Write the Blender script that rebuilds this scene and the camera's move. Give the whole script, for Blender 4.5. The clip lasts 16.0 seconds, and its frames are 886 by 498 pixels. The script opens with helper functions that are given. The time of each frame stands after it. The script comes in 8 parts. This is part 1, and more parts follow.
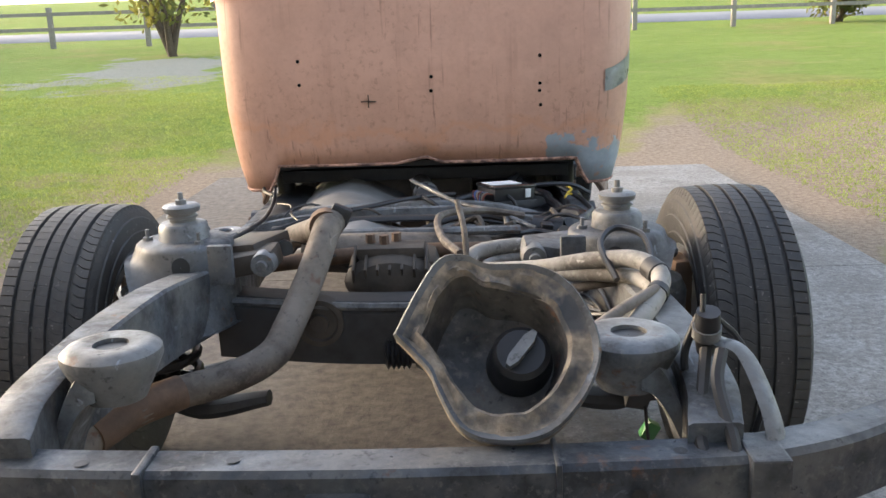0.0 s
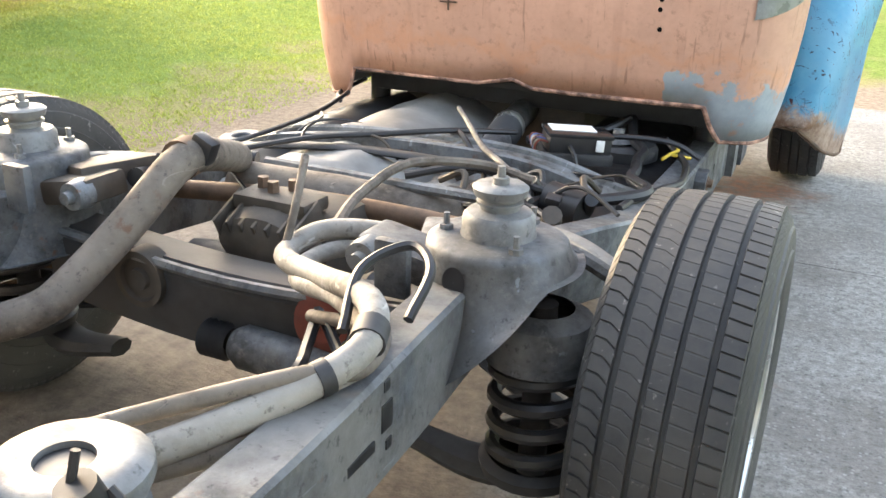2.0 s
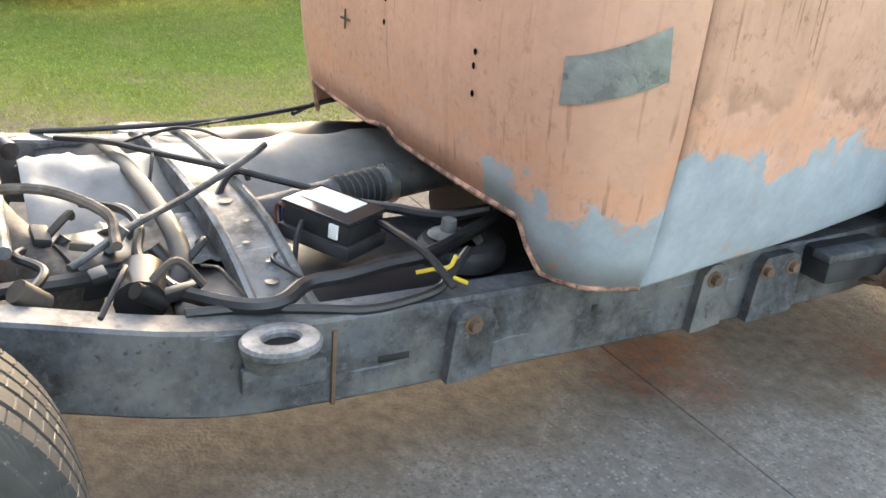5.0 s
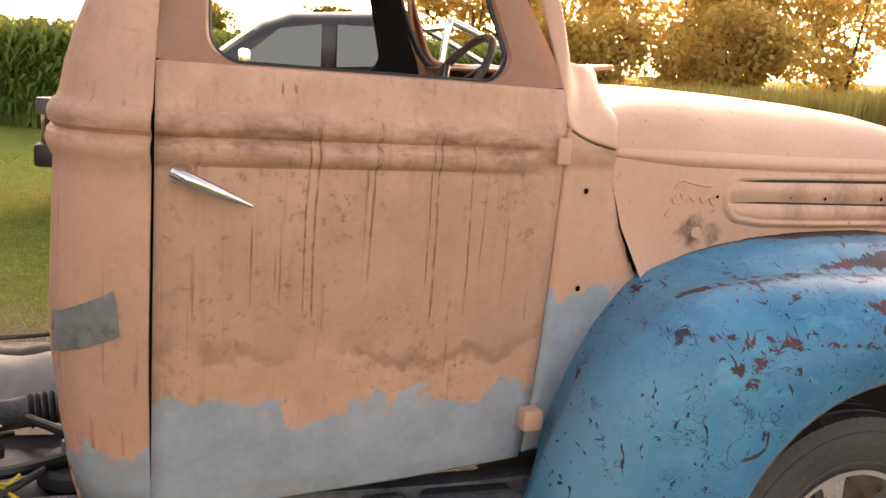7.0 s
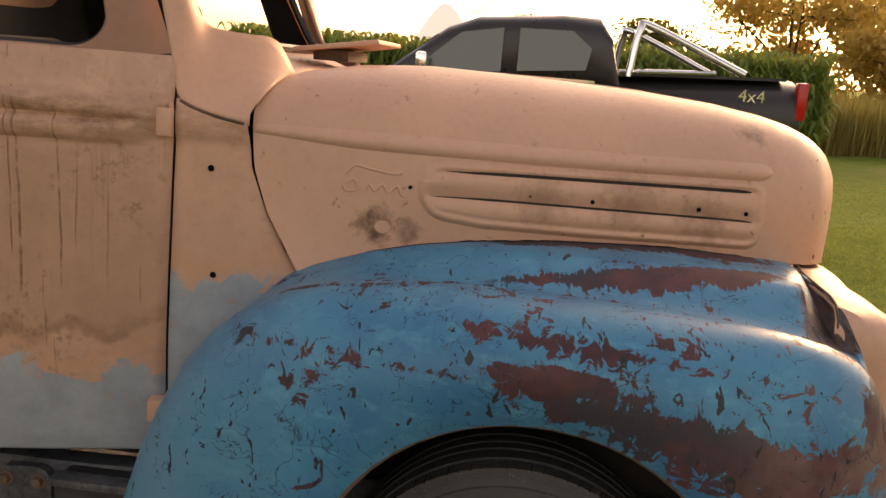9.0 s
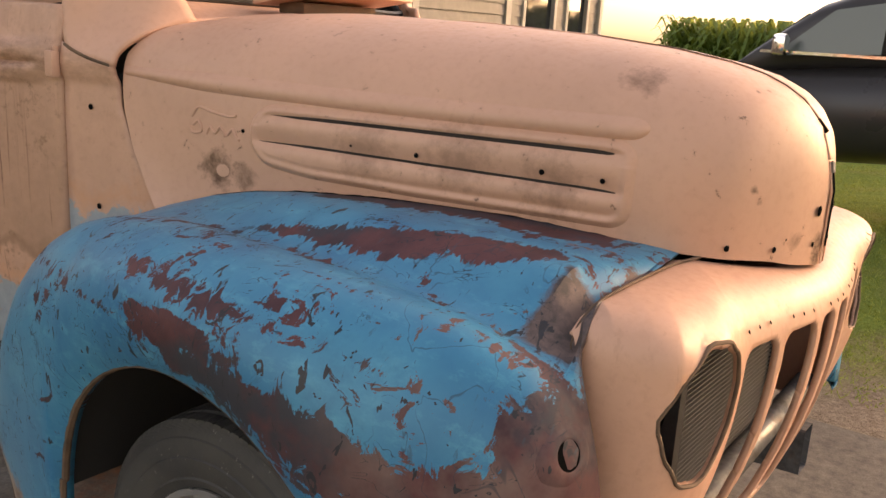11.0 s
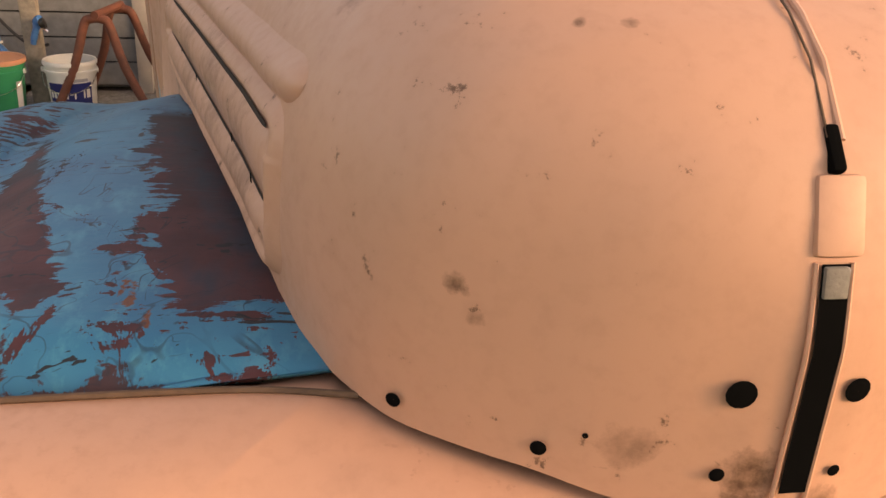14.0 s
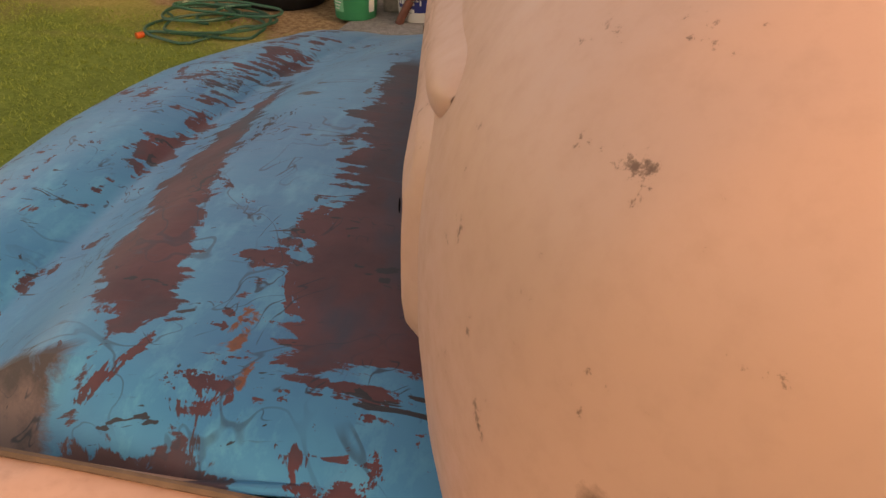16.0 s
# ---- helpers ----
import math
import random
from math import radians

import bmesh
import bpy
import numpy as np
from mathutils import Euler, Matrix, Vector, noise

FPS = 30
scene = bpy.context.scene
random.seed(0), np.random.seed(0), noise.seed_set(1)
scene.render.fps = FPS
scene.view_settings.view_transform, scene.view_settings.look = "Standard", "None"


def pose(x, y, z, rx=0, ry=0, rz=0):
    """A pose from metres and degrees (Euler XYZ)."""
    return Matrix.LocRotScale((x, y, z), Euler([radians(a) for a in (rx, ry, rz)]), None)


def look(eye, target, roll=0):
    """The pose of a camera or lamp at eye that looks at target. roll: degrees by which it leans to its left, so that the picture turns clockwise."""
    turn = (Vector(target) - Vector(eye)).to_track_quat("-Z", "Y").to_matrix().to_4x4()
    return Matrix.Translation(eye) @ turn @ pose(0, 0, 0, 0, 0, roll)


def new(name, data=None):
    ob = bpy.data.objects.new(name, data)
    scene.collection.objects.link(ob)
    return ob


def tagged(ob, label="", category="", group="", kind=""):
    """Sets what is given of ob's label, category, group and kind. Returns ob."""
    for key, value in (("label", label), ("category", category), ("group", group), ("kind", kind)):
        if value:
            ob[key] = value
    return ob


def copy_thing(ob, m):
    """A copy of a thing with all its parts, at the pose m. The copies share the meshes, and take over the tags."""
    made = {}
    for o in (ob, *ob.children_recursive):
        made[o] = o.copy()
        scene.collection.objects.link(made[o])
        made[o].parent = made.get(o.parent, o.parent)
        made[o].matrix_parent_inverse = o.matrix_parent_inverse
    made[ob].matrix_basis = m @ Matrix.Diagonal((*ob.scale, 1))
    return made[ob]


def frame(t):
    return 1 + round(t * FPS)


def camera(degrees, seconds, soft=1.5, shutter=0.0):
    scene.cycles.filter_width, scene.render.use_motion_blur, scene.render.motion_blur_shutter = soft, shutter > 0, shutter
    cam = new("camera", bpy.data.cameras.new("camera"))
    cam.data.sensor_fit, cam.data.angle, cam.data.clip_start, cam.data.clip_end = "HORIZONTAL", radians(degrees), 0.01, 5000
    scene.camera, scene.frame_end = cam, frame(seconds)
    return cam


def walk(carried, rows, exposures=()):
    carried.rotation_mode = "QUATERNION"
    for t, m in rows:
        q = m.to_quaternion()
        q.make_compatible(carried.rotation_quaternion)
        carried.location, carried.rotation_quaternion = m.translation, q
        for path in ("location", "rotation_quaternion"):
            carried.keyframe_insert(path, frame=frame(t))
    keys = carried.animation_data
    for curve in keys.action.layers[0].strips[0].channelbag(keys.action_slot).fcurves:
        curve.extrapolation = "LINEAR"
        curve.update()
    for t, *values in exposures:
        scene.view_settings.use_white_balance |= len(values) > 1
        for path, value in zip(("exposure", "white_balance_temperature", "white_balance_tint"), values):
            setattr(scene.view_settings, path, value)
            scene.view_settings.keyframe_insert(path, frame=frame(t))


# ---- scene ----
cam = camera(53.2, 16.0)
PATH = [
    (0, (0.148, -1.996, 1.11), (0.101, -0.057, 0.624), -1.9),
    (0.5, (0.293, -1.838, 1.083), (0.096, 0.045, 0.439), -3.3),
    (1, (0.547, -1.657, 1.068), (0.215, 0.193, 0.385), -1.7),
    (1.5, (0.785, -1.455, 1.108), (0.147, 0.307, 0.41), -0.5),
    (2, (0.959, -1.19, 1.118), (0.172, 0.501, 0.396), 1.7),
    (2.5, (1.205, -0.985, 1.132), (0.12, 0.53, 0.406), 0.5),
    (3, (1.445, -0.795, 1.181), (0.281, 0.644, 0.423), 2.0),
    (3.5, (1.579, -0.474, 1.189), (0.346, 0.925, 0.466), 4.7),
    (5.8, (2.132, 0.806, 1.261), (0.397, 1.472, 0.521), 2.5),
    (6, (2.221, 0.895, 1.325), (0.463, 1.571, 0.653), 2.9),
    (6.5, (2.354, 1.177, 1.383), (0.561, 1.856, 0.813), 3.9),
    (7, (2.483, 1.51, 1.441), (0.608, 2.097, 1.063), 4.3),
    (7.5, (2.582, 1.926, 1.479), (0.64, 2.273, 1.153), 4.5),
    (8, (2.549, 2.289, 1.46), (0.602, 2.602, 1.125), 5.5),
    (8.5, (2.491, 2.678, 1.453), (0.528, 2.837, 1.1), 5.0),
    (9, (2.45, 3.059, 1.463), (0.497, 2.914, 1.058), 4.9),
    (9.5, (2.341, 3.384, 1.432), (0.407, 3.073, 1.027), 5.3),
    (11.8, (1.393, 4.616, 1.433), (0.193, 3.104, 0.91), 1.8),
    (12, (1.266, 4.653, 1.453), (0.154, 3.077, 0.924), 1.5),
    (12.5, (0.955, 4.63, 1.441), (-0.001, 2.96, 0.899), 1.5),
    (13, (0.681, 4.592, 1.448), (-0.127, 2.868, 0.835), 2.2),
    (13.5, (0.426, 4.54, 1.459), (-0.026, 2.746, 0.698), 1.8),
    (14, (0.325, 4.351, 1.451), (0.031, 2.544, 0.645), 2.9),
    (14.5, (0.266, 4.202, 1.448), (0.265, 2.386, 0.61), 2.1),
    (15, (0.182, 4.117, 1.433), (0.516, 2.343, 0.572), 0.9),
    (15.5, (0.201, 4.076, 1.42), (0.633, 2.389, 0.436), -2.7),
    (16, (0.225, 4.073, 1.443), (0.66, 2.397, 0.442), 0.2),
]
EXPOSURES = [(0, 2.55, 6500, 13), (0.5, 3.02, 6700, 12), (1.0, 3.28, 6800, 11), (2.0, 3.46, 7000, 11), (3.5, 3.34, 6900, 11), (5.8, 3.14, 7000, 14), (6.5, 2.92, 7900, 22), (7.0, 2.34, 9200, 30), (7.5, 1.30, 10600, 40), (8.0, 1.18, 11000, 38), (8.5, 1.26, 10900, 34), (9.5, 1.6, 9700, 28),
             (12.0, 1.78, 9000, 27), (13.5, 1.46, 9500, 28), (14.5, 1.36, 9900, 29), (16.0, 1.58, 11200, 31)]
walk(cam, [(t, look(eye, target, roll)) for t, eye, target, roll in PATH], EXPOSURES)

# ---- light ----
S = 0.9356  # the truck and yard are drawn in units of this many metres
UNIT = S

world = bpy.data.worlds.new("sky")
scene.world = world
world.use_nodes = True
wn = world.node_tree
sky = wn.nodes.new("ShaderNodeTexSky")
sky.sky_type, sky.sun_disc = "NISHITA", False
SUN_DIR = Vector((-0.89, 0.455, 0.0)).normalized()
SUN_ELEV = radians(14)
sky.sun_elevation = SUN_ELEV
sky.sun_rotation = math.atan2(SUN_DIR.x, SUN_DIR.y)
sky.air_density, sky.dust_density, sky.ozone_density = 1.0, 2.5, 1.0
haze = wn.nodes.new("ShaderNodeHueSaturation")  # a milky, washed-out evening sky
haze.inputs["Saturation"].default_value = 0.74
wn.links.new(sky.outputs[0], haze.inputs["Color"])
wn.links.new(haze.outputs[0], wn.nodes["Background"].inputs[0])
wn.nodes["Background"].inputs[1].default_value = 0.15
sun = new("sun", bpy.data.lights.new("sun", "SUN"))
sun.data.energy, sun.data.angle, sun.data.color = 0.40, radians(9), (1.0, 0.70, 0.35)
sun.matrix_world = look((0, 0, 0), tuple(-(SUN_DIR * math.cos(SUN_ELEV) + Vector((0, 0, math.sin(SUN_ELEV))))))


# ---- materials ----
class Nodes:
    """Small helper that chains shader nodes for one material."""

    def __init__(self, name, rough=0.6, metal=0.0):
        self.mat = bpy.data.materials.new(name)
        self.mat.use_nodes = True
        self.t = self.mat.node_tree
        self.b = self.t.nodes["Principled BSDF"]
        self.b.inputs["Roughness"].default_value = rough
        self.b.inputs["Metallic"].default_value = metal
        self.coord = self.t.nodes.new("ShaderNodeTexCoord").outputs["Object"]

    def put(self, sock, value):
        if isinstance(value, bpy.types.NodeSocket):
            self.t.links.new(value, sock)
        elif hasattr(sock.default_value, "__len__") and not hasattr(value, "__len__"):
            sock.default_value = (value,) * len(sock.default_value)
        elif hasattr(value, "__len__") and len(value) == 3 and len(sock.default_value) == 4:
            sock.default_value = (*value, 1)
        else:
            sock.default_value = value

    def stretch(self, sx, sy, sz):
        n = self.t.nodes.new("ShaderNodeMapping")
        self.put(n.inputs["Vector"], self.coord)
        n.inputs["Scale"].default_value = (sx, sy, sz)
        return n.outputs[0]

    def noise(self, scale, detail=4.0, rough=0.6, vec=None, distort=0.0):
        n = self.t.nodes.new("ShaderNodeTexNoise")
        self.put(n.inputs["Vector"], vec or self.coord)
        for k, v in (("Scale", scale), ("Detail", detail), ("Roughness", rough), ("Distortion", distort)):
            n.inputs[k].default_value = v
        return n.outputs["Fac"]

    def voronoi(self, scale, vec=None, feature="F1", out="Distance"):
        n = self.t.nodes.new("ShaderNodeTexVoronoi")
        n.feature = feature
        self.put(n.inputs["Vector"], vec or self.coord)
        n.inputs["Scale"].default_value = scale
        return n.outputs[out]

    def ramp(self, fac, lo, hi, a=0.0, b=1.0):
        n = self.t.nodes.new("ShaderNodeMapRange")
        self.put(n.inputs["Value"], fac)
        for k, v in (("From Min", lo), ("From Max", hi), ("To Min", a), ("To Max", b)):
            n.inputs[k].default_value = v
        return n.outputs[0]

    def math(self, op, a, b=0.0):
        n = self.t.nodes.new("ShaderNodeMath")
        n.operation = op
        self.put(n.inputs[0], a)
        self.put(n.inputs[1], b)
        return n.outputs[0]

    def axis(self, which):
        n = self.t.nodes.new("ShaderNodeSeparateXYZ")
        self.put(n.inputs[0], self.coord)
        return n.outputs["XYZ".index(which)]

    def along(self, value, lo, hi, pts):
        """Piecewise linear table over a value, pts (value, result)."""
        n = self.t.nodes.new("ShaderNodeValToRGB")
        self.put(n.inputs[0], self.ramp(value, lo, hi))
        e = n.color_ramp.elements
        while len(e) < len(pts):
            e.new(0.5)
        for k, (p, v) in enumerate(pts):
            e[k].position = (p - lo) / (hi - lo)
            e[k].color = (v, v, v, 1)
        return n.outputs[0]

    def random(self):
        return self.t.nodes.new("ShaderNodeObjectInfo").outputs["Random"]

    def island(self):
        return self.t.nodes.new("ShaderNodeNewGeometry").outputs["Random Per Island"]

    def mix(self, fac, a, b):
        n = self.t.nodes.new("ShaderNodeMix")
        n.data_type = "RGBA"
        self.put(n.inputs["Factor"], fac)
        self.put(n.inputs[6], a)
        self.put(n.inputs[7], b)
        return n.outputs[2]

    def bump(self, height, strength=0.3, distance=0.01):
        n = self.t.nodes.new("ShaderNodeBump")
        n.inputs["Strength"].default_value = strength
        n.inputs["Distance"].default_value = distance
        self.put(n.inputs["Height"], height)
        old = self.b.inputs["Normal"]
        if old.is_linked:
            self.put(n.inputs["Normal"], old.links[0].from_socket)
        self.t.links.new(n.outputs[0], old)

    def done(self, colour, rough=None):
        self.put(self.b.inputs["Base Color"], colour)
        if rough is not None:
            self.put(self.b.inputs["Roughness"], rough)
        return self.mat


def simple(name, colour, rough=0.6, metal=0.0, vary=0.35, scale=25.0, relief=0.15):
    n = Nodes(name, rough, metal)
    f = n.noise(scale, 6)
    g = n.noise(scale * 0.13, 3)
    dark = tuple(c * (1 - vary) for c in colour)
    light = tuple(min(1, c * (1 + 0.6 * vary)) for c in colour)
    c = n.mix(n.ramp(f, 0.3, 0.7), dark, light)
    c = n.mix(n.ramp(g, 0.4, 0.65, 0, 0.5), c, dark)
    n.bump(f, relief, 0.004)
    return n.done(c, n.ramp(f, 0.3, 0.7, max(0, rough - 0.1), min(1, rough + 0.1)))


def pink_paint(name, primer=None, beyond=None, dirt=0.0, marks=(), runs_at=()):
    """Sun-bleached salmon paint; primer: the z below which bare blue-grey shows; dirt: rust runs and grime; marks: smudges (x, y, z, size, strength)."""
    n = Nodes(name, 0.55)
    blotch = n.noise(2.2, 5)
    c = n.mix(n.ramp(blotch, 0.35, 0.7), (0.64, 0.36, 0.25), (0.55, 0.31, 0.215))
    fine = n.noise(60, 5)
    c = n.mix(n.ramp(fine, 0.48, 0.78, 0, 0.2), c, (0.40, 0.22, 0.145))
    nick = n.math("MULTIPLY", n.ramp(n.noise(26, 3, 0.5, n.stretch(1, 0.45, 1.5), 1.8), 0.73, 0.76), n.ramp(n.noise(3.3, 3), 0.54, 0.62))
    c = n.mix(n.math("MULTIPLY", nick, 0.6), c, (0.11, 0.06, 0.04))
    smear = n.ramp(n.noise(5.5, 6, 0.7, None, 0.8), 0.67, 0.76)
    c = n.mix(n.math("MULTIPLY", smear, 0.4), c, (0.22, 0.12, 0.075))
    spots = n.ramp(n.voronoi(9.0), 0.05, 0.02)
    spots = n.math("MULTIPLY", spots, n.ramp(n.noise(4, 2), 0.5, 0.6))
    c = n.mix(n.math("MULTIPLY", spots, 0.8), c, (0.12, 0.05, 0.03))
    if dirt:
        z = n.axis("Z")
        mottle = n.math("MULTIPLY", n.ramp(n.noise(6.5, 8, 0.72), 0.42, 0.68), dirt * 0.42)
        c = n.mix(mottle, c, (0.29, 0.165, 0.11))
        if dirt > 0.9:  # brown film with a tide line over the bare strip
            film = n.math("ADD", z, n.ramp(n.noise(2.4, 5, 0.6), 0.25, 0.75, -0.13, 0.13))
            film_low = n.ramp(film, 0.845, 0.875)
            c = n.mix(n.math("MULTIPLY", n.math("MULTIPLY", film_low, n.ramp(film, 1.36, 1.15)), dirt * 0.34), c, (0.33, 0.185, 0.115))
            rim = n.math("MULTIPLY", n.ramp(film, 0.845, 0.862), n.ramp(film, 0.90, 0.87))
            c = n.mix(n.math("MULTIPLY", n.math("MULTIPLY", rim, n.ramp(n.noise(5, 4), 0.42, 0.58)), dirt * 0.5), c, (0.24, 0.12, 0.07))
        speckle = n.math("MULTIPLY", n.ramp(n.noise(42, 5, 0.7), 0.55, 0.68), n.ramp(n.noise(2.6, 4), 0.40, 0.6))
        c = n.mix(n.math("MULTIPLY", speckle, dirt * 0.7), c, (0.20, 0.095, 0.05))
        for sc, lo, hi, k in ((26, 0.55, 0.68, 0.32), (70, 0.62, 0.68, 0.85)):
            runs = n.ramp(n.noise(1.0, 3, 0.6, n.stretch(sc, sc, 0.6)), lo, hi)
            runs = n.math("MULTIPLY", runs, n.ramp(n.noise(3.4, 4, 0.6, n.stretch(1.6, 1.6, 1.0)), 0.44, 0.58))
            c = n.mix(n.math("MULTIPLY", runs, k * dirt), c, (0.19, 0.078, 0.042))
        belt = n.math("MULTIPLY", n.ramp(n.math("ABSOLUTE", n.math("SUBTRACT", z, 1.305)), 0.06, 0.015), n.ramp(n.noise(11, 6, 0.7, n.stretch(1, 1, 2.5)), 0.42, 0.62))
        c = n.mix(n.math("MULTIPLY", belt, dirt * 0.8), c, (0.19, 0.085, 0.045))
    for y0, zl, wide in runs_at:
        wave = n.ramp(n.noise(4, 2), 0.3, 0.7, -0.004, 0.004)
        run = n.ramp(n.math("ABSOLUTE", n.math("ADD", n.math("SUBTRACT", n.axis("Y"), y0 * S), wave)), wide, wide * 0.4)
        run = n.math("MULTIPLY", run, n.ramp(n.axis("Z"), zl * S, zl * S + 0.03))
        run = n.math("MULTIPLY", run, n.ramp(n.axis("Z"), 1.43 * S, 1.40 * S))
        run = n.math("MULTIPLY", run, n.ramp(n.noise(28, 4, 0.6), 0.36, 0.56, 0.12, 0.8))
        c = n.mix(run, c, (0.15, 0.055, 0.03))
    if primer is not None:
        edge = n.math("ADD", n.axis("Z"), n.ramp(n.noise(5.0, 6, 0.65), 0.2, 0.8, -0.14, 0.14))
        halo = n.math("MULTIPLY", n.ramp(edge, primer + 0.10, primer + 0.05), n.ramp(edge, primer + 0.02, primer + 0.05))
        c = n.mix(n.math("MULTIPLY", halo, 0.55), c, (0.62, 0.30, 0.17))
        low = n.ramp(edge, primer + 0.006, primer - 0.006)
        if beyond is not None:
            low = n.math("MULTIPLY", low, n.ramp(n.math("ADD", n.axis("X"), n.ramp(n.noise(6, 4), 0.3, 0.7, -0.08, 0.08)), beyond - 0.004, beyond + 0.004))
        grey = n.mix(n.ramp(n.noise(8, 6, 0.7), 0.35, 0.65), (0.36, 0.40, 0.43), (0.25, 0.29, 0.32))
        grey = n.mix(n.ramp(n.noise(16, 5), 0.62, 0.70, 0, 0.7), grey, (0.50, 0.28, 0.18))
        c = n.mix(low, c, grey)
    for x, y, z, r, k in marks:
        d = n.t.nodes.new("ShaderNodeVectorMath")
        d.operation = "DISTANCE"
        ab = n.t.nodes.new("ShaderNodeVectorMath")
        ab.operation = "ABSOLUTE" if x is None else "ADD"
        n.put(ab.inputs[0], n.coord)
        flat = n.t.nodes.new("ShaderNodeVectorMath")
        flat.operation = "MULTIPLY"
        n.put(flat.inputs[0], ab.outputs[0])
        flat.inputs[1].default_value = (0 if x is None else 1, 1, 1)
        n.put(d.inputs[0], flat.outputs[0])
        d.inputs[1].default_value = (0 if x is None else x * S, y * S, z * S)
        near = n.ramp(d.outputs["Value"], r * S, r * S * 0.25)
        near = n.ramp(n.math("ADD", near, n.ramp(n.noise(30, 7, 0.72), 0.3, 0.7, -0.5, 0.5)), 0.35, 1.15)
        c = n.mix(n.math("MULTIPLY", near, k), c, (0.13, 0.062, 0.034))
    n.bump(n.noise(14, 3), 0.06, 0.01)
    n.bump(n.noise(5, 2), 0.05, 0.03)
    n.bump(fine, 0.10, 0.002)
    return n.done(c, n.ramp(fine, 0.3, 0.7, 0.42, 0.6))


def blue_paint(name):
    """Blue over maroon primer, rubbed through in long bands with combed edges, with dark cracks and chips."""
    n = Nodes(name, 0.42)
    n.b.inputs["Specular IOR Level"].default_value = 0.35
    x, y, z = n.math("ABSOLUTE", n.axis("X")), n.axis("Y"), n.axis("Z")
    c = n.mix(n.ramp(n.noise(3.5, 5), 0.35, 0.65), (0.010, 0.150, 0.29), (0.030, 0.255, 0.40))
    c = n.mix(n.ramp(n.noise(26, 5, 0.7, n.stretch(1, 0.5, 1)), 0.52, 0.68, 0, 0.55), c, (0.060, 0.33, 0.46))
    c = n.mix(n.ramp(n.noise(7, 5, 0.65), 0.58, 0.72, 0, 0.45), c, (0.006, 0.09, 0.19))
    rear = n.math("MULTIPLY", n.ramp(y, 2.75, 2.45), n.ramp(n.noise(5, 5, 0.65), 0.35, 0.6, 0.25, 0.75))
    c = n.mix(rear, c, (0.105, 0.265, 0.37))
    dark = n.mix(n.ramp(n.noise(9, 5), 0.35, 0.65), (0.050, 0.020, 0.026), (0.115, 0.040, 0.042))
    dark = n.mix(n.ramp(n.noise(4.2, 5, 0.6), 0.50, 0.60), dark, (0.035, 0.036, 0.047))
    front = n.math("MULTIPLY", n.ramp(y, 3.45, 3.62), n.ramp(z, 1.06, 1.0))
    dark = n.mix(n.math("MULTIPLY", front, n.ramp(n.noise(6, 5), 0.4, 0.6)), dark, (0.17, 0.105, 0.092))
    comb = n.math("SUBTRACT", n.noise(1.0, 3, 0.5, n.stretch(9, 85, 16), 0.3), 0.5)
    ragged = n.math("SUBTRACT", n.noise(17, 7, 0.72, n.stretch(1.0, 1.25, 1.0), 0.9), 0.5)
    worn = n.noise(1.0, 5, 0.55, n.stretch(8.5, 1.9, 6.0), 0.35)
    flat = n.ramp(z, 1.04 * S, 1.09 * S)
    worn = n.math("ADD", worn, n.math("MULTIPLY", n.math("MULTIPLY", comb, flat), 0.30))
    worn = n.math("ADD", worn, n.math("MULTIPLY", ragged, 0.38))
    low_front = n.math("MULTIPLY", n.ramp(y, 2.80, 3.30), n.ramp(z, 0.98, 0.80))
    worn = n.math("ADD", worn, n.math("MULTIPLY", low_front, 0.02))
    worn = n.math("ADD", worn, n.ramp(y, 3.50, 3.66, 0, 0.05))
    worn = n.math("ADD", worn, n.ramp(y, 2.85, 2.45, 0, -0.075))
    by_hood = n.math("MULTIPLY", n.ramp(x, 0.56, 0.45), n.ramp(y, 3.0, 3.3))
    worn = n.math("ADD", worn, n.math("MULTIPLY", by_hood, 0.045))
    # on the deck: a maroon stripe along the crease, a dark band beside the hood, a rubbed front edge
    xd, yd = n.math("DIVIDE", x, S), n.math("DIVIDE", y, S)
    deck = n.math("MULTIPLY", n.ramp(z, 1.055 * S, 1.09 * S), n.ramp(yd, 3.15, 3.35))
    worn = n.math("SUBTRACT", worn, n.ramp(deck, 0, 1, 0.035, 0.06))
    edge = n.math("ADD", n.math("MULTIPLY", comb, 0.050), n.math("MULTIPLY", ragged, 0.085))
    stripe = n.math("ABSOLUTE", n.math("SUBTRACT", xd, n.along(yd, 3.0, 4.0, [(3.0, 0.79), (3.29, 0.748), (3.42, 0.735), (3.59, 0.705), (3.70, 0.668), (3.78, 0.656), (3.86, 0.615)])))
    stripe = n.math("SUBTRACT", n.along(yd, 3.0, 4.0, [(3.0, 0.0), (3.29, 0.010), (3.42, 0.018), (3.59, 0.043), (3.70, 0.036), (3.80, 0.046), (3.86, 0.036), (3.90, 0.0)]), stripe)
    band = n.math("SUBTRACT", n.along(yd, 3.0, 4.0, [(3.0, 0.60), (3.30, 0.588), (3.37, 0.577), (3.515, 0.545), (3.68, 0.506), (3.78, 0.516), (3.85, 0.490), (3.905, 0.470)]), xd)
    band = n.math("MINIMUM", band, n.math("SUBTRACT", n.ramp(xd, 0.40, 0.47, 3.885, 3.915), yd))
    rim = n.math("SUBTRACT", yd, n.ramp(xd, 0.44, 0.50, 4.0, 3.968))
    bands = n.math("MAXIMUM", n.math("MAXIMUM", stripe, band), rim)
    bands = n.math("ADD", n.math("MULTIPLY", bands, 0.9), edge)
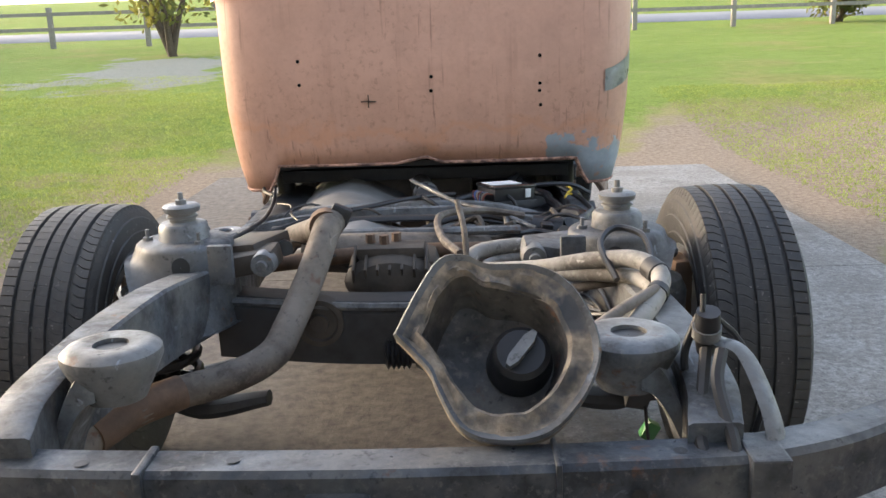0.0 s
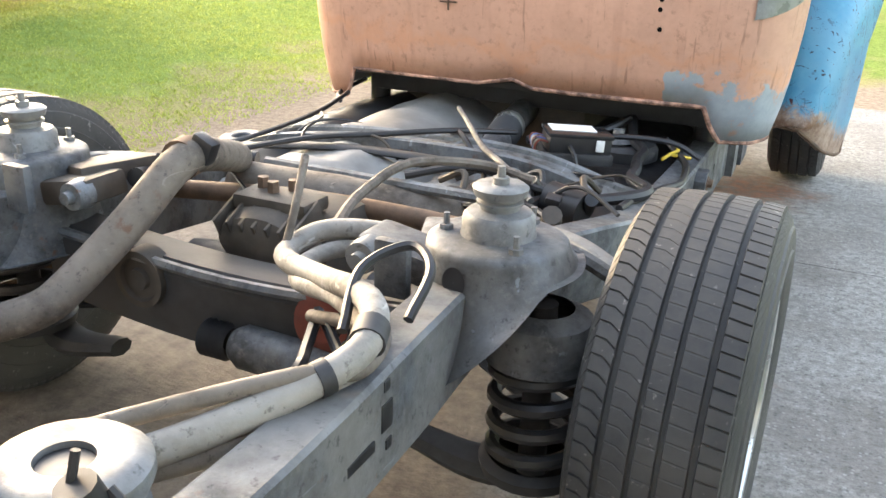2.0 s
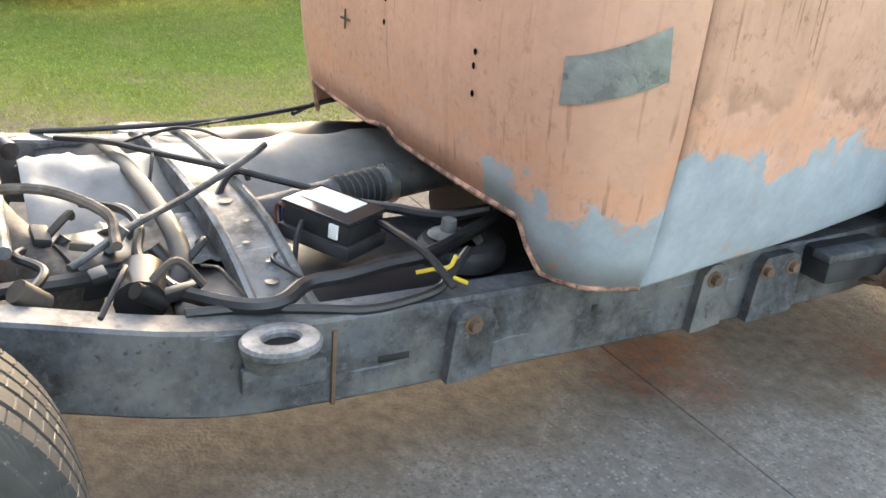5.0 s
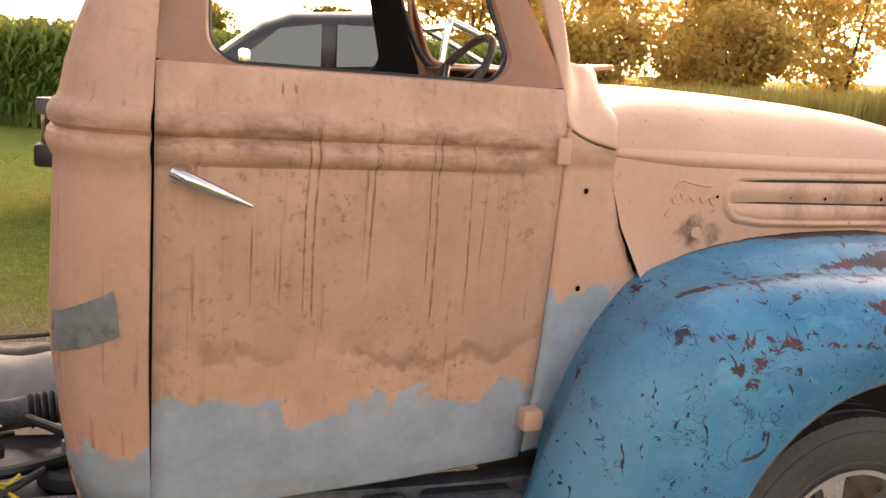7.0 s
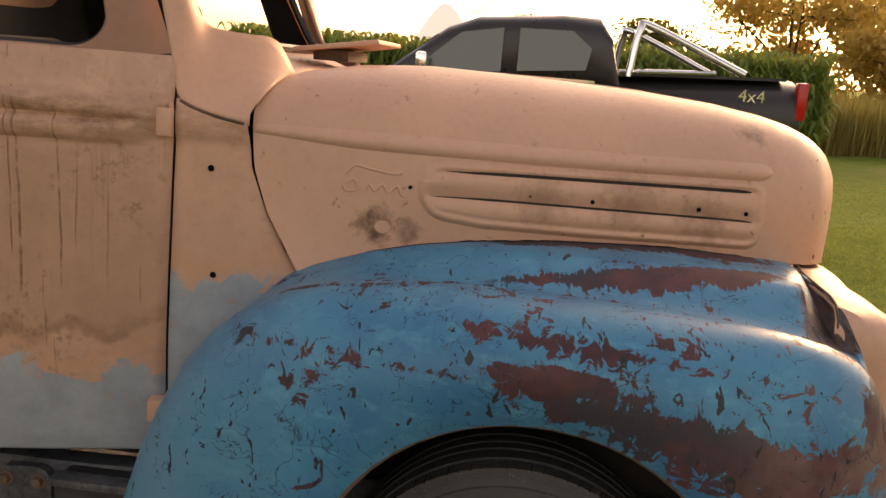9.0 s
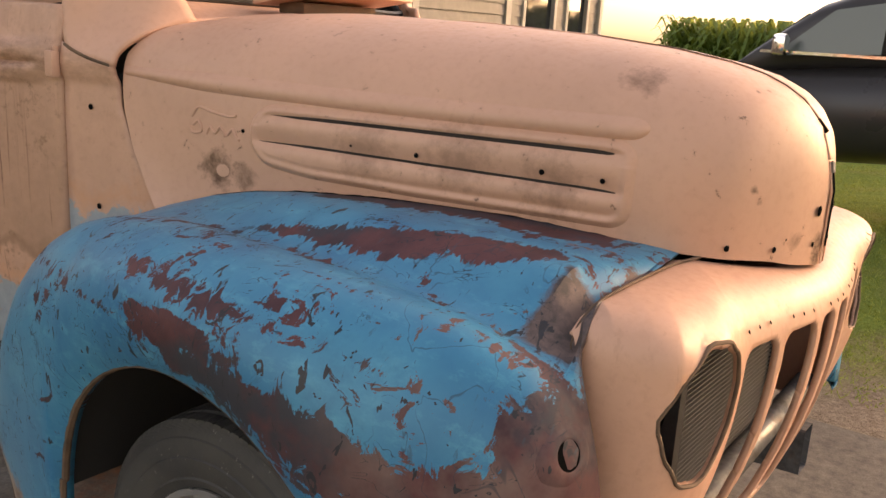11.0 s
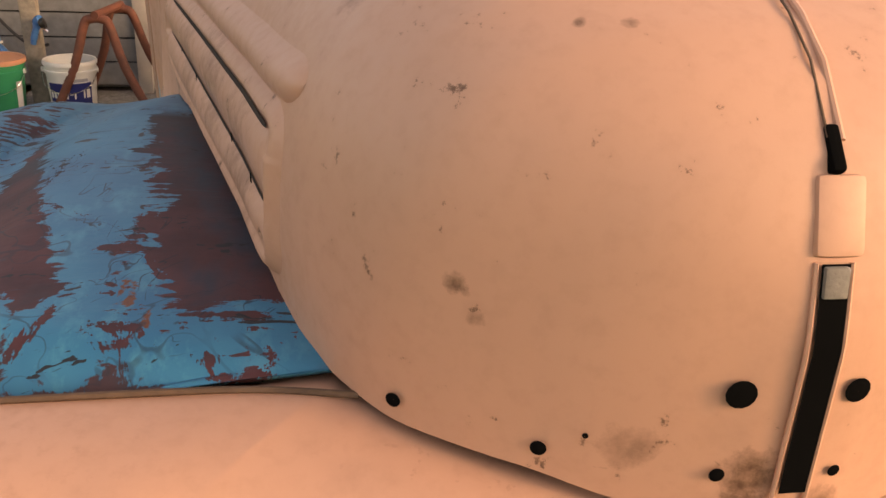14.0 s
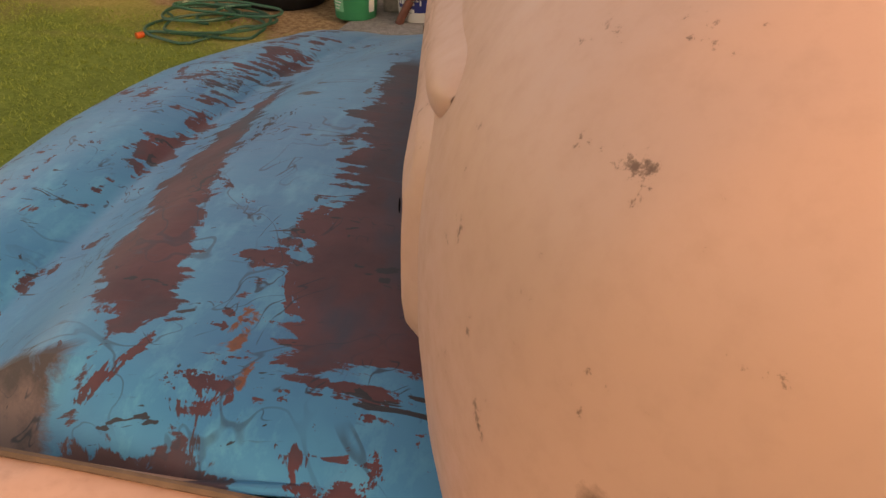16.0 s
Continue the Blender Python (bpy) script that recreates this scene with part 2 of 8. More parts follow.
    bands = n.math("MULTIPLY", n.ramp(bands, -0.001, 0.0025), n.ramp(deck, 0.3, 0.6))
    # on the side: a long rubbed patch over the wheel arch, a broken row of patches on the shoulder, a bare corner at the grille
    zd = n.math("DIVIDE", z, S)
    arch = n.math("ABSOLUTE", n.math("SUBTRACT", zd, n.along(yd, 3.2, 4.1, [(3.2, 1.0), (3.33, 0.985), (3.48, 0.955), (3.69, 0.905), (3.85, 0.865), (4.0, 0.89)])))
    arch = n.math("SUBTRACT", n.along(yd, 3.2, 4.1, [(3.2, 0.0), (3.33, 0.016), (3.48, 0.038), (3.69, 0.056), (3.85, 0.058), (4.0, 0.030), (4.08, 0.015)]), arch)
    shoulder = n.math("SUBTRACT", n.along(yd, 3.1, 4.1, [(3.1, 0.0), (3.25, 0.012), (3.45, 0.022), (3.6, 0.006), (3.9, 0.004), (4.0, 0.0)]), n.math("ABSOLUTE", n.math("SUBTRACT", zd, n.along(yd, 3.1, 4.1, [(3.1, 1.09), (3.4, 1.075), (3.7, 1.05), (4.0, 1.0)]))))
    side = n.math("ADD", n.math("MAXIMUM", arch, n.math("SUBTRACT", shoulder, 0.006)), n.math("MULTIPLY", ragged, 0.17))
    side = n.math("MULTIPLY", n.ramp(side, -0.001, 0.0025), n.ramp(xd, 0.80, 0.86))
    corner = n.math("MAXIMUM", n.math("ABSOLUTE", n.math("SUBTRACT", xd, 0.715)), n.math("MULTIPLY", n.math("SUBTRACT", 3.99, yd), 1.0))
    corner = n.ramp(n.math("ADD", corner, n.math("MULTIPLY", ragged, 0.06)), 0.085, 0.070)
    corner = n.math("MULTIPLY", corner, n.ramp(zd, 0.78, 0.86))
    dark = n.mix(corner, dark, n.mix(n.ramp(n.noise(20, 6, 0.7), 0.4, 0.6), (0.055, 0.043, 0.043), (0.145, 0.098, 0.088)))
    lx, lz = n.math("SUBTRACT", xd, 0.86), n.math("MULTIPLY", n.math("SUBTRACT", zd, 0.91), 0.75)
    lamp = n.math("SUBTRACT", 0.105, n.math("SQRT", n.math("ADD", n.math("MULTIPLY", lx, lx), n.math("MULTIPLY", lz, lz))))
    lamp = n.math("MULTIPLY", n.ramp(n.math("ADD", lamp, n.math("MULTIPLY", ragged, 0.24)), -0.001, 0.003), n.ramp(yd, 3.93, 3.96))
    bands = n.math("MAXIMUM", n.math("MAXIMUM", bands, n.math("MAXIMUM", side, lamp)), corner)
    navy = n.math("MULTIPLY", n.ramp(n.math("SUBTRACT", band, n.math("MULTIPLY", ragged, 0.1)), 0.0, 0.045), n.ramp(n.noise(5.5, 4, 0.6, n.stretch(1.6, 0.7, 1)), 0.40, 0.56))
    dark = n.mix(n.math("MULTIPLY", n.math("MULTIPLY", navy, deck), 0.85), dark, (0.022, 0.042, 0.066))
    patch = n.math("MAXIMUM", n.ramp(worn, 0.560, 0.568), bands)
    small = n.math("ADD", n.noise(13.0, 6, 0.70, n.stretch(1.2, 0.8, 1.2), 0.9), n.math("MULTIPLY", n.math("MULTIPLY", comb, flat), 0.22))
    small = n.math("ADD", small, n.ramp(y, 2.80, 2.4, 0, -0.07))
    patch = n.math("MAXIMUM", patch, n.ramp(small, 0.615, 0.623))
    c = n.mix(patch, c, dark)
    for mx, my, mr in ((0.515, 3.884, 0.015), (0.496, 3.915, 0.013), (0.527, 3.868, 0.011)):
        dx, dy = n.math("SUBTRACT", xd, mx), n.math("MULTIPLY", n.math("SUBTRACT", yd, my), 0.30)
        spot = n.math("SQRT", n.math("ADD", n.math("MULTIPLY", dx, dx), n.math("MULTIPLY", dy, dy)))
        spot = n.ramp(n.math("ADD", spot, n.math("MULTIPLY", ragged, 0.05)), mr * 0.45, mr * 0.3)
        c = n.mix(n.math("MULTIPLY", spot, deck), c, (0.17, 0.058, 0.028))
    chips = n.noise(15, 3, 0.55, n.stretch(1.0, 1.9, 1.2), 1.9)
    c = n.mix(n.ramp(chips, 0.655, 0.668), c, (0.022, 0.024, 0.03))
    cut = n.ramp(n.math("ABSOLUTE", n.math("SUBTRACT", n.noise(11, 2, 0.5, n.stretch(1.3, 0.8, 1.3), 2.4), 0.5)), 0.012, 0.004)
    cut = n.math("MULTIPLY", cut, n.ramp(n.noise(13, 3, 0.6), 0.56, 0.60))
    c = n.mix(n.math("MULTIPLY", cut, 0.8), c, (0.014, 0.022, 0.034))
    hair = n.ramp(n.math("ABSOLUTE", n.math("SUBTRACT", n.noise(6.5, 3, 0.5, None, 1.2), 0.5)), 0.0075, 0.003)
    hair = n.math("MULTIPLY", hair, n.ramp(n.noise(4.5, 3), 0.50, 0.58))
    c = n.mix(n.math("MULTIPLY", hair, 0.55), c, (0.02, 0.03, 0.045))
    scuff = n.ramp(n.noise(30, 5, 0.7, n.stretch(0.35, 2.2, 0.6), 0.6), 0.63, 0.69)
    c = n.mix(n.math("MULTIPLY", scuff, 0.5), c, (0.035, 0.06, 0.085))
    foot = n.math("ADD", n.math("SUBTRACT", z, n.ramp(y, 2.26, 2.6, 0.44, 0.30)), n.math("MULTIPLY", ragged, 0.22))
    foot = n.math("MULTIPLY", n.ramp(foot, 0.045, 0.0), n.ramp(y, 2.95, 2.7))
    c = n.mix(foot, c, n.mix(n.ramp(n.noise(19, 6, 0.7), 0.38, 0.62), (0.16, 0.085, 0.05), (0.36, 0.27, 0.21)))
    n.bump(patch, 0.25, -0.0015)
    n.bump(worn, 0.22, 0.004)
    n.bump(n.noise(6, 3), 0.12, 0.02)
    n.bump(chips, 0.12, 0.003)
    return n.done(c, n.mix(patch, (0.40,) * 3, (0.58,) * 3))


PINK = pink_paint("weathered_salmon_paint")
PINK_HOOD = pink_paint("salmon_hood_paint", marks=((None, 3.74, 1.245, 0.11, 0.42), (None, 3.55, 1.28, 0.12, 0.38), (None, 3.34, 1.27, 0.11, 0.35), (None, 2.955, 1.185, 0.075, 0.95), (None, 3.03, 1.172, 0.055, 0.7), (0.29, 3.86, 1.470, 0.075, 0.6), (0.243, 4.083, 1.272, 0.0165, 1.0), (0.228, 4.090, 1.245, 0.011, 0.7),
                                                   (0.036, 4.168, 1.150, 0.035, 0.95), (0.034, 4.168, 1.118, 0.03, 0.9), (-0.02, 4.168, 1.12, 0.032, 0.8), (0.42, 3.30, 1.458, 0.02, 0.8), (0.127, 4.051, 1.457, 0.010, 0.9), (0.160, 4.04, 1.450, 0.008, 0.8), (0.153, 4.077, 1.393, 0.014, 0.5), (0.12, 4.14, 1.165, 0.03, 0.5)))
PINK_DOOR = pink_paint("salmon_paint_over_primer", 0.76, dirt=1.0, runs_at=((1.885, 1.02, 0.003), (1.905, 1.00, 0.0035), (2.03, 1.16, 0.0025), (2.165, 1.06, 0.0025), (2.183, 0.97, 0.0038), (2.268, 0.99, 0.003)))
PINK_SHELL = pink_paint("salmon_grille_paint", dirt=0.22)
PINK_COWL = pink_paint("salmon_cowl_paint", 0.95, dirt=0.4)
PINK_BACK = pink_paint("salmon_paint_streaked", 0.70, 0.50, dirt=0.6)
BLUE = blue_paint("scratched_blue_paint")
def grimy(name, base, dust, grime, rough=0.55, metal=0.2):
    """Handled metal or rubber: settled dust, greasy dark blotches, scratches and specks of rust."""
    n = Nodes(name, rough, metal)
    mid, fine = n.noise(9, 7, 0.7), n.noise(55, 6, 0.7)
    c = n.mix(n.ramp(mid, 0.40, 0.62), base, grime)
    c = n.mix(n.ramp(n.noise(3.5, 5, 0.65), 0.45, 0.62, 0, 0.75), c, dust)
    c = n.mix(n.ramp(fine, 0.55, 0.70, 0, 0.65), c, dust)
    c = n.mix(n.ramp(fine, 0.42, 0.33, 0, 0.8), c, grime)
    scratch = n.ramp(n.noise(30, 4, 0.6, n.stretch(1, 0.16, 1), 0.8), 0.66, 0.70)
    c = n.mix(n.math("MULTIPLY", scratch, 0.6), c, tuple(min(1, 2.2 * q) for q in base))
    rust = n.math("MULTIPLY", n.ramp(n.noise(20, 5, 0.7), 0.60, 0.68), n.ramp(n.noise(2.8, 3), 0.48, 0.6))
    c = n.mix(n.math("MULTIPLY", rust, 0.8), c, (0.13, 0.06, 0.03))
    n.bump(fine, 0.35, 0.003)
    n.bump(mid, 0.15, 0.006)
    return n.done(c, n.ramp(mid, 0.35, 0.65, rough - 0.15, min(1, rough + 0.25)))


def rubber(name):
    n = Nodes(name, 0.7)
    fine = n.noise(48, 6, 0.7)
    c = n.mix(n.ramp(fine, 0.35, 0.65), (0.024, 0.024, 0.025), (0.052, 0.051, 0.05))
    c = n.mix(n.ramp(n.noise(3.0, 5), 0.45, 0.65, 0, 0.6), c, (0.075, 0.07, 0.062))
    c = n.mix(n.ramp(n.noise(80, 3, 0.6), 0.66, 0.72, 0, 0.7), c, (0.22, 0.21, 0.19))
    n.bump(fine, 0.3, 0.003)
    return n.done(c, n.ramp(fine, 0.3, 0.7, 0.5, 0.8))


RUBBER = rubber("tyre_rubber")
ALLOY = simple("cast_alloy", (0.62, 0.62, 0.60), 0.32, 0.9, 0.15, 18, 0.05)
FRAME = grimy("dusty_grey_steel", (0.098, 0.108, 0.122), (0.175, 0.170, 0.158), (0.032, 0.032, 0.033))
FRAME_PALE = grimy("pale_primed_steel", (0.155, 0.168, 0.182), (0.225, 0.22, 0.205), (0.055, 0.054, 0.053), 0.5)
RUST = simple("rusty_brown_steel", (0.16, 0.10, 0.065), 0.8, 0.2, 0.55, 20, 0.4)
BLACK = simple("black_plastic", (0.02, 0.02, 0.022), 0.45, 0, 0.5, 30, 0.1)
DARK = simple("dark_grimy_steel", (0.045, 0.045, 0.047), 0.6, 0.3, 0.5, 20, 0.25)
CHROME = simple("chrome", (0.75, 0.75, 0.76), 0.12, 1.0, 0.1, 20, 0.02)
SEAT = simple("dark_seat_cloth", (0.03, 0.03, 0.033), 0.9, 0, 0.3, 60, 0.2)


# ---- building helpers ----
def empty(name, label, category, x, y, z=0.0, **kw):
    ob = new(name)
    ob.location = (x * UNIT, y * UNIT, z * UNIT)
    return tagged(ob, label, category, **kw)


def part(name, bm, material, parent=None, label="", smooth=True, kind=""):
    """Links a bmesh, drawn in drawing units at its place in the world, as one mesh object under its thing."""
    bm.normal_update()
    bm.transform(Matrix.Scale(UNIT, 4))
    me = bpy.data.meshes.new(name)
    for f in bm.faces:
        f.smooth = smooth
    if smooth:
        for e in bm.edges:
            if len(e.link_faces) == 2 and e.calc_face_angle(0) > radians(38):
                e.smooth = False
    bm.to_mesh(me)
    bm.free()
    me.materials.append(material)
    ob = new(name, me)
    if parent:
        ob.parent = parent
        if parent.type == "EMPTY":
            ob.matrix_parent_inverse = Matrix.Translation(-parent.location)
    return tagged(ob, label, kind=kind)


def add_grid(bm, pts, wrap_u=False, wrap_v=False):
    """pts[u][v] to quads."""
    vs = [[bm.verts.new(p) for p in row] for row in pts]
    nu, nv = len(vs), len(vs[0])
    for i in range(nu if wrap_u else nu - 1):
        for j in range(nv if wrap_v else nv - 1):
            q = (vs[i][j], vs[(i + 1) % nu][j], vs[(i + 1) % nu][(j + 1) % nv], vs[i][(j + 1) % nv])
            if len({v.co.to_tuple(5) for v in q}) >= 3:
                bm.faces.new(q)
    return vs


def grid(pts, **kw):
    bm = bmesh.new()
    add_grid(bm, pts, **kw)
    return bm


def add_box(bm, centre, size, rot=(0, 0, 0), bevel=0.0):
    m = pose(*centre, *rot) @ Matrix.Diagonal((*size, 1))
    made = bmesh.ops.create_cube(bm, size=1, matrix=m)["verts"]
    if bevel:
        es = list({e for v in made for e in v.link_edges})
        bmesh.ops.bevel(bm, geom=es, offset=bevel, segments=2, affect="EDGES", profile=0.6)
    return bm


def box(centre, size, rot=(0, 0, 0), bevel=0.0):
    return add_box(bmesh.new(), centre, size, rot, bevel)


def smooth_path(pts, n=8):
    """A Catmull-Rom line through the points."""
    p = [Vector(q) for q in pts]
    p = [2 * p[0] - p[1], *p, 2 * p[-1] - p[-2]]
    out = []
    for i in range(1, len(p) - 2):
        for k in range(n):
            t = k / n
            out.append(0.5 * (2 * p[i] + (p[i + 1] - p[i - 1]) * t + (2 * p[i - 1] - 5 * p[i] + 4 * p[i + 1] - p[i + 2]) * t * t
                              + (3 * p[i] - p[i - 1] - 3 * p[i + 1] + p[i + 2]) * t ** 3))
    return out + [p[-2]]


def add_tube(bm, pts, radius, n=10, curve=6, caps=True, flat=1.0):
    """A tube along a smooth line; radius: a number or one for each given point. flat: squeezes it in z."""
    line = smooth_path(pts, curve) if curve and len(pts) > 2 else [Vector(p) for p in pts]
    if hasattr(radius, "__len__"):
        radii = [float(r) for r in np.interp(np.linspace(0, 1, len(line)), np.linspace(0, 1, len(radius)), radius)]
    else:
        radii = [radius] * len(line)
    rows, side = [], None
    for i, p in enumerate(line):
        d = (line[min(i + 1, len(line) - 1)] - line[max(i - 1, 0)]).normalized()
        if side is None:
            side = d.cross(Vector((0, 0, 1)) if abs(d.z) < 0.9 else Vector((1, 0, 0))).normalized()
        side = (side - d * side.dot(d)).normalized()
        up = side.cross(d)
        rows.append([p + radii[i] * (math.cos(a) * side + math.sin(a) * flat * up) for a in np.linspace(0, 2 * math.pi, n, endpoint=False)])
    vs = add_grid(bm, rows, wrap_v=True)
    if caps:
        for row in (vs[0], vs[-1]):
            bm.faces.new(row)
    return bm


def tube(pts, radius, **kw):
    return add_tube(bmesh.new(), pts, radius, **kw)


def add_turned(bm, profile, m=Matrix(), n=32):
    """profile of (radius, height) turned about z, placed by m."""
    rows = []
    for r, h in profile:
        rows.append([m @ Vector((max(r, 1e-4) * math.cos(a), max(r, 1e-4) * math.sin(a), h)) for a in np.linspace(0, 2 * math.pi, n, endpoint=False)])
    add_grid(bm, rows, wrap_v=True)
    return bm


def turned(profile, m=Matrix(), n=32):
    return add_turned(bmesh.new(), profile, m, n)


def add_plate(bm, outline, thick, m=Matrix()):
    """An outline in x and y, thickened along z and placed by m."""
    lo = [bm.verts.new(m @ Vector((x, y, 0))) for x, y in outline]
    hi = [bm.verts.new(m @ Vector((x, y, thick))) for x, y in outline]
    bm.faces.new(lo[::-1])
    bm.faces.new(hi)
    for i in range(len(lo)):
        j = (i + 1) % len(lo)
        bm.faces.new((lo[i], lo[j], hi[j], hi[i]))
    return bm


def thicken(ob, t=0.004, offset=-1):
    m = ob.modifiers.new("thickness", "SOLIDIFY")
    m.thickness, m.offset = t, offset
    return ob


def table(x, rows):
    return float(np.interp(x, [r[0] for r in rows], [r[1] for r in rows]))


def soft(x, rows):
    """Like table, with the corners rounded off."""
    return sum(table(x + d, rows) for d in (-0.03, -0.015, 0, 0.015, 0.03)) / 5


# ---- the old truck body ----
PLAN = [(1.60, 0.832), (1.84, 0.80), (2.15, 0.762), (2.5, 0.70), (2.6, 0.668), (2.79, 0.622), (3.0, 0.59), (3.1, 0.57), (3.46, 0.482),
        (3.72, 0.418), (3.84, 0.388)]
LEAN = [(0.5, -0.085), (0.56, -0.062), (0.62, -0.045), (0.75, -0.022), (0.9, -0.006), (1.05, 0.0), (1.3, 0.006), (1.336, 0.006), (1.345, 0.019), (1.36, 0.024), (1.378, 0.022), (1.388, 0.010),
        (1.393, 0.009), (1.402, 0.021), (1.418, 0.024), (1.434, 0.019), (1.446, 0.006), (1.46, 0.002), (1.52, -0.006), (1.62, -0.03), (1.75, -0.075), (1.86, -0.13), (1.93, -0.17), (2.0, -0.23)]
CX = 0.02


LEAN_COWL = [p for p in LEAN if p[0] < 1.33] + [(1.352, 0.006), (1.37, 0.015), (1.40, 0.019), (1.43, 0.014), (1.46, 0.004)] + [p for p in LEAN if p[0] > 1.5]


def side_x(y, z):
    f = min(1, max(0, (y - 2.40) / 0.03))
    return soft(y, PLAN) + table(z, LEAN) * (1 - f) + table(z, LEAN_COWL) * f + CX * max(0, 1 - max(0, y - 1.6) / 1.2)


def corner_line():
    """The plan of the cab's back, from the middle round the corner to the door: x, y and the way out."""
    pts = [(0, 1.342), (0.25, 1.344), (0.45, 1.35), (0.6, 1.36), (0.68, 1.374), (0.735, 1.398), (0.778, 1.437), (0.805, 1.48), (0.822, 1.53), (0.83, 1.572)]
    line = smooth_path([(x, y, 0) for x, y in pts], 4)
    out = []
    for i, p in enumerate(line):
        d = (line[min(i + 1, len(line) - 1)] - line[max(0, i - 1)]).normalized()
        out.append((p.x, p.y, d.y, -d.x))
    return out


truck = empty("old_truck_body", "salmon and blue weathered pickup cab with hood on grey chassis", "truck body", 0, 2.6)

# back panel and rear corners, one pressing
CORNER = corner_line()
rows = []
full = [(-x, y, -nx, ny) for x, y, nx, ny in CORNER[:0:-1]] + CORNER
for x, y, nx, ny in full:
    low = 0.662 if abs(x) < 0.6 else 0.662 - 0.105 * min(1, (abs(x) - 0.6) / 0.06) ** 0.7
    low -= 0.018 * math.exp(-((x + 0.02) / 0.05) ** 2) * -1.6
    zs = [low + (1.36 - low) * (1 - (1 - i / 14) ** 1.6) for i in range(15)] + [1.368, 1.378, 1.384, 1.390, 1.396, 1.402, 1.41, 1.418, 1.427, 1.436, 1.446, 1.46, 1.52, 1.6, 1.68, 1.76, 1.84, 1.9, 1.99]
    rows.append([(x + CX + nx * table(z, LEAN), y + ny * table(z, LEAN) + max(0, z - 1.0) * 0.06 * abs(ny), z) for z in zs])
thicken(part("back_panel", grid(rows), PINK_BACK, truck, "salmon painted cab back streaked with rust"), 0.006, 0)


def side_panel(y0, y1, z0, z1, nu, nv, mirror=1):
    """A piece of the cab's side between two cuts y0(z), y1(z) and z0(y), z1(y)."""
    out = []
    for i in range(nu + 1):
        row = []
        for j in range(nv + 1):
            v = j / nv
            ym = y0(0) + (y1(0) - y0(0)) * i / nu
            z = z0(ym) + (z1(ym) - z0(ym)) * v
            y = y0(z) + (y1(z) - y0(z)) * i / nu
            x = side_x(y, z)
            row.append((mirror * (x - CX) + CX, y, z))
        out.append(row)
    return out


def door_low(y):
    return 0.556 + 0.03 * max(0, (y - 1.6) / 0.9)


HINGE = [(0.5, 2.488), (0.72, 2.495), (1.4, 2.513), (1.5, 2.51), (1.86, 2.40), (1.93, 2.365), (1.985, 2.33)]
HOOD_CUT = [(1.0, 2.84), (1.07, 2.785), (1.2, 2.712), (1.3, 2.678), (1.43, 2.665), (1.5, 2.70), (1.54, 2.74)]


def window_outline(k=12):
    """The window opening in y and z, with round corners."""
    out, r = [], 0.068
    for cy, cz, a0 in ((2.20, 1.86, 0), (1.745, 1.86, 90), (1.745, 1.606, 180), (2.278, 1.606, 270)):
        out += [(cy + r * math.cos(radians(a0 + 90 * i / k)), cz + r * math.sin(radians(a0 + 90 * i / k))) for i in range(k + 1)]
    return out


def window_ring(mirror, inset=0.0):
    rows = []
    for y, z in window_outline():
        dy, dz = y - 2.0, z - 1.67
        best = 9.0
        for lim, o, d in ((1.580, 2.0, dy), (1.535, 1.67, dz), (1.985, 1.67, dz)):
            if abs(d) > 1e-6 and (lim - o) / d > 0:
                best = min(best, (lim - o) / d)
        if dy > 0:
            for _ in range(1):
                t = (2.495 - 2.0) / dy
                t = (table(1.67 + min(t, best) * dz, HINGE) - 0.003 - 2.0) / dy
                best = min(best, t)
        row = []
        for v in (0.0, 0.06, 0.3, 0.65, 1.0):
            yy, zz = 2.0 + dy * (1 + (best - 1) * v), 1.67 + dz * (1 + (best - 1) * v)
            row.append((mirror * (side_x(yy, zz) - CX - inset - (0.012 if v == 0 else 0)) + CX, yy, zz))
        rows.append(row)
    return rows


for mirror in (1, -1):
    door = part("door", grid(side_panel(lambda z: 1.580, lambda z: table(z, HINGE) - 0.003, door_low, lambda y: 1.535, 30, 150, mirror)), PINK_DOOR, truck,
                "salmon door with bare blue-grey primer along its lower edge")
    thicken(door, 0.02, -1 if mirror > 0 else 1)
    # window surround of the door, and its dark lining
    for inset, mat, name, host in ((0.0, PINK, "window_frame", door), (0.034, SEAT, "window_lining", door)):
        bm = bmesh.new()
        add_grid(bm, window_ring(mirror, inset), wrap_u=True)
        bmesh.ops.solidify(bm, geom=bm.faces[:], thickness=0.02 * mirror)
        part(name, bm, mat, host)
    cowl = part("cowl_side", grid(side_panel(lambda z: table(z, HINGE) + 0.003, lambda z: table(z, HOOD_CUT) - 0.004, lambda y: 0.60, lambda y: table(2.516 + (y - 2.491) * 0.426, [(2.516, 1.447), (2.535, 1.436), (2.56, 1.427), (2.60, 1.415), (2.66, 1.40)]), 10, 90, mirror)), PINK_COWL, truck)
    thicken(cowl, 0.012, -1 if mirror > 0 else 1)

# roof
rows = []
for k in range(9):
    a = k / 8 * math.pi / 2
    ring = []
    inset, z = 0.20 * math.sin(a) ** 1.0 + (0.5 * (k / 8) ** 3), 1.98 + 0.09 * math.sin(a)
    base = full + [(side_x(y, 1.05) - CX, y, 1, 0) for y in np.linspace(1.6, 2.4, 9)] + [(x, 2.44, 0, 1) for x in (0.5, 0.25, 0, -0.25, -0.5)] + [(-(side_x(y, 1.05) - CX), y, -1, 0) for y in np.linspace(2.4, 1.6, 9)]
    for x, y, nx, ny in base:
        s = 1 - inset * 1.2
        ring.append((CX + x * s * 0.84, 1.9 + (y - 1.9 + 0.05) * s, z))
    rows.append(ring)
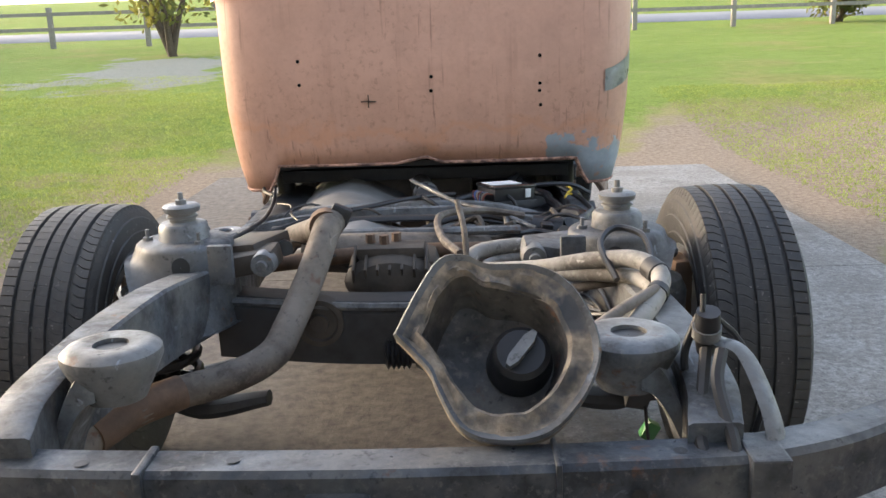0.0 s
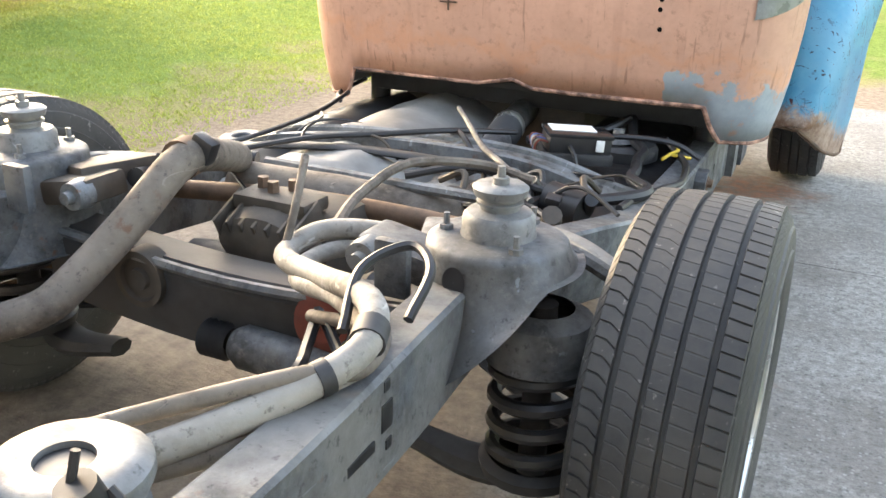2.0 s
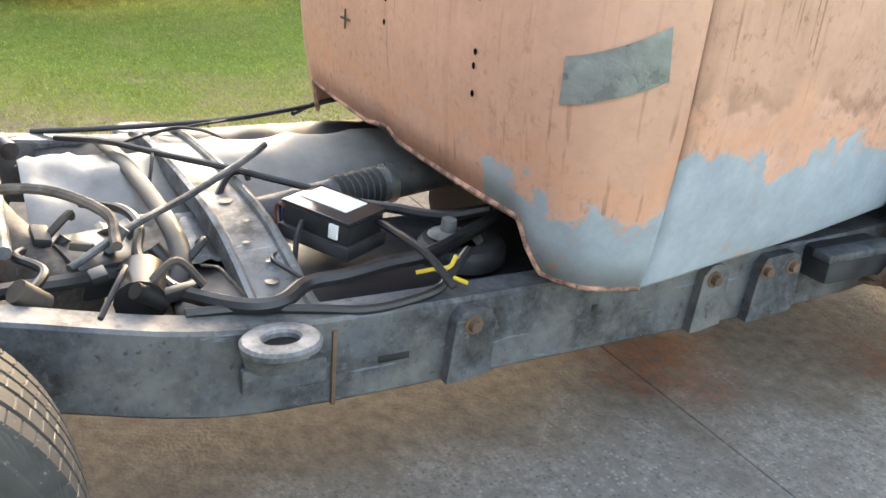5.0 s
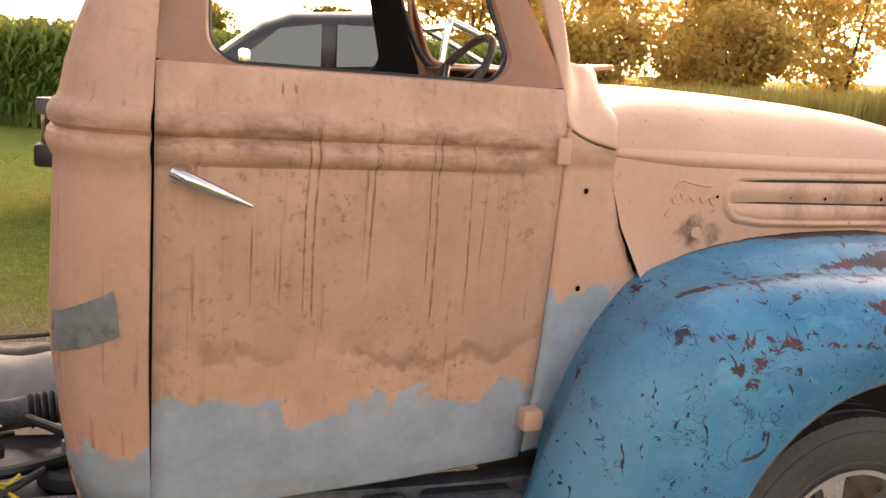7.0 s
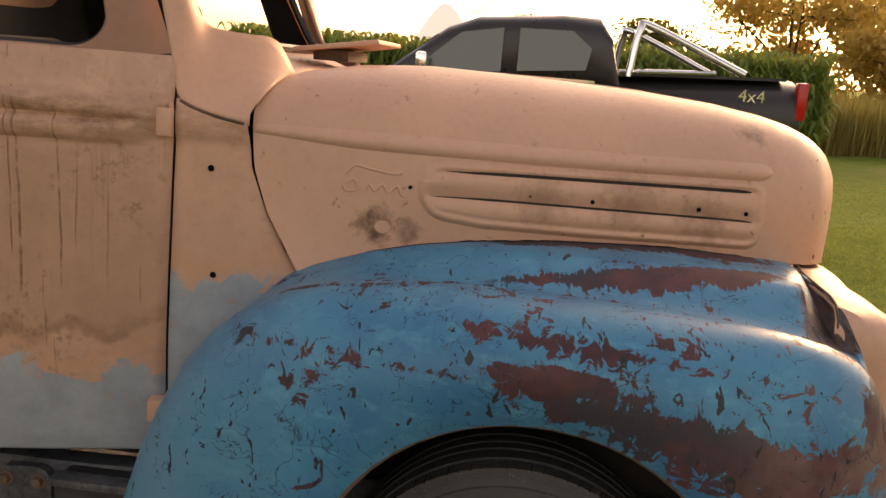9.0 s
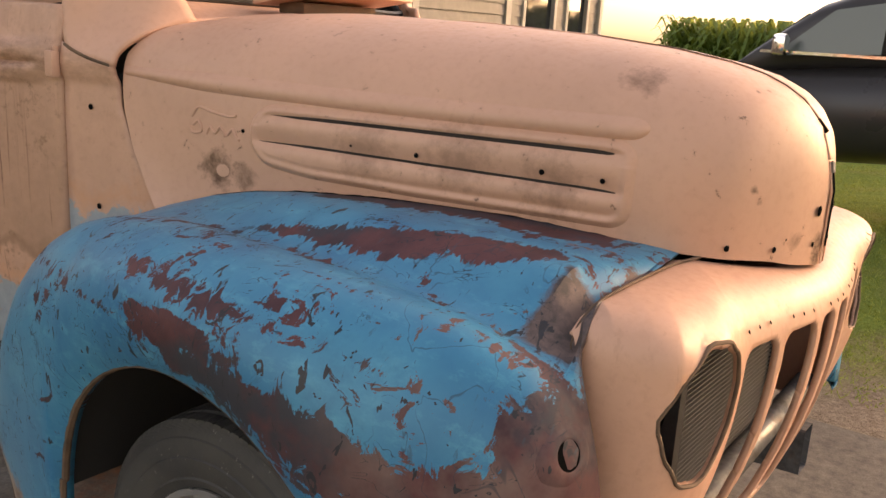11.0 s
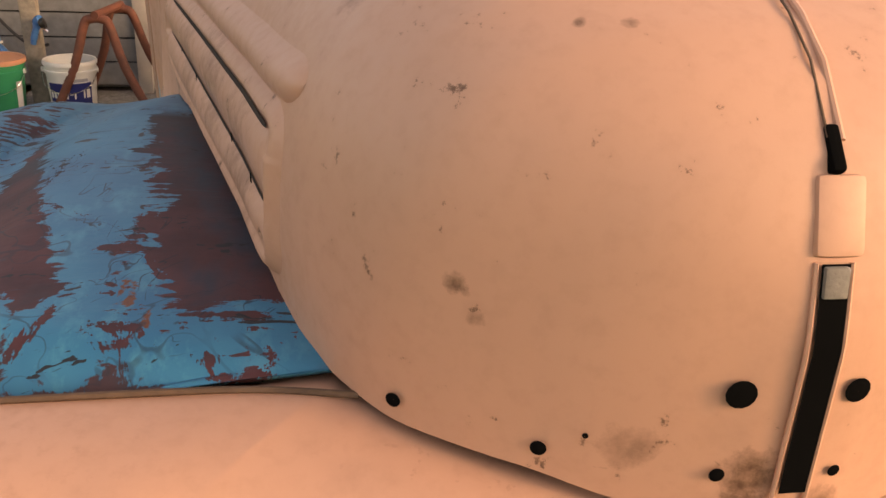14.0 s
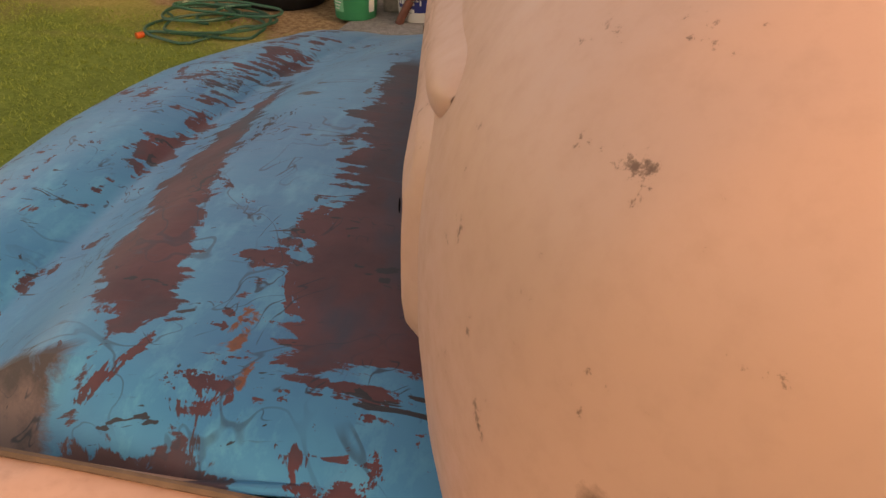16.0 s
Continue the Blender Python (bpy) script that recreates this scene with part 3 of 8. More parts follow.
part("roof", grid(rows, wrap_v=True), PINK, truck)

# hood: half sections swept along the truck, mirrored into one skin
W_NOSE = [(3.72, 0.418), (3.84, 0.392), (3.93, 0.366), (3.99, 0.338), (4.03, 0.312), (4.06, 0.287), (4.09, 0.240), (4.117, 0.184), (4.142, 0.128), (4.158, 0.074), (4.168, 0.033), (4.172, 0.0)]
TOP = [(2.66, 1.525), (2.8, 1.547), (3.0, 1.559), (3.3, 1.553), (3.6, 1.539), (3.8, 1.521), (3.93, 1.500), (4.0, 1.482), (4.06, 1.456), (4.1, 1.428), (4.135, 1.386), (4.15, 1.350), (4.162, 1.308), (4.172, 1.26)]
LOW = [(2.66, 1.03), (2.79, 1.072), (2.94, 1.121), (3.06, 1.146), (3.19, 1.161), (3.38, 1.172), (3.57, 1.174), (3.70, 1.170), (3.83, 1.161), (3.96, 1.144), (4.03, 1.138), (4.08, 1.133), (4.115, 1.126), (4.14, 1.114), (4.172, 1.101)]


def hood_w(y):
    return sum(table(min(y + d, 4.172), W_NOSE) for d in (-0.012, -0.006, 0, 0.006, 0.012)) / 5 * min(1, max(0, (4.172 - y) / 0.004)) if y > 3.74 else table(y, W_NOSE) if y > 3.72 else soft(y, PLAN) if y < 3.69 else table(y, PLAN)


def hood_n(y):
    """How square the hood's section is: full at the cowl, rounder ahead."""
    return table(y, [(2.67, 4.8), (2.85, 4.0), (3.1, 3.2), (3.4, 2.9)])


def hood_point(y, v):
    """v: 0 at the lower edge, 1 on the ridge."""
    w, zt, zb = hood_w(y), table(y, TOP), table(y, LOW)
    z0 = min(1.22, zb + 0.45 * (zt - zb))
    if v < 0.4:
        t = v / 0.4
        return Vector((w - 0.006 * (1 - t), y, zb + (z0 - zb) * t))
    a = (v - 0.4) / 0.6 * math.pi / 2
    n = 2 / hood_n(y)
    return Vector((w * math.cos(a) ** n, y, z0 + (zt - z0) * math.sin(a) ** n))


def hood_skin(mirror):
    ys = list(np.linspace(2.668, 3.93, 80)) + list(np.linspace(3.945, 4.12, 20)) + [4.128, 4.135, 4.142, 4.149, 4.155, 4.16, 4.164, 4.168, 4.17, 4.172]
    out = []
    for i, y in enumerate(ys):
        row = []
        for j in range(81):
            p = hood_point(y, j / 80)
            fade = max(0, 1 - (y - 2.668) / 0.35) ** 2
            p.y += (table(p.z, HOOD_CUT) - 2.668) * fade
            p.x = max(p.x, 0.0)
            row.append((mirror * p.x, p.y, p.z))
        out.append(row)
    return out


bm = bmesh.new()
add_grid(bm, hood_skin(1))
add_grid(bm, hood_skin(-1))
bmesh.ops.remove_doubles(bm, verts=bm.verts[:], dist=0.002)
bmesh.ops.recalc_face_normals(bm, faces=bm.faces[:])
hood = part("hood", bm, PINK_HOOD, truck, "rounded alligator hood in faded salmon paint")

# front fenders: sections across the truck
F_TOPIN = [(2.42, 0.40), (2.50, 0.46), (2.527, 0.54), (2.545, 0.645), (2.573, 0.747), (2.61, 0.847), (2.668, 0.948), (2.742, 1.035), (2.79, 1.070), (2.94, 1.114), (3.06, 1.139), (3.19, 1.155), (3.38, 1.166), (3.57, 1.168), (3.70, 1.165), (3.83, 1.157), (3.93, 1.150), (4.0, 1.138), (4.03, 1.134)]
F_CROWN = [(2.415, 0.425), (2.44, 0.48), (2.475, 0.58), (2.51, 0.70), (2.55, 0.80), (2.6, 0.89), (2.66, 0.965), (2.74, 1.03), (2.82, 1.068), (2.9, 1.09), (3.05, 1.113), (3.2, 1.127), (3.4, 1.127), (3.59, 1.122), (3.75, 1.108), (3.85, 1.096), (3.925, 1.079), (3.9875, 1.052), (4.025, 1.018), (4.0563, 0.96), (4.075, 0.90), (4.0875, 0.82), (4.095, 0.72), (4.0975, 0.62), (4.0987, 0.57)]
F_OUT = [(2.415, 0.84), (2.44, 0.875), (2.5, 0.915), (2.6, 0.955), (2.8, 1.0), (3, 1.037), (3.2, 1.053), (3.4, 1.063), (3.6, 1.06), (3.75, 1.048), (3.85, 1.03), (3.9375, 1.0), (4, 0.97), (4.0375, 0.945), (4.0625, 0.92), (4.0812, 0.89), (4.0925, 0.86), (4.0987, 0.84)]
CROWN_X = [(2.42, 0.80), (3.0, 0.825), (3.25, 0.86), (3.5, 0.875), (3.9, 0.87), (4.0, 0.85), (4.1, 0.80)]
ARCH = (3.36, 0.47, 0.44)


def fender_low(y):
    base = table(y, [(2.415, 0.42), (2.5, 0.355), (2.6, 0.30), (2.8, 0.245), (2.93, 0.235), (3.8, 0.58), (4.06, 0.55)])
    d = abs(y - ARCH[0])
    if d < ARCH[2]:
        base = max(base, ARCH[1] + math.sqrt(ARCH[2] ** 2 - d * d))
    return base


def fender_skin(mirror):
    ys = sorted({round(v, 4) for v in [2.415, 2.425, 2.44, 2.455, 2.475, 2.49, 2.51, 2.53, 2.55, 2.575, 2.60, 2.63] + list(np.linspace(2.66, 2.91, 9)) + list(3.36 - 0.44 * np.cos(np.linspace(0.01, math.pi - 0.01, 29))) + list(np.linspace(3.81, 3.95, 6)) + [3.97, 3.985, 4.0, 4.012, 4.016, 4.02, 4.03, 4.04, 4.05, 4.06, 4.07, 4.078, 4.085, 4.091, 4.095, 4.0975, 4.0985]})
    out = []
    for y in ys:
        xi, zi = hood_w(y) - 0.02 if y > 2.668 else side_x(y, 1.0) - 0.03, table(y, F_TOPIN)
        ys = y
        if y > 3.96:  # the inner edge runs along the seam with the grille shell
            xi = table(y, [(3.96, xi), (3.998, 0.33), (4.002, 0.60), (4.012, 0.68), (4.02, 0.72), (4.03, 0.742), (4.05, 0.752), (4.07, 0.757), (4.085, 0.760), (4.099, 0.760)])
            zi = table(y, [(3.96, 1.146), (3.998, 1.137), (4.002, 1.131), (4.012, 1.121), (4.02, 1.10), (4.03, 1.065), (4.05, 0.99), (4.07, 0.90), (4.085, 0.80), (4.099, 0.57)])
            ys = table(y, [(3.96, 3.96), (3.998, 3.998), (4.012, 3.994), (4.02, 3.988), (4.03, 3.985), (4.05, 3.989), (4.07, 3.994), (4.085, 3.995), (4.099, 3.99)])
        xo, zc, zl = table(y, F_OUT), table(y, F_CROWN), fender_low(y)
        row = []
        xc = min(soft(y, CROWN_X), xo - 0.03)
        groove = min(1, max(0, (y - 2.75) / 0.4)) * min(1, max(0, (3.998 - y) / 0.07))
        xv, zv = xc - 0.062, zc - 0.019 * groove
        x0 = xi + (table(y, [(2.9, xi), (3.3, 0.64)]) - xi) * groove
        for j in range(47):  # flat deck beside the hood, a valley with a crease, then the crown
            x = xi + (xc - xi) * j / 46
            if groove > 0 and xv > x0 + 0.02:
                k = min(1, max(0, (x - x0) / (xv - x0)))
                z = zi + (zv - zi) * k * k * (3 - 2 * k) + 0.006 * groove * math.sin(math.pi * min(1, max(0, (x - xi) / (x0 + 0.04 - xi))))
                if x > xv:
                    k = (x - xv) / (xc - xv)
                    z = zv + (zc - zv) * k ** 0.6
            else:
                k = (x - xi) / max(1e-6, xc - xi)
                z = zi + (zc - zi) * k * k * (3 - 2 * k)
            k = min(1, (x - xi) / max(1e-6, 0.7 * (xc - xi)))
            row.append((mirror * x, ys + (y - ys) * math.sin(k * math.pi / 2), z))
        for j in range(1, 15):  # crown to the widest line
            a = j / 14 * math.pi / 2
            row.append((mirror * (xc + (xo - xc) * math.sin(a) ** 0.9), y, zc - (min(0.26, (zc - zl) * 0.6)) * (1 - math.cos(a) ** 0.9)))
        zs = row[-1][2]
        for j in range(1, 9):
            t = j / 8
            row.append((mirror * (xo - 0.03 * t * t), y, zs + (zl - zs) * t))
        row.append((mirror * (xo - 0.055), y, zl + 0.004))
        out.append(row)
    return out


for mirror in (1, -1):
    f = part("front_fender", grid(fender_skin(mirror)), BLUE, truck, "bright blue fender worn through to maroon primer")
    thicken(f, 0.004, 0)

# grille shell
Q = [(0.0, 4.222), (0.1, 4.218), (0.2, 4.208), (0.32, 4.187), (0.43, 4.171), (0.50, 4.174), (0.56, 4.18), (0.64, 4.168), (0.70, 4.142), (0.735, 4.095), (0.752, 4.04), (0.758, 4.0)]
I = [(0.0, 4.14), (0.08, 4.128), (0.16, 4.105), (0.23, 4.075), (0.29, 4.035), (0.34, 4.008), (0.40, 4.004), (0.48, 4.003), (0.56, 4.003), (0.64, 4.001), (0.70, 3.992), (0.742, 3.98)]
q, inner = smooth_path([(*p, 0) for p in Q], 18), smooth_path([(*p, 0) for p in I], 18)
HOLE = (0.580, 0.945)
SHELL_TOP = [(0.0, 1.094), (0.1, 1.102), (0.2, 1.114), (0.3, 1.129), (0.34, 1.134), (0.475, 1.131), (0.6, 1.129), (0.68, 1.122), (0.72, 1.102), (0.742, 1.078)]


def hole_r(a):
    return 0.127 + 0.004 * math.cos(2 * a - 1.5) + 0.003 * math.sin(5 * a + 1.0) + 0.002 * math.sin(11 * a)


def shell_rows(mirror):
    out = []
    for a, b in zip(q, inner):
        row = []
        ztop, full_by = table(b.x, SHELL_TOP), table(b.x, [(0.3, 0.9), (0.45, 0.8), (0.54, 0.5)])
        back = table(b.x, [(0.33, 0.15), (0.40, 0.02), (0.74, 0.004)])
        row.append(Vector((mirror * b.x * (1 - 0.66 * back), b.y - back, ztop - 0.2 * back)))
        for j in range(25):
            t = j / 24 * math.pi / 2
            x = b.x + (a.x - b.x) * math.sin(t)
            y = b.y + (a.y - b.y) * math.sin(t) ** 0.9
            z = ztop - (ztop - 1.0) * (1 - max(0, math.cos(t)) ** full_by)
            row.append(Vector((mirror * x, y, z)))
        for j in range(1, 81):
            z = 1.0 - 0.45 * j / 80
            row.append(Vector((mirror * a.x * (1 - 0.10 * (j / 80) ** 2), a.y - 0.10 * (j / 80) ** 2, z)))
        out.append(row)
    return out


def shell_y(x, z):
    ya, yb = (float(np.interp(x, [p.x for p in line], [p.y for p in line])) for line in (q, inner))
    if z < 1.0:
        return ya - 0.10 * ((1 - z) / 0.45) ** 2
    top = table(x, SHELL_TOP)
    rise = min(1, max(0, (z - 1.0) / (top - 1.0)))
    return yb + (ya - yb) * math.sin(math.acos(rise ** (1 / table(x, [(0.3, 0.9), (0.45, 0.8), (0.54, 0.5)])))) ** 0.9


bm = bmesh.new()
for mirror in (1, -1):
    add_grid(bm, shell_rows(mirror))
bmesh.ops.remove_doubles(bm, verts=bm.verts[:], dist=0.0015)
bmesh.ops.recalc_face_normals(bm, faces=bm.faces[:])
OPENINGS = [(0.017, 0.108), (0.134, 0.283), (0.305, 0.438)]


def cut_distance(x, z):
    """Negative inside a headlight hole or one of the grille's openings."""
    x = abs(x)
    dx, dz = x - HOLE[0], z - HOLE[1]
    best = math.hypot(dx, dz) - hole_r(math.atan2(dz, dx)) if x > 0.447 else 9.0
    for xa, xb in OPENINGS:
        r = 0.034 if xb - xa > 0.1 else 0.026
        qx, qz = abs(x - (xa + xb) / 2) - (xb - xa) / 2 + r, abs(z - 0.797) - 0.222 + r
        best = min(best, math.hypot(max(qx, 0), max(qz, 0)) + min(max(qx, qz), 0) - r)
    return best


def is_front(p):
    return p.y > shell_y(abs(p.x), p.z) - 0.07 and (p.y > 4.01 or p.z < 0.95) and p.z < 1.115


gone = [f for f in bm.faces if is_front(f.calc_center_median()) and cut_distance(f.calc_center_median().x, f.calc_center_median().z) < 0]
bmesh.ops.delete(bm, geom=gone, context="FACES")
for v in bm.verts:
    if any(e.is_boundary for e in v.link_edges) and is_front(v.co) and abs(cut_distance(v.co.x, v.co.z)) < (0.012 if v.co.z < 0.99 else 0.03):
        for _ in range(3):
            x, z, h = v.co.x, v.co.z, 0.0005
            d = cut_distance(x, z)
            gx, gz = (cut_distance(x + h, z) - cut_distance(x - h, z)) / (2 * h), (cut_distance(x, z + h) - cut_distance(x, z - h)) / (2 * h)
            k = max(gx * gx + gz * gz, 0.3)
            v.co.x, v.co.z = x - d * gx / k, z - d * gz / k
        if v.co.z > 0.99:
            v.co.y = shell_y(abs(v.co.x), v.co.z)
shell = part("grille_shell", bm, PINK_SHELL, truck, "salmon grille surround with empty headlight holes")
thicken(shell, 0.012, -1)


# ---- wheels ----
def wheel_profile():
    """Tyre section, from the inner bead round the tread to the outer bead: radius, offset, tread height."""
    side = [(0.228, -0.105, 0), (0.25, -0.118, 0), (0.258, -0.122, 0), (0.262, -0.119, 0), (0.29, -0.128, 0), (0.305, -0.129, 0), (0.308, -0.126, 0), (0.33, -0.127, 0), (0.345, -0.124, 0), (0.348, -0.120, 0), (0.36, -0.117, 0), (0.372, -0.108, 1)]
    tread, ribs = [], [(-0.105, -0.072), (-0.060, -0.024), (-0.014, 0.014), (0.024, 0.060), (0.072, 0.105)]
    for a, b in ribs:
        crown = lambda x: 0.386 - 0.5 * x * x
        tread += [(crown(a) - 0.009, a - 0.002, 0), (crown(a), a, 1), (crown((a + b) / 2), (a + b) / 2, 2), (crown(b), b, 1), (crown(b) - 0.009, b + 0.002, 0)]
    return side + tread + [(r, -x, k) for r, x, k in reversed(side)]


def tyre_mesh():
    prof, pitches, bm = wheel_profile(), 92, bmesh.new()
    rows = []
    for i in range(pitches):
        for f, cut in ((0.0, 1), (0.04, 1), (0.10, 0), (0.94, 0)):
            row = []
            for r, x, k in prof:
                a = 2 * math.pi * (i + f + (x * 5 + 0.37 * math.floor((x + 0.117) / 0.045) if r > 0.36 else 0)) / pitches
                rr = r - ((0.0035 if abs(x) > 0.066 else 0.0012) if cut and k > 0 and r > 0.36 else 0)
                row.append((x, rr * math.cos(a), rr * math.sin(a)))
            rows.append(row)
    add_grid(bm, rows, wrap_u=True)
    return bm


def rim_mesh():
    bm = bmesh.new()
    to_x = Matrix.Rotation(math.pi / 2, 4, "Y")
    add_turned(bm, [(0.232, 0.108), (0.236, 0.112), (0.236, 0.118), (0.222, 0.116), (0.214, 0.10), (0.205, 0.06), (0.195, -0.10), (0.23, -0.105)], to_x, 64)
    return bm


def spoke_mesh(k):
    bm = bmesh.new()
    a = 2 * math.pi * k / 5 + 0.3
    rot = Matrix.Rotation(a, 4, "X")
    rows = []
    for r, w, x in ((0.035, 0.03, 0.075), (0.09, 0.030, 0.083), (0.15, 0.033, 0.092), (0.19, 0.040, 0.098), (0.216, 0.052, 0.098)):
        rows.append([rot @ Vector(p) for p in ((x - 0.03, -w, r), (x, -w * 0.85, r), (x + 0.004, 0, r), (x, w * 0.85, r), (x - 0.03, w, r))])
    add_grid(bm, rows)
    return bm


def build_wheel(x, y, z, out):
    w = empty("wheel", "black road tyre on silver five-spoke alloy wheel", "wheel", 0, 0, 0, group="truck wheels")
    part("tyre", tyre_mesh(), RUBBER, w, "worn black tyre with ribbed tread")
    rim = part("rim", rim_mesh(), ALLOY, w, "silver alloy rim")
    for k in range(5):
        part("spoke", spoke_mesh(k), ALLOY, rim)
    to_x = Matrix.Rotation(math.pi / 2, 4, "Y")
    part("hub_cap", turned([(0.001, 0.092), (0.03, 0.092), (0.04, 0.085), (0.045, 0.06)], to_x, 24), ALLOY, rim)
    for k in range(5):
        a = 2 * math.pi * k / 5
        part("lug_nut", turned([(0.001, 0.088), (0.009, 0.086), (0.011, 0.06)], Matrix.Translation((0, 0.058 * math.cos(a), 0.058 * math.sin(a))) @ to_x, 8), DARK, rim)
    part("brake_disc", turned([(0.001, 0.0), (0.165, 0.0), (0.165, 0.02), (0.07, 0.022), (0.06, 0.05), (0.001, 0.05)], to_x, 40), RUST, w)
    return w


AXLE_R, AXLE_F, WZ = 0.160, 3.34, 0.386
wheel = build_wheel(0, 0, 0, 1)
for x, y, turn in ((0.845, AXLE_R, 0), (-0.845, AXLE_R, 180), (0.80, AXLE_F, 0), (-0.80, AXLE_F, 180)):
    size = 0.985 if y < 1 else 1.0
    m = pose(x * S, y * S, WZ * S * size, 25 if y < 1 else 0, 0, turn) @ Matrix.Scale(size, 4)
    if (x, y) == (0.845, AXLE_R):
        wheel.matrix_basis = m
    else:
        copy_thing(wheel, m)

# ---- chassis, drawn in metres ----
UNIT = 1.0
FRAME_BARE = grimy("rubbed_pale_steel", (0.22, 0.23, 0.24), (0.30, 0.29, 0.275), (0.08, 0.08, 0.08), 0.5)
HOLE_DARK = simple("dark_opening", (0.006, 0.006, 0.006), 1.0, 0, 0.1, 20, 0.0)
TAN = grimy("dusty_tan_pipe", (0.125, 0.104, 0.086), (0.205, 0.173, 0.14), (0.05, 0.04, 0.033), 0.75, 0.1)
BEAM_PAINT = grimy("worn_blue_black_steel", (0.055, 0.064, 0.078), (0.18, 0.178, 0.17), (0.020, 0.023, 0.028), 0.42)
PALE = grimy("dusty_pale_hose", (0.265, 0.255, 0.235), (0.315, 0.29, 0.255), (0.10, 0.088, 0.075), 0.7, 0.0)
SILVER = simple("dull_heat_shield", (0.33, 0.32, 0.30), 0.6, 0.15, 0.5, 9, 0.5)
def crust():
    """Perished rubber under flaking mud."""
    n = Nodes("crusted_mud_rubber", 0.9)
    flakes = n.noise(30, 8, 0.7)
    c = n.mix(n.ramp(flakes, 0.40, 0.62), (0.15, 0.122, 0.094), (0.34, 0.275, 0.20))
    c = n.mix(n.ramp(n.noise(9, 4), 0.5, 0.62), c, (0.06, 0.062, 0.065))
    n.bump(flakes, 0.8, 0.006)
    return n.done(c)


CRUST = crust()
BOWL = grimy("mud_dusted_black_plastic", (0.050, 0.050, 0.053), (0.19, 0.165, 0.135), (0.025, 0.024, 0.024), 0.7, 0.0)
GREASE = simple("greasy_brown_casting", (0.075, 0.062, 0.05), 0.7, 0.2, 0.5, 25, 0.4)
REDRUST = simple("red_rust", (0.17, 0.042, 0.028), 0.8, 0.1, 0.4, 25, 0.3)
YELLOW = simple("yellow_wire", (0.6, 0.42, 0.03), 0.5, 0, 0.1, 20, 0.02)
BLUE_WIRE = simple("blue_wire", (0.05, 0.12, 0.35), 0.5, 0, 0.1, 20, 0.02)
LABELW = simple("white_paper_label", (0.75, 0.75, 0.73), 0.6, 0, 0.06, 30, 0.02)
chassis = empty("chassis", "bare dusty grey ladder frame with rear suspension", "chassis", 0, 1.3)
RAIL = [(-0.93, 0.47, 0.555, 0.045), (-0.80, 0.495, 0.562, 0.052), (-0.55, 0.50, 0.553, 0.068), (-0.3, 0.485, 0.543, 0.075), (-0.05, 0.455, 0.518, 0.075), (0.15, 0.445, 0.495, 0.077),
        (0.42, 0.49, 0.45, 0.08), (0.7, 0.545, 0.405, 0.084), (0.95, 0.562, 0.397, 0.086), (1.6, 0.565, 0.397, 0.086), (2.3, 0.56, 0.40, 0.084), (3.0, 0.46, 0.42, 0.07), (3.85, 0.44, 0.45, 0.06)]
RLINE = smooth_path([(x, y, z) for y, x, z, h in RAIL], 5)
RH = np.interp(np.linspace(0, 1, len(RLINE)), np.linspace(0, 1, len(RAIL)), [r[3] for r in RAIL])
for mirror in (1, -1):
    rows = []
    for p, h in zip(RLINE, RH):
        prof = ((-0.036, -1), (0.030, -1), (0.036, -0.92), (0.036, 0.92), (0.030, 1), (-0.030, 1), (-0.036, 0.92), (-0.036, -0.92))
        rows.append([(mirror * (p.x + a), p.y, p.z + b * float(h)) for a, b in prof])
    bm = grid(rows, wrap_v=True)
    bm.faces.new(list(bm.verts)[:8])
    rail = part("frame_rail", bm, FRAME, chassis, "dusty grey boxed rail")
    # holes and slots punched through the outer web
    for y, z, ly, lz in ((-0.41, 0.565, 0.026, 0.036), (-0.41, 0.605, 0.014, 0.014), (-0.405, 0.525, 0.014, 0.014), (-0.475, 0.545, 0.06, 0.014), (1.052, 0.384, 0.062, 0.014), (0.872, 0.372, 0.013, 0.013), (1.262, 0.44, 0.010, 0.022), (1.5, 0.41, 0.014, 0.014)):
        x = mirror * (float(np.interp(y, [p.y for p in RLINE], [p.x for p in RLINE])) + 0.0365)
        part("slot", box((x, y, z), (0.003, ly, lz), bevel=0.001), BLACK, rail)

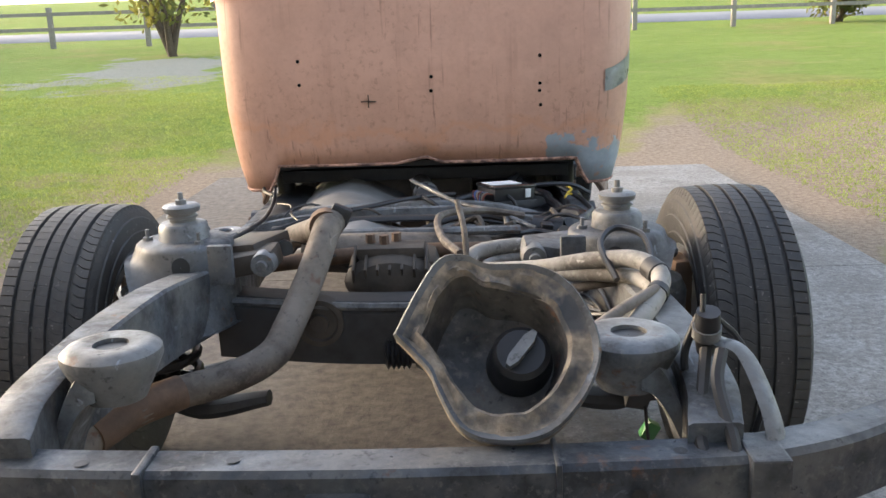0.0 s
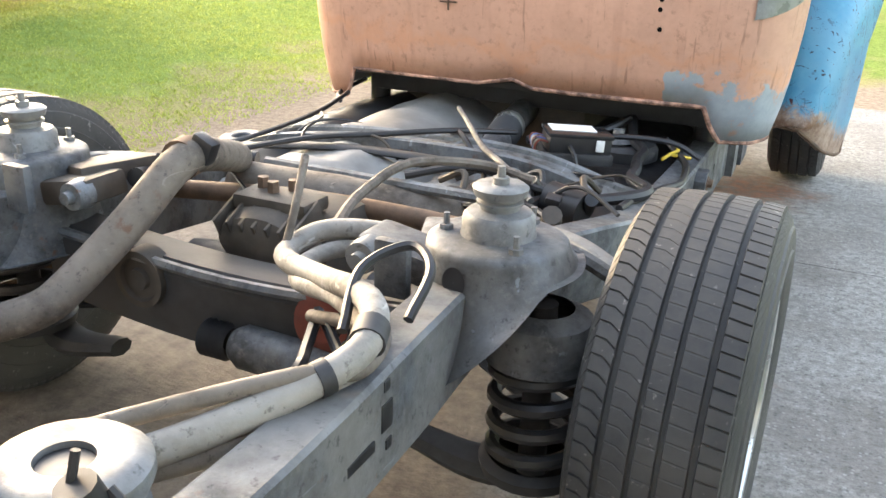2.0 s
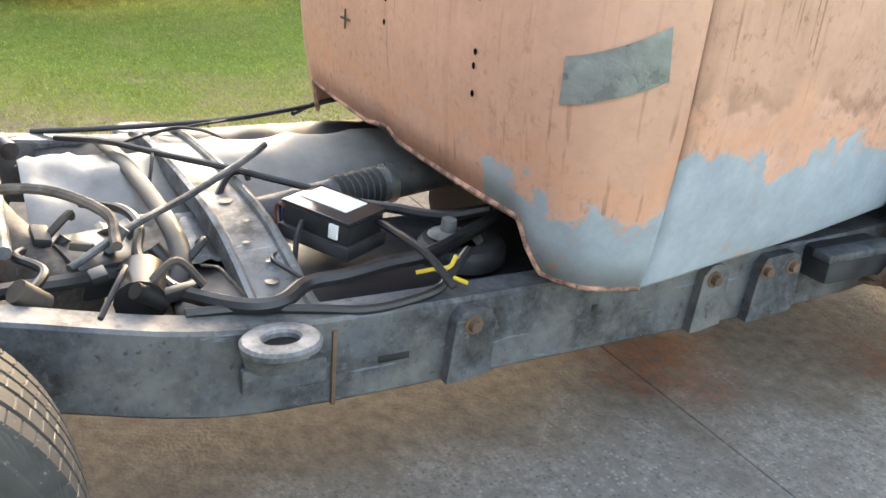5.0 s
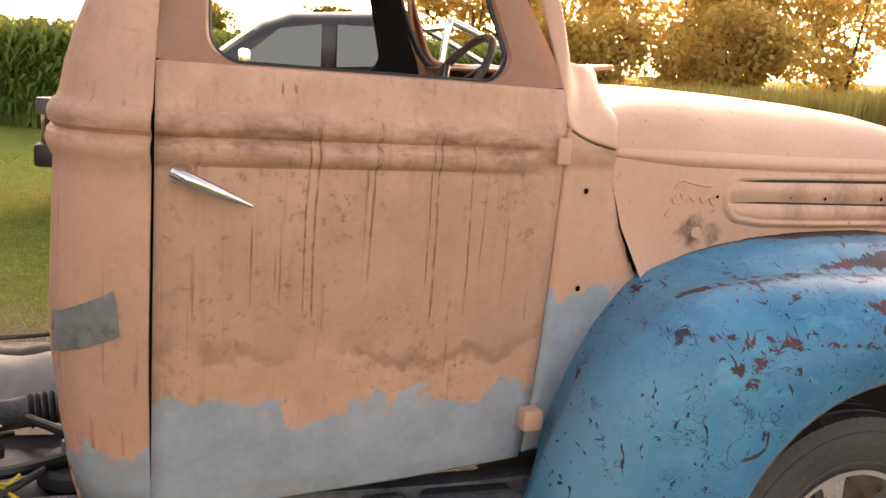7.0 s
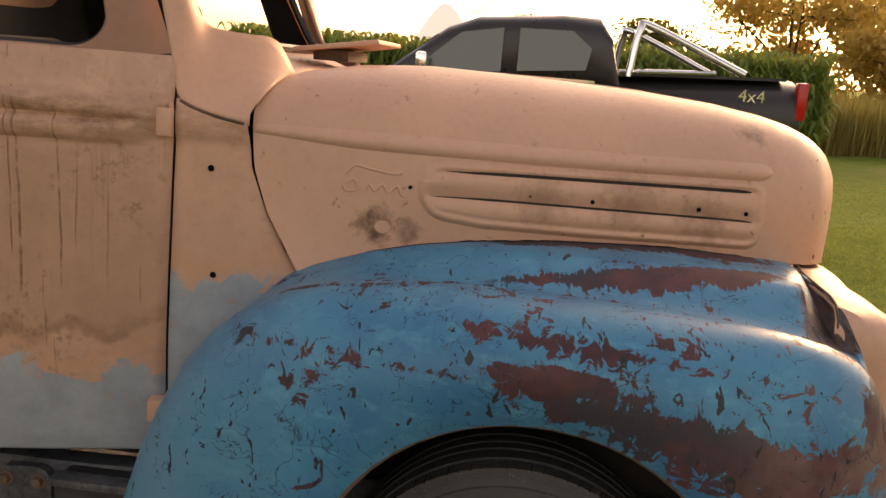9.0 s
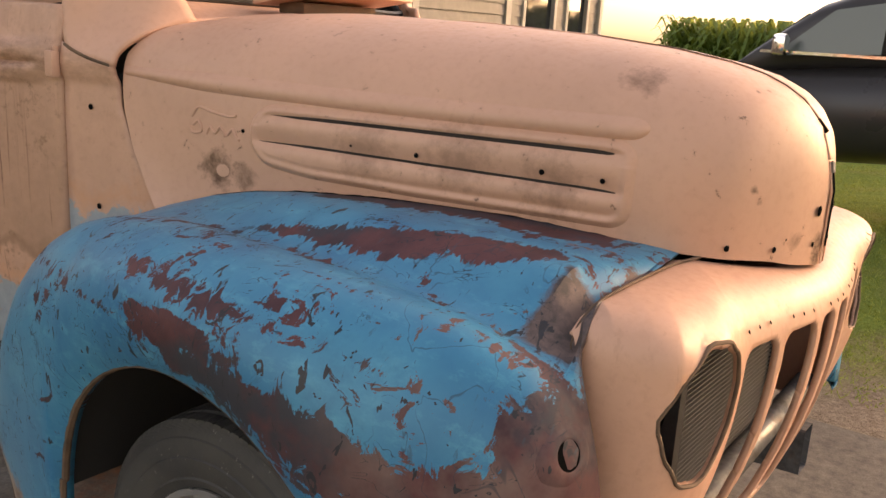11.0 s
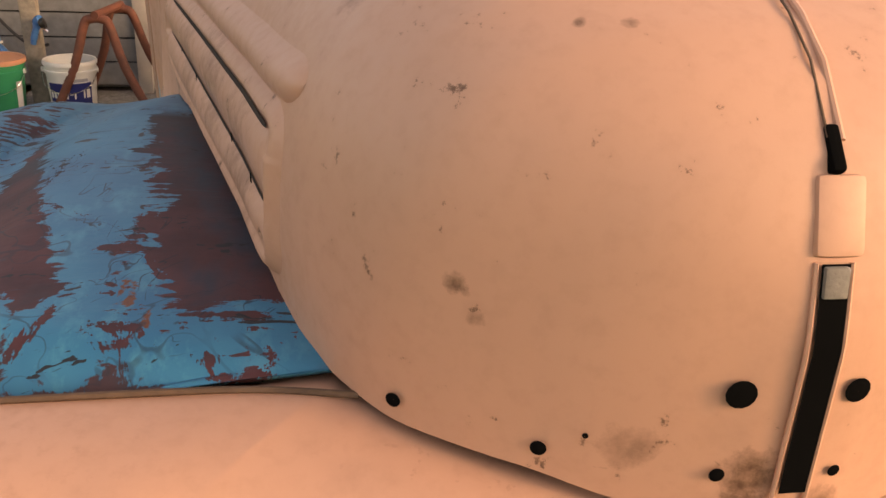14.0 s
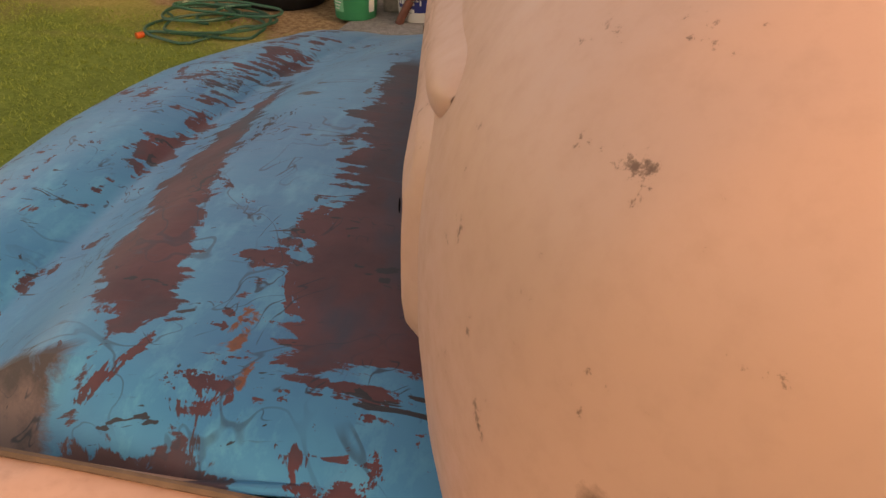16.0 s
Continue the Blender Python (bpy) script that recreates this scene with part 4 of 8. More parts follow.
# side brackets on the rails
for mirror in (1, -1):
    m = mirror
    ring = np.linspace(0, 2 * math.pi, 28, endpoint=False)
    eye = lambda r, ry, z, dx=0.0: [(m * (0.634 + dx + r * math.cos(a)), 0.828 + ry * math.sin(a), z) for a in ring]
    b = part("mount_bracket", grid([eye(0.026, 0.050, 0.410, -0.032), eye(0.044, 0.062, 0.452, -0.012), eye(0.057, 0.069, 0.470), eye(0.058, 0.070, 0.480), eye(0.053, 0.065, 0.485), eye(0.026, 0.036, 0.486), eye(0.022, 0.032, 0.482), eye(0.021, 0.031, 0.44)], wrap_v=True), FRAME_BARE, chassis, "pale oval body mount bracket with a long hole")
    part("mount_hole", turned([(0.001, 0), (0.021, 0)], Matrix.Translation((m * 0.634, 0.828, 0.474)) @ Matrix.Diagonal((1, 1.45, 1, 1)), 20), HOLE_DARK, b)
    part("bracket_gusset", box((m * 0.612, 0.84, 0.40), (0.02, 0.15, 0.05), bevel=0.008), FRAME, b)
    part("bracket_seam", box((m * 0.597, 0.935, 0.385), (0.012, 0.008, 0.15), bevel=0.002), RUST, b)
    for y0, y1, z0, z1, x in ((1.15, 1.245, 0.32, 0.475, 0.622), (1.755, 1.84, 0.315, 0.475, 0.618), (1.92, 2.06, 0.315, 0.475, 0.622)):
        ow, oh = y1 - y0, z1 - z0
        shape = [(0.02 - ow / 2, -oh / 2), (ow / 2, -oh / 2 + 0.01), (ow / 2, oh / 2 - 0.03), (ow / 2 - 0.012, oh / 2 - 0.008), (ow / 2 - 0.035, oh / 2), (0.03 - ow / 2, oh / 2 - 0.004), (0.012 - ow / 2, oh / 2 - 0.025), (-ow / 2, -oh / 2)]
        turn_up = Matrix(((0, 0, m, m * (x - 0.022)), (1, 0, 0, (y0 + y1) / 2), (0, 1, 0, (z0 + z1) / 2), (0, 0, 0, 1)))
        pl = part("outrigger_plate", add_plate(bmesh.new(), shape, 0.03, turn_up), FRAME, chassis, smooth=False)
        for yy in ((y0 + y1) / 2,) if y1 - y0 < 0.1 else (y0 + 0.03, y1 - 0.03):
            part("bolt", turned([(0.001, 0.012), (0.011, 0.012), (0.013, 0.0), (0.02, 0.0), (0.02, -0.004)], Matrix.Translation((m * (x + 0.010), yy, z1 - 0.035)) @ Matrix.Rotation(m * math.pi / 2, 4, "Y"), 8), RUST, pl)
    part("step_mount", box((m * 0.635, 2.2, 0.44), (0.09, 0.22, 0.075), bevel=0.012), DARK, chassis)
    part("step_mount_lip", box((m * 0.66, 2.2, 0.47), (0.05, 0.24, 0.02), bevel=0.006), FRAME, chassis)
    part("cab_mount", tube([(m * 0.56, 1.52, 0.47), (m * 0.56, 1.52, 0.60)], 0.035, n=14, curve=0), BLACK, chassis)
    part("body_arm_dish", turned([(0.027, -0.012), (0.027, 0.001), (0.05, 0.003), (0.066, 0.0), (0.075, -0.008), (0.076, -0.02), (0.062, -0.05), (0.045, -0.085)], Matrix.Translation((m * 0.391, -0.738, 0.66)), 28), FRAME_PALE, chassis, "pale domed body mount with a hole")
    part("mount_hole", turned([(0.001, 0), (0.0255, 0)], Matrix.Translation((m * 0.391, -0.738, 0.655)), 18), BLACK, chassis)
    rows = []
    for t in np.linspace(0, 1, 8):
        c, wd = Vector((m * (0.40 + 0.075 * t), -0.735 - 0.02 * t, 0.64 - 0.13 * t * t)), 0.062 - 0.01 * t
        rows.append([(c.x, c.y - wd, c.z), (c.x + m * 0.01, c.y, c.z + 0.008), (c.x, c.y + wd, c.z), (c.x, c.y + wd, c.z - 0.05), (c.x, c.y - wd, c.z - 0.05)])
    part("body_arm", grid(rows, wrap_v=True), FRAME_PALE, chassis, smooth=False)

# rear suspension, both sides
for mirror in (1, -1):
    m, cx = mirror, mirror * 0.50
    side = "strut_tower"
    rows = []
    angles = np.linspace(0, 2 * math.pi, 48, endpoint=False)
    for v in (-0.06, 0.0, 0.12, 0.3, 0.5, 0.7, 0.86, 1.0):
        row = []
        for a in angles:
            c, s = math.cos(a), math.sin(a)
            zl = min(0.615, 0.465 + 0.17 * max(0, c + 0.12))
            k = 1 - max(0, v)
            r = 0.111 + 0.012 * k + 0.055 * s ** 4 * k ** 3 * (1.2 if s < 0 else 0.9)
            z = zl + (0.640 - zl) * max(0, v)
            if v < 0:
                r += 0.012
            row.append((cx + m * r * c, -0.005 + r * s, z))
        rows.append(row)
    for r, z in ((0.109, 0.647), (0.104, 0.651), (0.092, 0.654), (0.055, 0.656)):
        rows.append([(cx + m * r * math.cos(a), -0.005 + r * math.sin(a), z) for a in angles])
    tower = part("strut_tower", grid(rows, wrap_v=True), FRAME, chassis, "pressed steel spring tower with bolt studs")
    M = Matrix.Translation((cx, -0.005, 0))
    part("tower_cap", turned([(0.060, 0.653), (0.057, 0.660), (0.056, 0.684), (0.050, 0.692), (0.030, 0.696), (0.030, 0.703), (0.036, 0.705), (0.036, 0.709), (0.030, 0.711), (0.030, 0.716), (0.040, 0.718), (0.043, 0.73), (0.038, 0.734), (0.012, 0.735), (0.001, 0.735)], M, 28), FRAME_PALE, tower, "ribbed rubber top mount")
    part("stud", turned([(0.001, 0.762), (0.006, 0.762), (0.007, 0.746), (0.013, 0.745), (0.013, 0.735)], M, 10), FRAME_PALE, tower)
    for k in range(3):
        a = math.radians(-50 + 120 * k)
        part("nut", turned([(0.001, 0.03), (0.005, 0.03), (0.005, 0.012), (0.011, 0.012), (0.012, 0.0), (0.018, 0)], Matrix.Translation((cx + 0.082 * math.cos(a), -0.005 + 0.082 * math.sin(a), 0.650)), 8), FRAME_PALE, tower)
    part("tower_hole", turned([(0.001, 0.0), (0.020, 0.0)], Matrix.Translation((m * 0.4785, -0.1195, 0.612)) @ pose(0, 0, 0, 86, 0, -m * 10.5) @ Matrix.Diagonal((1, 1.15, 1, 1)), 20), BLACK, tower)
    # coil spring and damper
    coil = [(m * 0.580 + 0.074 * math.cos(k * 0.28), 0.01 + 0.074 * math.sin(k * 0.28), 0.27 + 0.00208 * k) for k in range(126)]
    spring = part("coil_spring", tube(coil, 0.0125, n=8, curve=0), BLACK, chassis, "dark coil spring")
    part("damper", tube([(m * 0.575, 0.01, 0.24), (m * 0.575, 0.01, 0.55)], 0.024, n=12, curve=0), DARK, spring)
    part("spring_seat", turned([(0.03, 0.0), (0.085, 0.0), (0.09, 0.02), (0.075, 0.03)], Matrix.Translation((m * 0.575, 0.01, 0.25)), 24), DARK, spring)
    part("spring_cup", turned([(0.09, 0.46), (0.092, 0.50), (0.08, 0.53), (0.05, 0.545)], Matrix.Translation((m * 0.575, 0.01, 0)), 24), FRAME, spring)
    # arms
    part("lower_arm", add_tube(add_tube(bmesh.new(), [(m * 0.34, 0.02, 0.24), (m * 0.5, 0.03, 0.215), (m * 0.68, 0.13, 0.22)], [0.03, 0.045, 0.03], n=8, flat=0.6), [(m * 0.36, 0.34, 0.24), (m * 0.52, 0.25, 0.225), (m * 0.68, 0.15, 0.22)], [0.03, 0.035, 0.03], n=8, flat=0.6), DARK, chassis)
    part("upper_arm", add_tube(add_tube(bmesh.new(), [(m * 0.44, 0.05, 0.60), (m * 0.56, 0.12, 0.60), (m * 0.67, 0.14, 0.55)], 0.02, n=8, flat=0.7), [(m * 0.44, 0.28, 0.57), (m * 0.56, 0.23, 0.57), (m * 0.67, 0.16, 0.55)], 0.02, n=8, flat=0.7), FRAME_PALE, chassis)
    part("knuckle", box((m * 0.685, 0.15, 0.37), (0.05, 0.11, 0.34), bevel=0.02), RUST, chassis)
    part("half_shaft", add_tube(bmesh.new(), [(m * 0.16, 0.19, 0.40), (m * 0.28, 0.2, 0.39), (m * 0.32, 0.2, 0.385), (m * 0.60, 0.16, 0.365), (m * 0.68, 0.15, 0.36)], [0.05, 0.045, 0.016, 0.016, 0.045], n=12, curve=0), DARK, chassis)

# crossmember, differential and pipes between the rails
rows = []
for t in np.linspace(0, 1, 13):
    x = -0.43 + 0.86 * t
    sag = 0.03 * math.sin(math.pi * t)
    rows.append([(x, y, z - sag) for y, z in ((-0.045, 0.375), (0.055, 0.375), (0.06, 0.50), (0.045, 0.525), (-0.03, 0.525), (-0.05, 0.50))])
part("crossmember", grid(rows, wrap_v=True), DARK, chassis)
part("crossmember_lip", tube([(-0.42, -0.045, 0.512), (0, -0.05, 0.488), (0.42, -0.045, 0.512)], 0.01, n=6), FRAME, chassis)
to_back = Matrix.Rotation(math.pi / 2, 4, "X")
bush = part("bush", turned([(0.001, 0.012), (0.02, 0.014), (0.022, 0.004), (0.04, 0.004), (0.044, 0.012), (0.056, 0.012), (0.058, -0.03)], Matrix.Translation((-0.19, -0.05, 0.455)) @ to_back, 32), GREASE, chassis, "round greasy rubber bush")
part("bush", turned([(0.001, 0.012), (0.02, 0.014), (0.022, 0.004), (0.045, 0.006), (0.056, 0.0), (0.058, -0.03)], Matrix.Translation((0.215, -0.055, 0.45)) @ to_back @ Matrix.Scale(1.12, 4), 32), REDRUST, chassis, "red rusty bush")
diff = part("differential", box((-0.035, 0.26, 0.47), (0.24, 0.20, 0.16), bevel=0.05), GREASE, chassis, "greasy ribbed differential housing")
rows = [[(-0.035 + 0.118 * math.cos(a) * s, 0.145 - d, 0.50 + 0.066 * math.sin(a) * s) for a in np.linspace(0, 2 * math.pi, 28, endpoint=False)] for s, d in ((1.0, 0.0), (1.0, 0.018), (0.8, 0.045), (0.4, 0.055), (0.01, 0.056))]
cover = part("cover", grid(rows, wrap_v=True), GREASE, diff)
for k in range(7):
    part("fin", box((-0.125 + 0.03 * k, 0.14, 0.535), (0.007, 0.10, 0.06), (25, 0, 0), 0.002), GREASE, cover)
part("top_bracket", box((-0.035, 0.18, 0.567), (0.17, 0.09, 0.03), bevel=0.008), GREASE, diff)
for x, y in ((-0.053, 0.182), (-0.024, 0.211), (-0.09, 0.20)):
    part("bolt", turned([(0.001, 0.026), (0.012, 0.026), (0.013, 0.0)], Matrix.Translation((x, y, 0.578)), 6), RUST, diff)
part("silencer", tube([(-0.30, 0.38, 0.515), (-0.05, 0.40, 0.50), (0.15, 0.46, 0.48), (0.34, 0.56, 0.45)], [0.05, 0.062, 0.06, 0.045], n=16), TAN, chassis, "dusty tan exhaust box")
part("axle_boot", tube([(0.03, -0.06, 0.375), (0.05, -0.06, 0.375), (0.20, -0.055, 0.37), (0.27, -0.05, 0.37)], [0.03, 0.042, 0.042, 0.036], n=16, curve=0), FRAME, chassis)
bm = turned([(0.026 if k % 2 == 0 else 0.036, 0.006 * k) for k in range(11)], Matrix.Translation((0.02, -0.06, 0.375)) @ Matrix.Rotation(-math.pi / 2, 4, "Y"), 16)
part("boot_bellows", bm, BLACK, chassis)
EX = [(-0.33, 0.42, 0.55), (-0.24, 0.30, 0.60), (-0.175, 0.12, 0.655), (-0.178, 0.05, 0.648), (-0.205, -0.05, 0.565), (-0.245, -0.16, 0.475), (-0.27, -0.22, 0.44), (-0.34, -0.29, 0.42), (-0.448, -0.36, 0.412), (-0.528, -0.47, 0.405), (-0.58, -0.62, 0.39)]
exhaust = part("tail_pipe", tube(EX, 0.034, n=16, curve=6), TAN, chassis, "dusty tan bent exhaust tail pipe")
part("pipe_clamp", tube([(-0.185, 0.10, 0.658), (-0.18, 0.065, 0.655)], 0.04, n=16, curve=0), RUST, exhaust)
part("pipe_hanger", box((-0.15, 0.10, 0.675), (0.05, 0.03, 0.05), (0, 25, 0), 0.008), BLACK, exhaust)
part("heat_stain_sleeve", tube([(-0.43, -0.345, 0.414), (-0.50, -0.42, 0.409), (-0.545, -0.52, 0.40)], 0.0355, n=16), RUST, exhaust)
for m in (1, -1):
    link = part("toe_link_mount", box((m * 0.345, -0.02, 0.60), (0.13, 0.10, 0.05), (0, m * 10, 0), 0.012), FRAME if m > 0 else GREASE, chassis)
    part("mount_bolt", turned([(0.001, 0.03), (0.012, 0.03), (0.013, 0.015), (0.026, 0.015), (0.03, -0.02)], Matrix.Translation((m * 0.305, -0.075, 0.605)) @ to_back, 16), FRAME_PALE, link)
    part("mount_plate", box((m * 0.385, -0.13, 0.62), (0.055, 0.02, 0.09), bevel=0.006), FRAME, link)

# rear cross beam and tow receiver
BEAM = [(-0.76, -0.83, 0.535), (-0.65, -0.885, 0.53), (-0.45, -0.93, 0.525), (0, -0.953, 0.525), (0.45, -0.943, 0.526), (0.55, -0.928, 0.528), (0.65, -0.895, 0.530), (0.742, -0.846, 0.532)]
rows = []
for p in smooth_path(BEAM, 6):
    rows.append([(p.x, p.y + a, p.z + b) for a, b in ((-0.036, -0.045), (0.03, -0.05), (0.036, -0.04), (0.036, 0.038), (0.028, 0.046), (-0.028, 0.046), (-0.036, 0.038))])
bm = grid(rows, wrap_v=True)
bm.faces.new(list(bm.verts)[-7:])
beam = part("rear_beam", bm, BEAM_PAINT, chassis, "worn blue-black rear bumper beam")
for x, w in ((-0.275, 0.012), (0.525, 0.05), (0.26, 0.008)):
    part("beam_collar", box((x, -0.95, 0.527), (w, 0.082, 0.098), bevel=0.004), BEAM_PAINT, beam, smooth=False)
part("tow_receiver", box((-0.02, -1.0, 0.50), (0.085, 0.12, 0.085), bevel=0.008), BEAM_PAINT, beam, smooth=False)
part("receiver_mouth", box((-0.02, -1.061, 0.50), (0.06, 0.003, 0.06)), BLACK, beam)
part("end_plug", turned([(0.001, 0.02), (0.038, 0.02), (0.046, 0.0), (0.046, -0.03)], Matrix.Translation((-0.17, -0.975, 0.495)) @ to_back, 28), FRAME_PALE, beam)
for x in (-0.22, 0.36, -0.42):
    part("beam_hole", turned([(0.001, 0), (0.011, 0)], Matrix.Translation((x, -0.9925, 0.53)) @ to_back, 14), BLACK, beam)
    part("beam_hole", turned([(0.001, 0), (0.009, 0)], Matrix.Translation((x + 0.06, -0.95, 0.5725)), 14), BLACK, beam)
for k in range(3):
    part("stamped_mark", box((0.085 + 0.018 * k, -0.9925, 0.505), (0.012, 0.002, 0.02)), FRAME_PALE, beam)
strap = part("harness_bracket", tube([(0.505, -0.80, 0.665), (0.535, -0.83, 0.655), (0.55, -0.90, 0.60), (0.548, -0.95, 0.55)], 0.017, n=6, flat=0.35), FRAME_PALE, chassis)
part("plug", tube([(0.492, -0.79, 0.645), (0.49, -0.80, 0.68), (0.488, -0.81, 0.712)], [0.013, 0.019, 0.017], n=12), BLACK, strap)
part("plug_collar", tube([(0.490, -0.797, 0.672), (0.489, -0.803, 0.688)], 0.021, n=12, curve=0), FRAME_PALE, strap)
for pts, r in (([(0.49, -0.80, 0.66), (0.47, -0.86, 0.60), (0.45, -0.94, 0.57), (0.475, -0.96, 0.545), (0.49, -0.95, 0.57), (0.485, -0.88, 0.63), (0.50, -0.84, 0.665)], 0.009),
               ([(0.48, -0.79, 0.70), (0.465, -0.78, 0.64), (0.47, -0.78, 0.58), (0.46, -0.80, 0.54)], 0.006), ([(0.50, -0.79, 0.70), (0.54, -0.79, 0.66), (0.56, -0.84, 0.60), (0.545, -0.86, 0.55)], 0.005),
               ([(0.48, -0.81, 0.70), (0.482, -0.80, 0.735)], 0.004)):
    part("wire", tube(pts, r, n=7, curve=5 if len(pts) > 2 else 0), DARK, strap)
conn = part("loose_plug", box((0.41, -0.73, 0.56), (0.035, 0.03, 0.05), (20, 10, 0), 0.004), BLACK, chassis)
part("green_plug", box((0.43, -0.72, 0.49), (0.022, 0.02, 0.03), (0, 30, 0), 0.003), simple("green_connector", (0.05, 0.2, 0.06), 0.4, 0, 0.1, 20, 0.02), conn)
part("wire", tube([(0.44, -0.70, 0.60), (0.42, -0.72, 0.58), (0.42, -0.74, 0.52), (0.43, -0.73, 0.45)], 0.003, n=5), BLACK, conn)

# fuel filler bowl
filler = empty("filler_bowl", "black fuel filler bowl with a dirty tan rim and cap", "filler bowl", 0.195, -0.83, 0.60)
F = Matrix.Translation((0.192, -0.832, 0.680)) @ Matrix(((0.95, 0, 0.0, 0), (-0.076, 0.665, -0.71, 0), (0.048, 0.675, 0.70, 0), (0, 0, 0, 1)))
OUT = [(-0.153, 0.02), (-0.12, 0.09), (-0.085, 0.145), (-0.045, 0.150), (-0.01, 0.132), (0.062, 0.125), (0.115, 0.085), (0.145, 0.0), (0.128, -0.07), (0.08, -0.13), (0.03, -0.15), (-0.03, -0.145), (-0.065, -0.12), (-0.09, -0.07), (-0.105, -0.035)]
INN = [(-0.118, 0.02), (-0.10, 0.07), (-0.072, 0.115), (-0.045, 0.118), (-0.01, 0.095), (0.045, 0.085), (0.082, 0.055), (0.10, 0.0), (0.088, -0.05), (0.055, -0.092), (0.02, -0.108), (-0.025, -0.105), (-0.05, -0.085), (-0.075, -0.05), (-0.088, -0.02)]
INN = [(0.98 * x + 0.003, 0.98 * y) for x, y in INN]


def loop(pts, z, scale=1.0, wob=0.0):
    line = smooth_path([(*p, 0) for p in pts + pts[:1]], 4)[:-1]
    return [F @ Vector((p.x * scale, p.y * scale, z + wob * noise.noise(Vector((p.x * 30, p.y * 30, 1))))) for p in line]


bowl = part("rim", grid([loop(OUT, -0.02, 1.0), loop(OUT, 0.0, 1.0), loop(OUT, 0.006, 0.97), loop(OUT, 0.002, 0.90, 0.004), loop(OUT, 0.001, 0.86, 0.012), loop(INN, 0.004, 1.06, 0.022), loop(INN, -0.004, 1.0, 0.014)], wrap_v=True), CRUST, filler, "crusted tan rubber rim")
part("edge", grid([loop(OUT, -0.018, 0.99), loop(OUT, 0.004, 1.015), loop(OUT, 0.009, 0.99), loop(OUT, 0.004, 0.93)], wrap_v=True), FRAME, filler)
part("bowl", grid([loop(INN, -0.004, 1.02), loop(INN, -0.04, 0.96), loop(INN, -0.075, 0.85), loop(INN, -0.085, 0.4), loop(INN, -0.086, 0.01)], wrap_v=True), BOWL, filler, "dusty black moulded bowl")
part("shell", grid([loop(OUT, -0.018, 0.98), loop(OUT, -0.06, 0.9), loop(OUT, -0.10, 0.7), loop(OUT, -0.105, 0.3)], wrap_v=True), DARK, filler)
C = F @ Matrix.Translation((0.035, 0.0, -0.08))
cap = part("cap", turned([(0.001, 0.05), (0.036, 0.05), (0.044, 0.043), (0.047, 0.02), (0.052, 0.0)], C, 28), BLACK, filler, "round black screw cap")
bm = bmesh.new()
add_plate(bm, [(-0.034, -0.004), (-0.02, -0.009), (0.02, -0.009), (0.034, -0.004), (0.034, 0.004), (0.02, 0.009), (-0.02, 0.009), (-0.034, 0.004)], 0.016, C @ Matrix.Translation((0, 0, 0.048)) @ Matrix.Rotation(0.9, 4, "Z"))
part("grip", bm, FRAME_PALE, cap, "worn pale grip bar", smooth=False)
HOSES = (("filler_hose", [(0.30, -0.78, 0.62), (0.38, -0.68, 0.615), (0.45, -0.56, 0.625), (0.50, -0.46, 0.645), (0.505, -0.40, 0.66), (0.47, -0.34, 0.665), (0.40, -0.27, 0.645)], 0.018, PALE),
         ("filler_hose", [(0.40, -0.27, 0.645), (0.30, -0.19, 0.61), (0.19, -0.12, 0.59), (0.155, -0.06, 0.585), (0.18, 0.0, 0.60), (0.26, 0.03, 0.605), (0.36, 0.03, 0.60)], 0.018, PALE),
         ("vent_hose", [(0.30, -0.74, 0.59), (0.42, -0.60, 0.59), (0.49, -0.47, 0.61), (0.48, -0.36, 0.63), (0.36, -0.24, 0.61), (0.24, -0.16, 0.58), (0.20, -0.08, 0.575), (0.22, 0.0, 0.575), (0.33, 0.02, 0.58)], 0.015, PALE),
         ("breather_hose", [(0.33, -0.70, 0.64), (0.40, -0.60, 0.645), (0.48, -0.50, 0.65), (0.51, -0.43, 0.63), (0.46, -0.30, 0.61), (0.30, -0.22, 0.56)], 0.010, TAN),
         ("breather_hose", [(0.155, -0.08, 0.58), (0.15, -0.03, 0.66), (0.135, 0.02, 0.72)], 0.007, TAN))
hb = empty("filler_hoses", "bundle of dusty pale fuel hoses over the rail", "hoses", 0.35, -0.3, 0.55)
for name, pts, r, mat in HOSES:
    part(name, tube(pts, r, n=12, curve=7), mat, hb)
part("hose_clamp", tube([(0.507, -0.415, 0.655), (0.497, -0.385, 0.661)], 0.022, n=16, curve=0), DARK, hb)
part("hose_clamp", tube([(0.486, -0.49, 0.638), (0.494, -0.475, 0.641)], 0.021, n=16, curve=0), DARK, hb)
part("wire_loop", tube([(0.44, -0.36, 0.63), (0.42, -0.28, 0.68), (0.46, -0.22, 0.70), (0.51, -0.26, 0.69), (0.515, -0.33, 0.65)], 0.007, n=7), BLACK, hb)
for k in range(5):
    part("wiring", tube([(0.27 + 0.02 * k, -0.14 - 0.02 * k, 0.50), (0.30 + 0.03 * k, -0.20 - 0.03 * (k % 2), 0.56 + 0.012 * (k % 3)), (0.36 + 0.02 * k, -0.25 - 0.02 * k, 0.53 + 0.02 * (k % 2)), (0.43 - 0.01 * k, -0.33 + 0.02 * k, 0.55)], 0.005, n=6), BLACK, hb)
part("wiring", tube([(0.30, -0.20, 0.56), (0.33, -0.28, 0.54), (0.36, -0.34, 0.55), (0.33, -0.36, 0.50), (0.40, -0.38, 0.52)], 0.009, n=7), BLACK, hb)

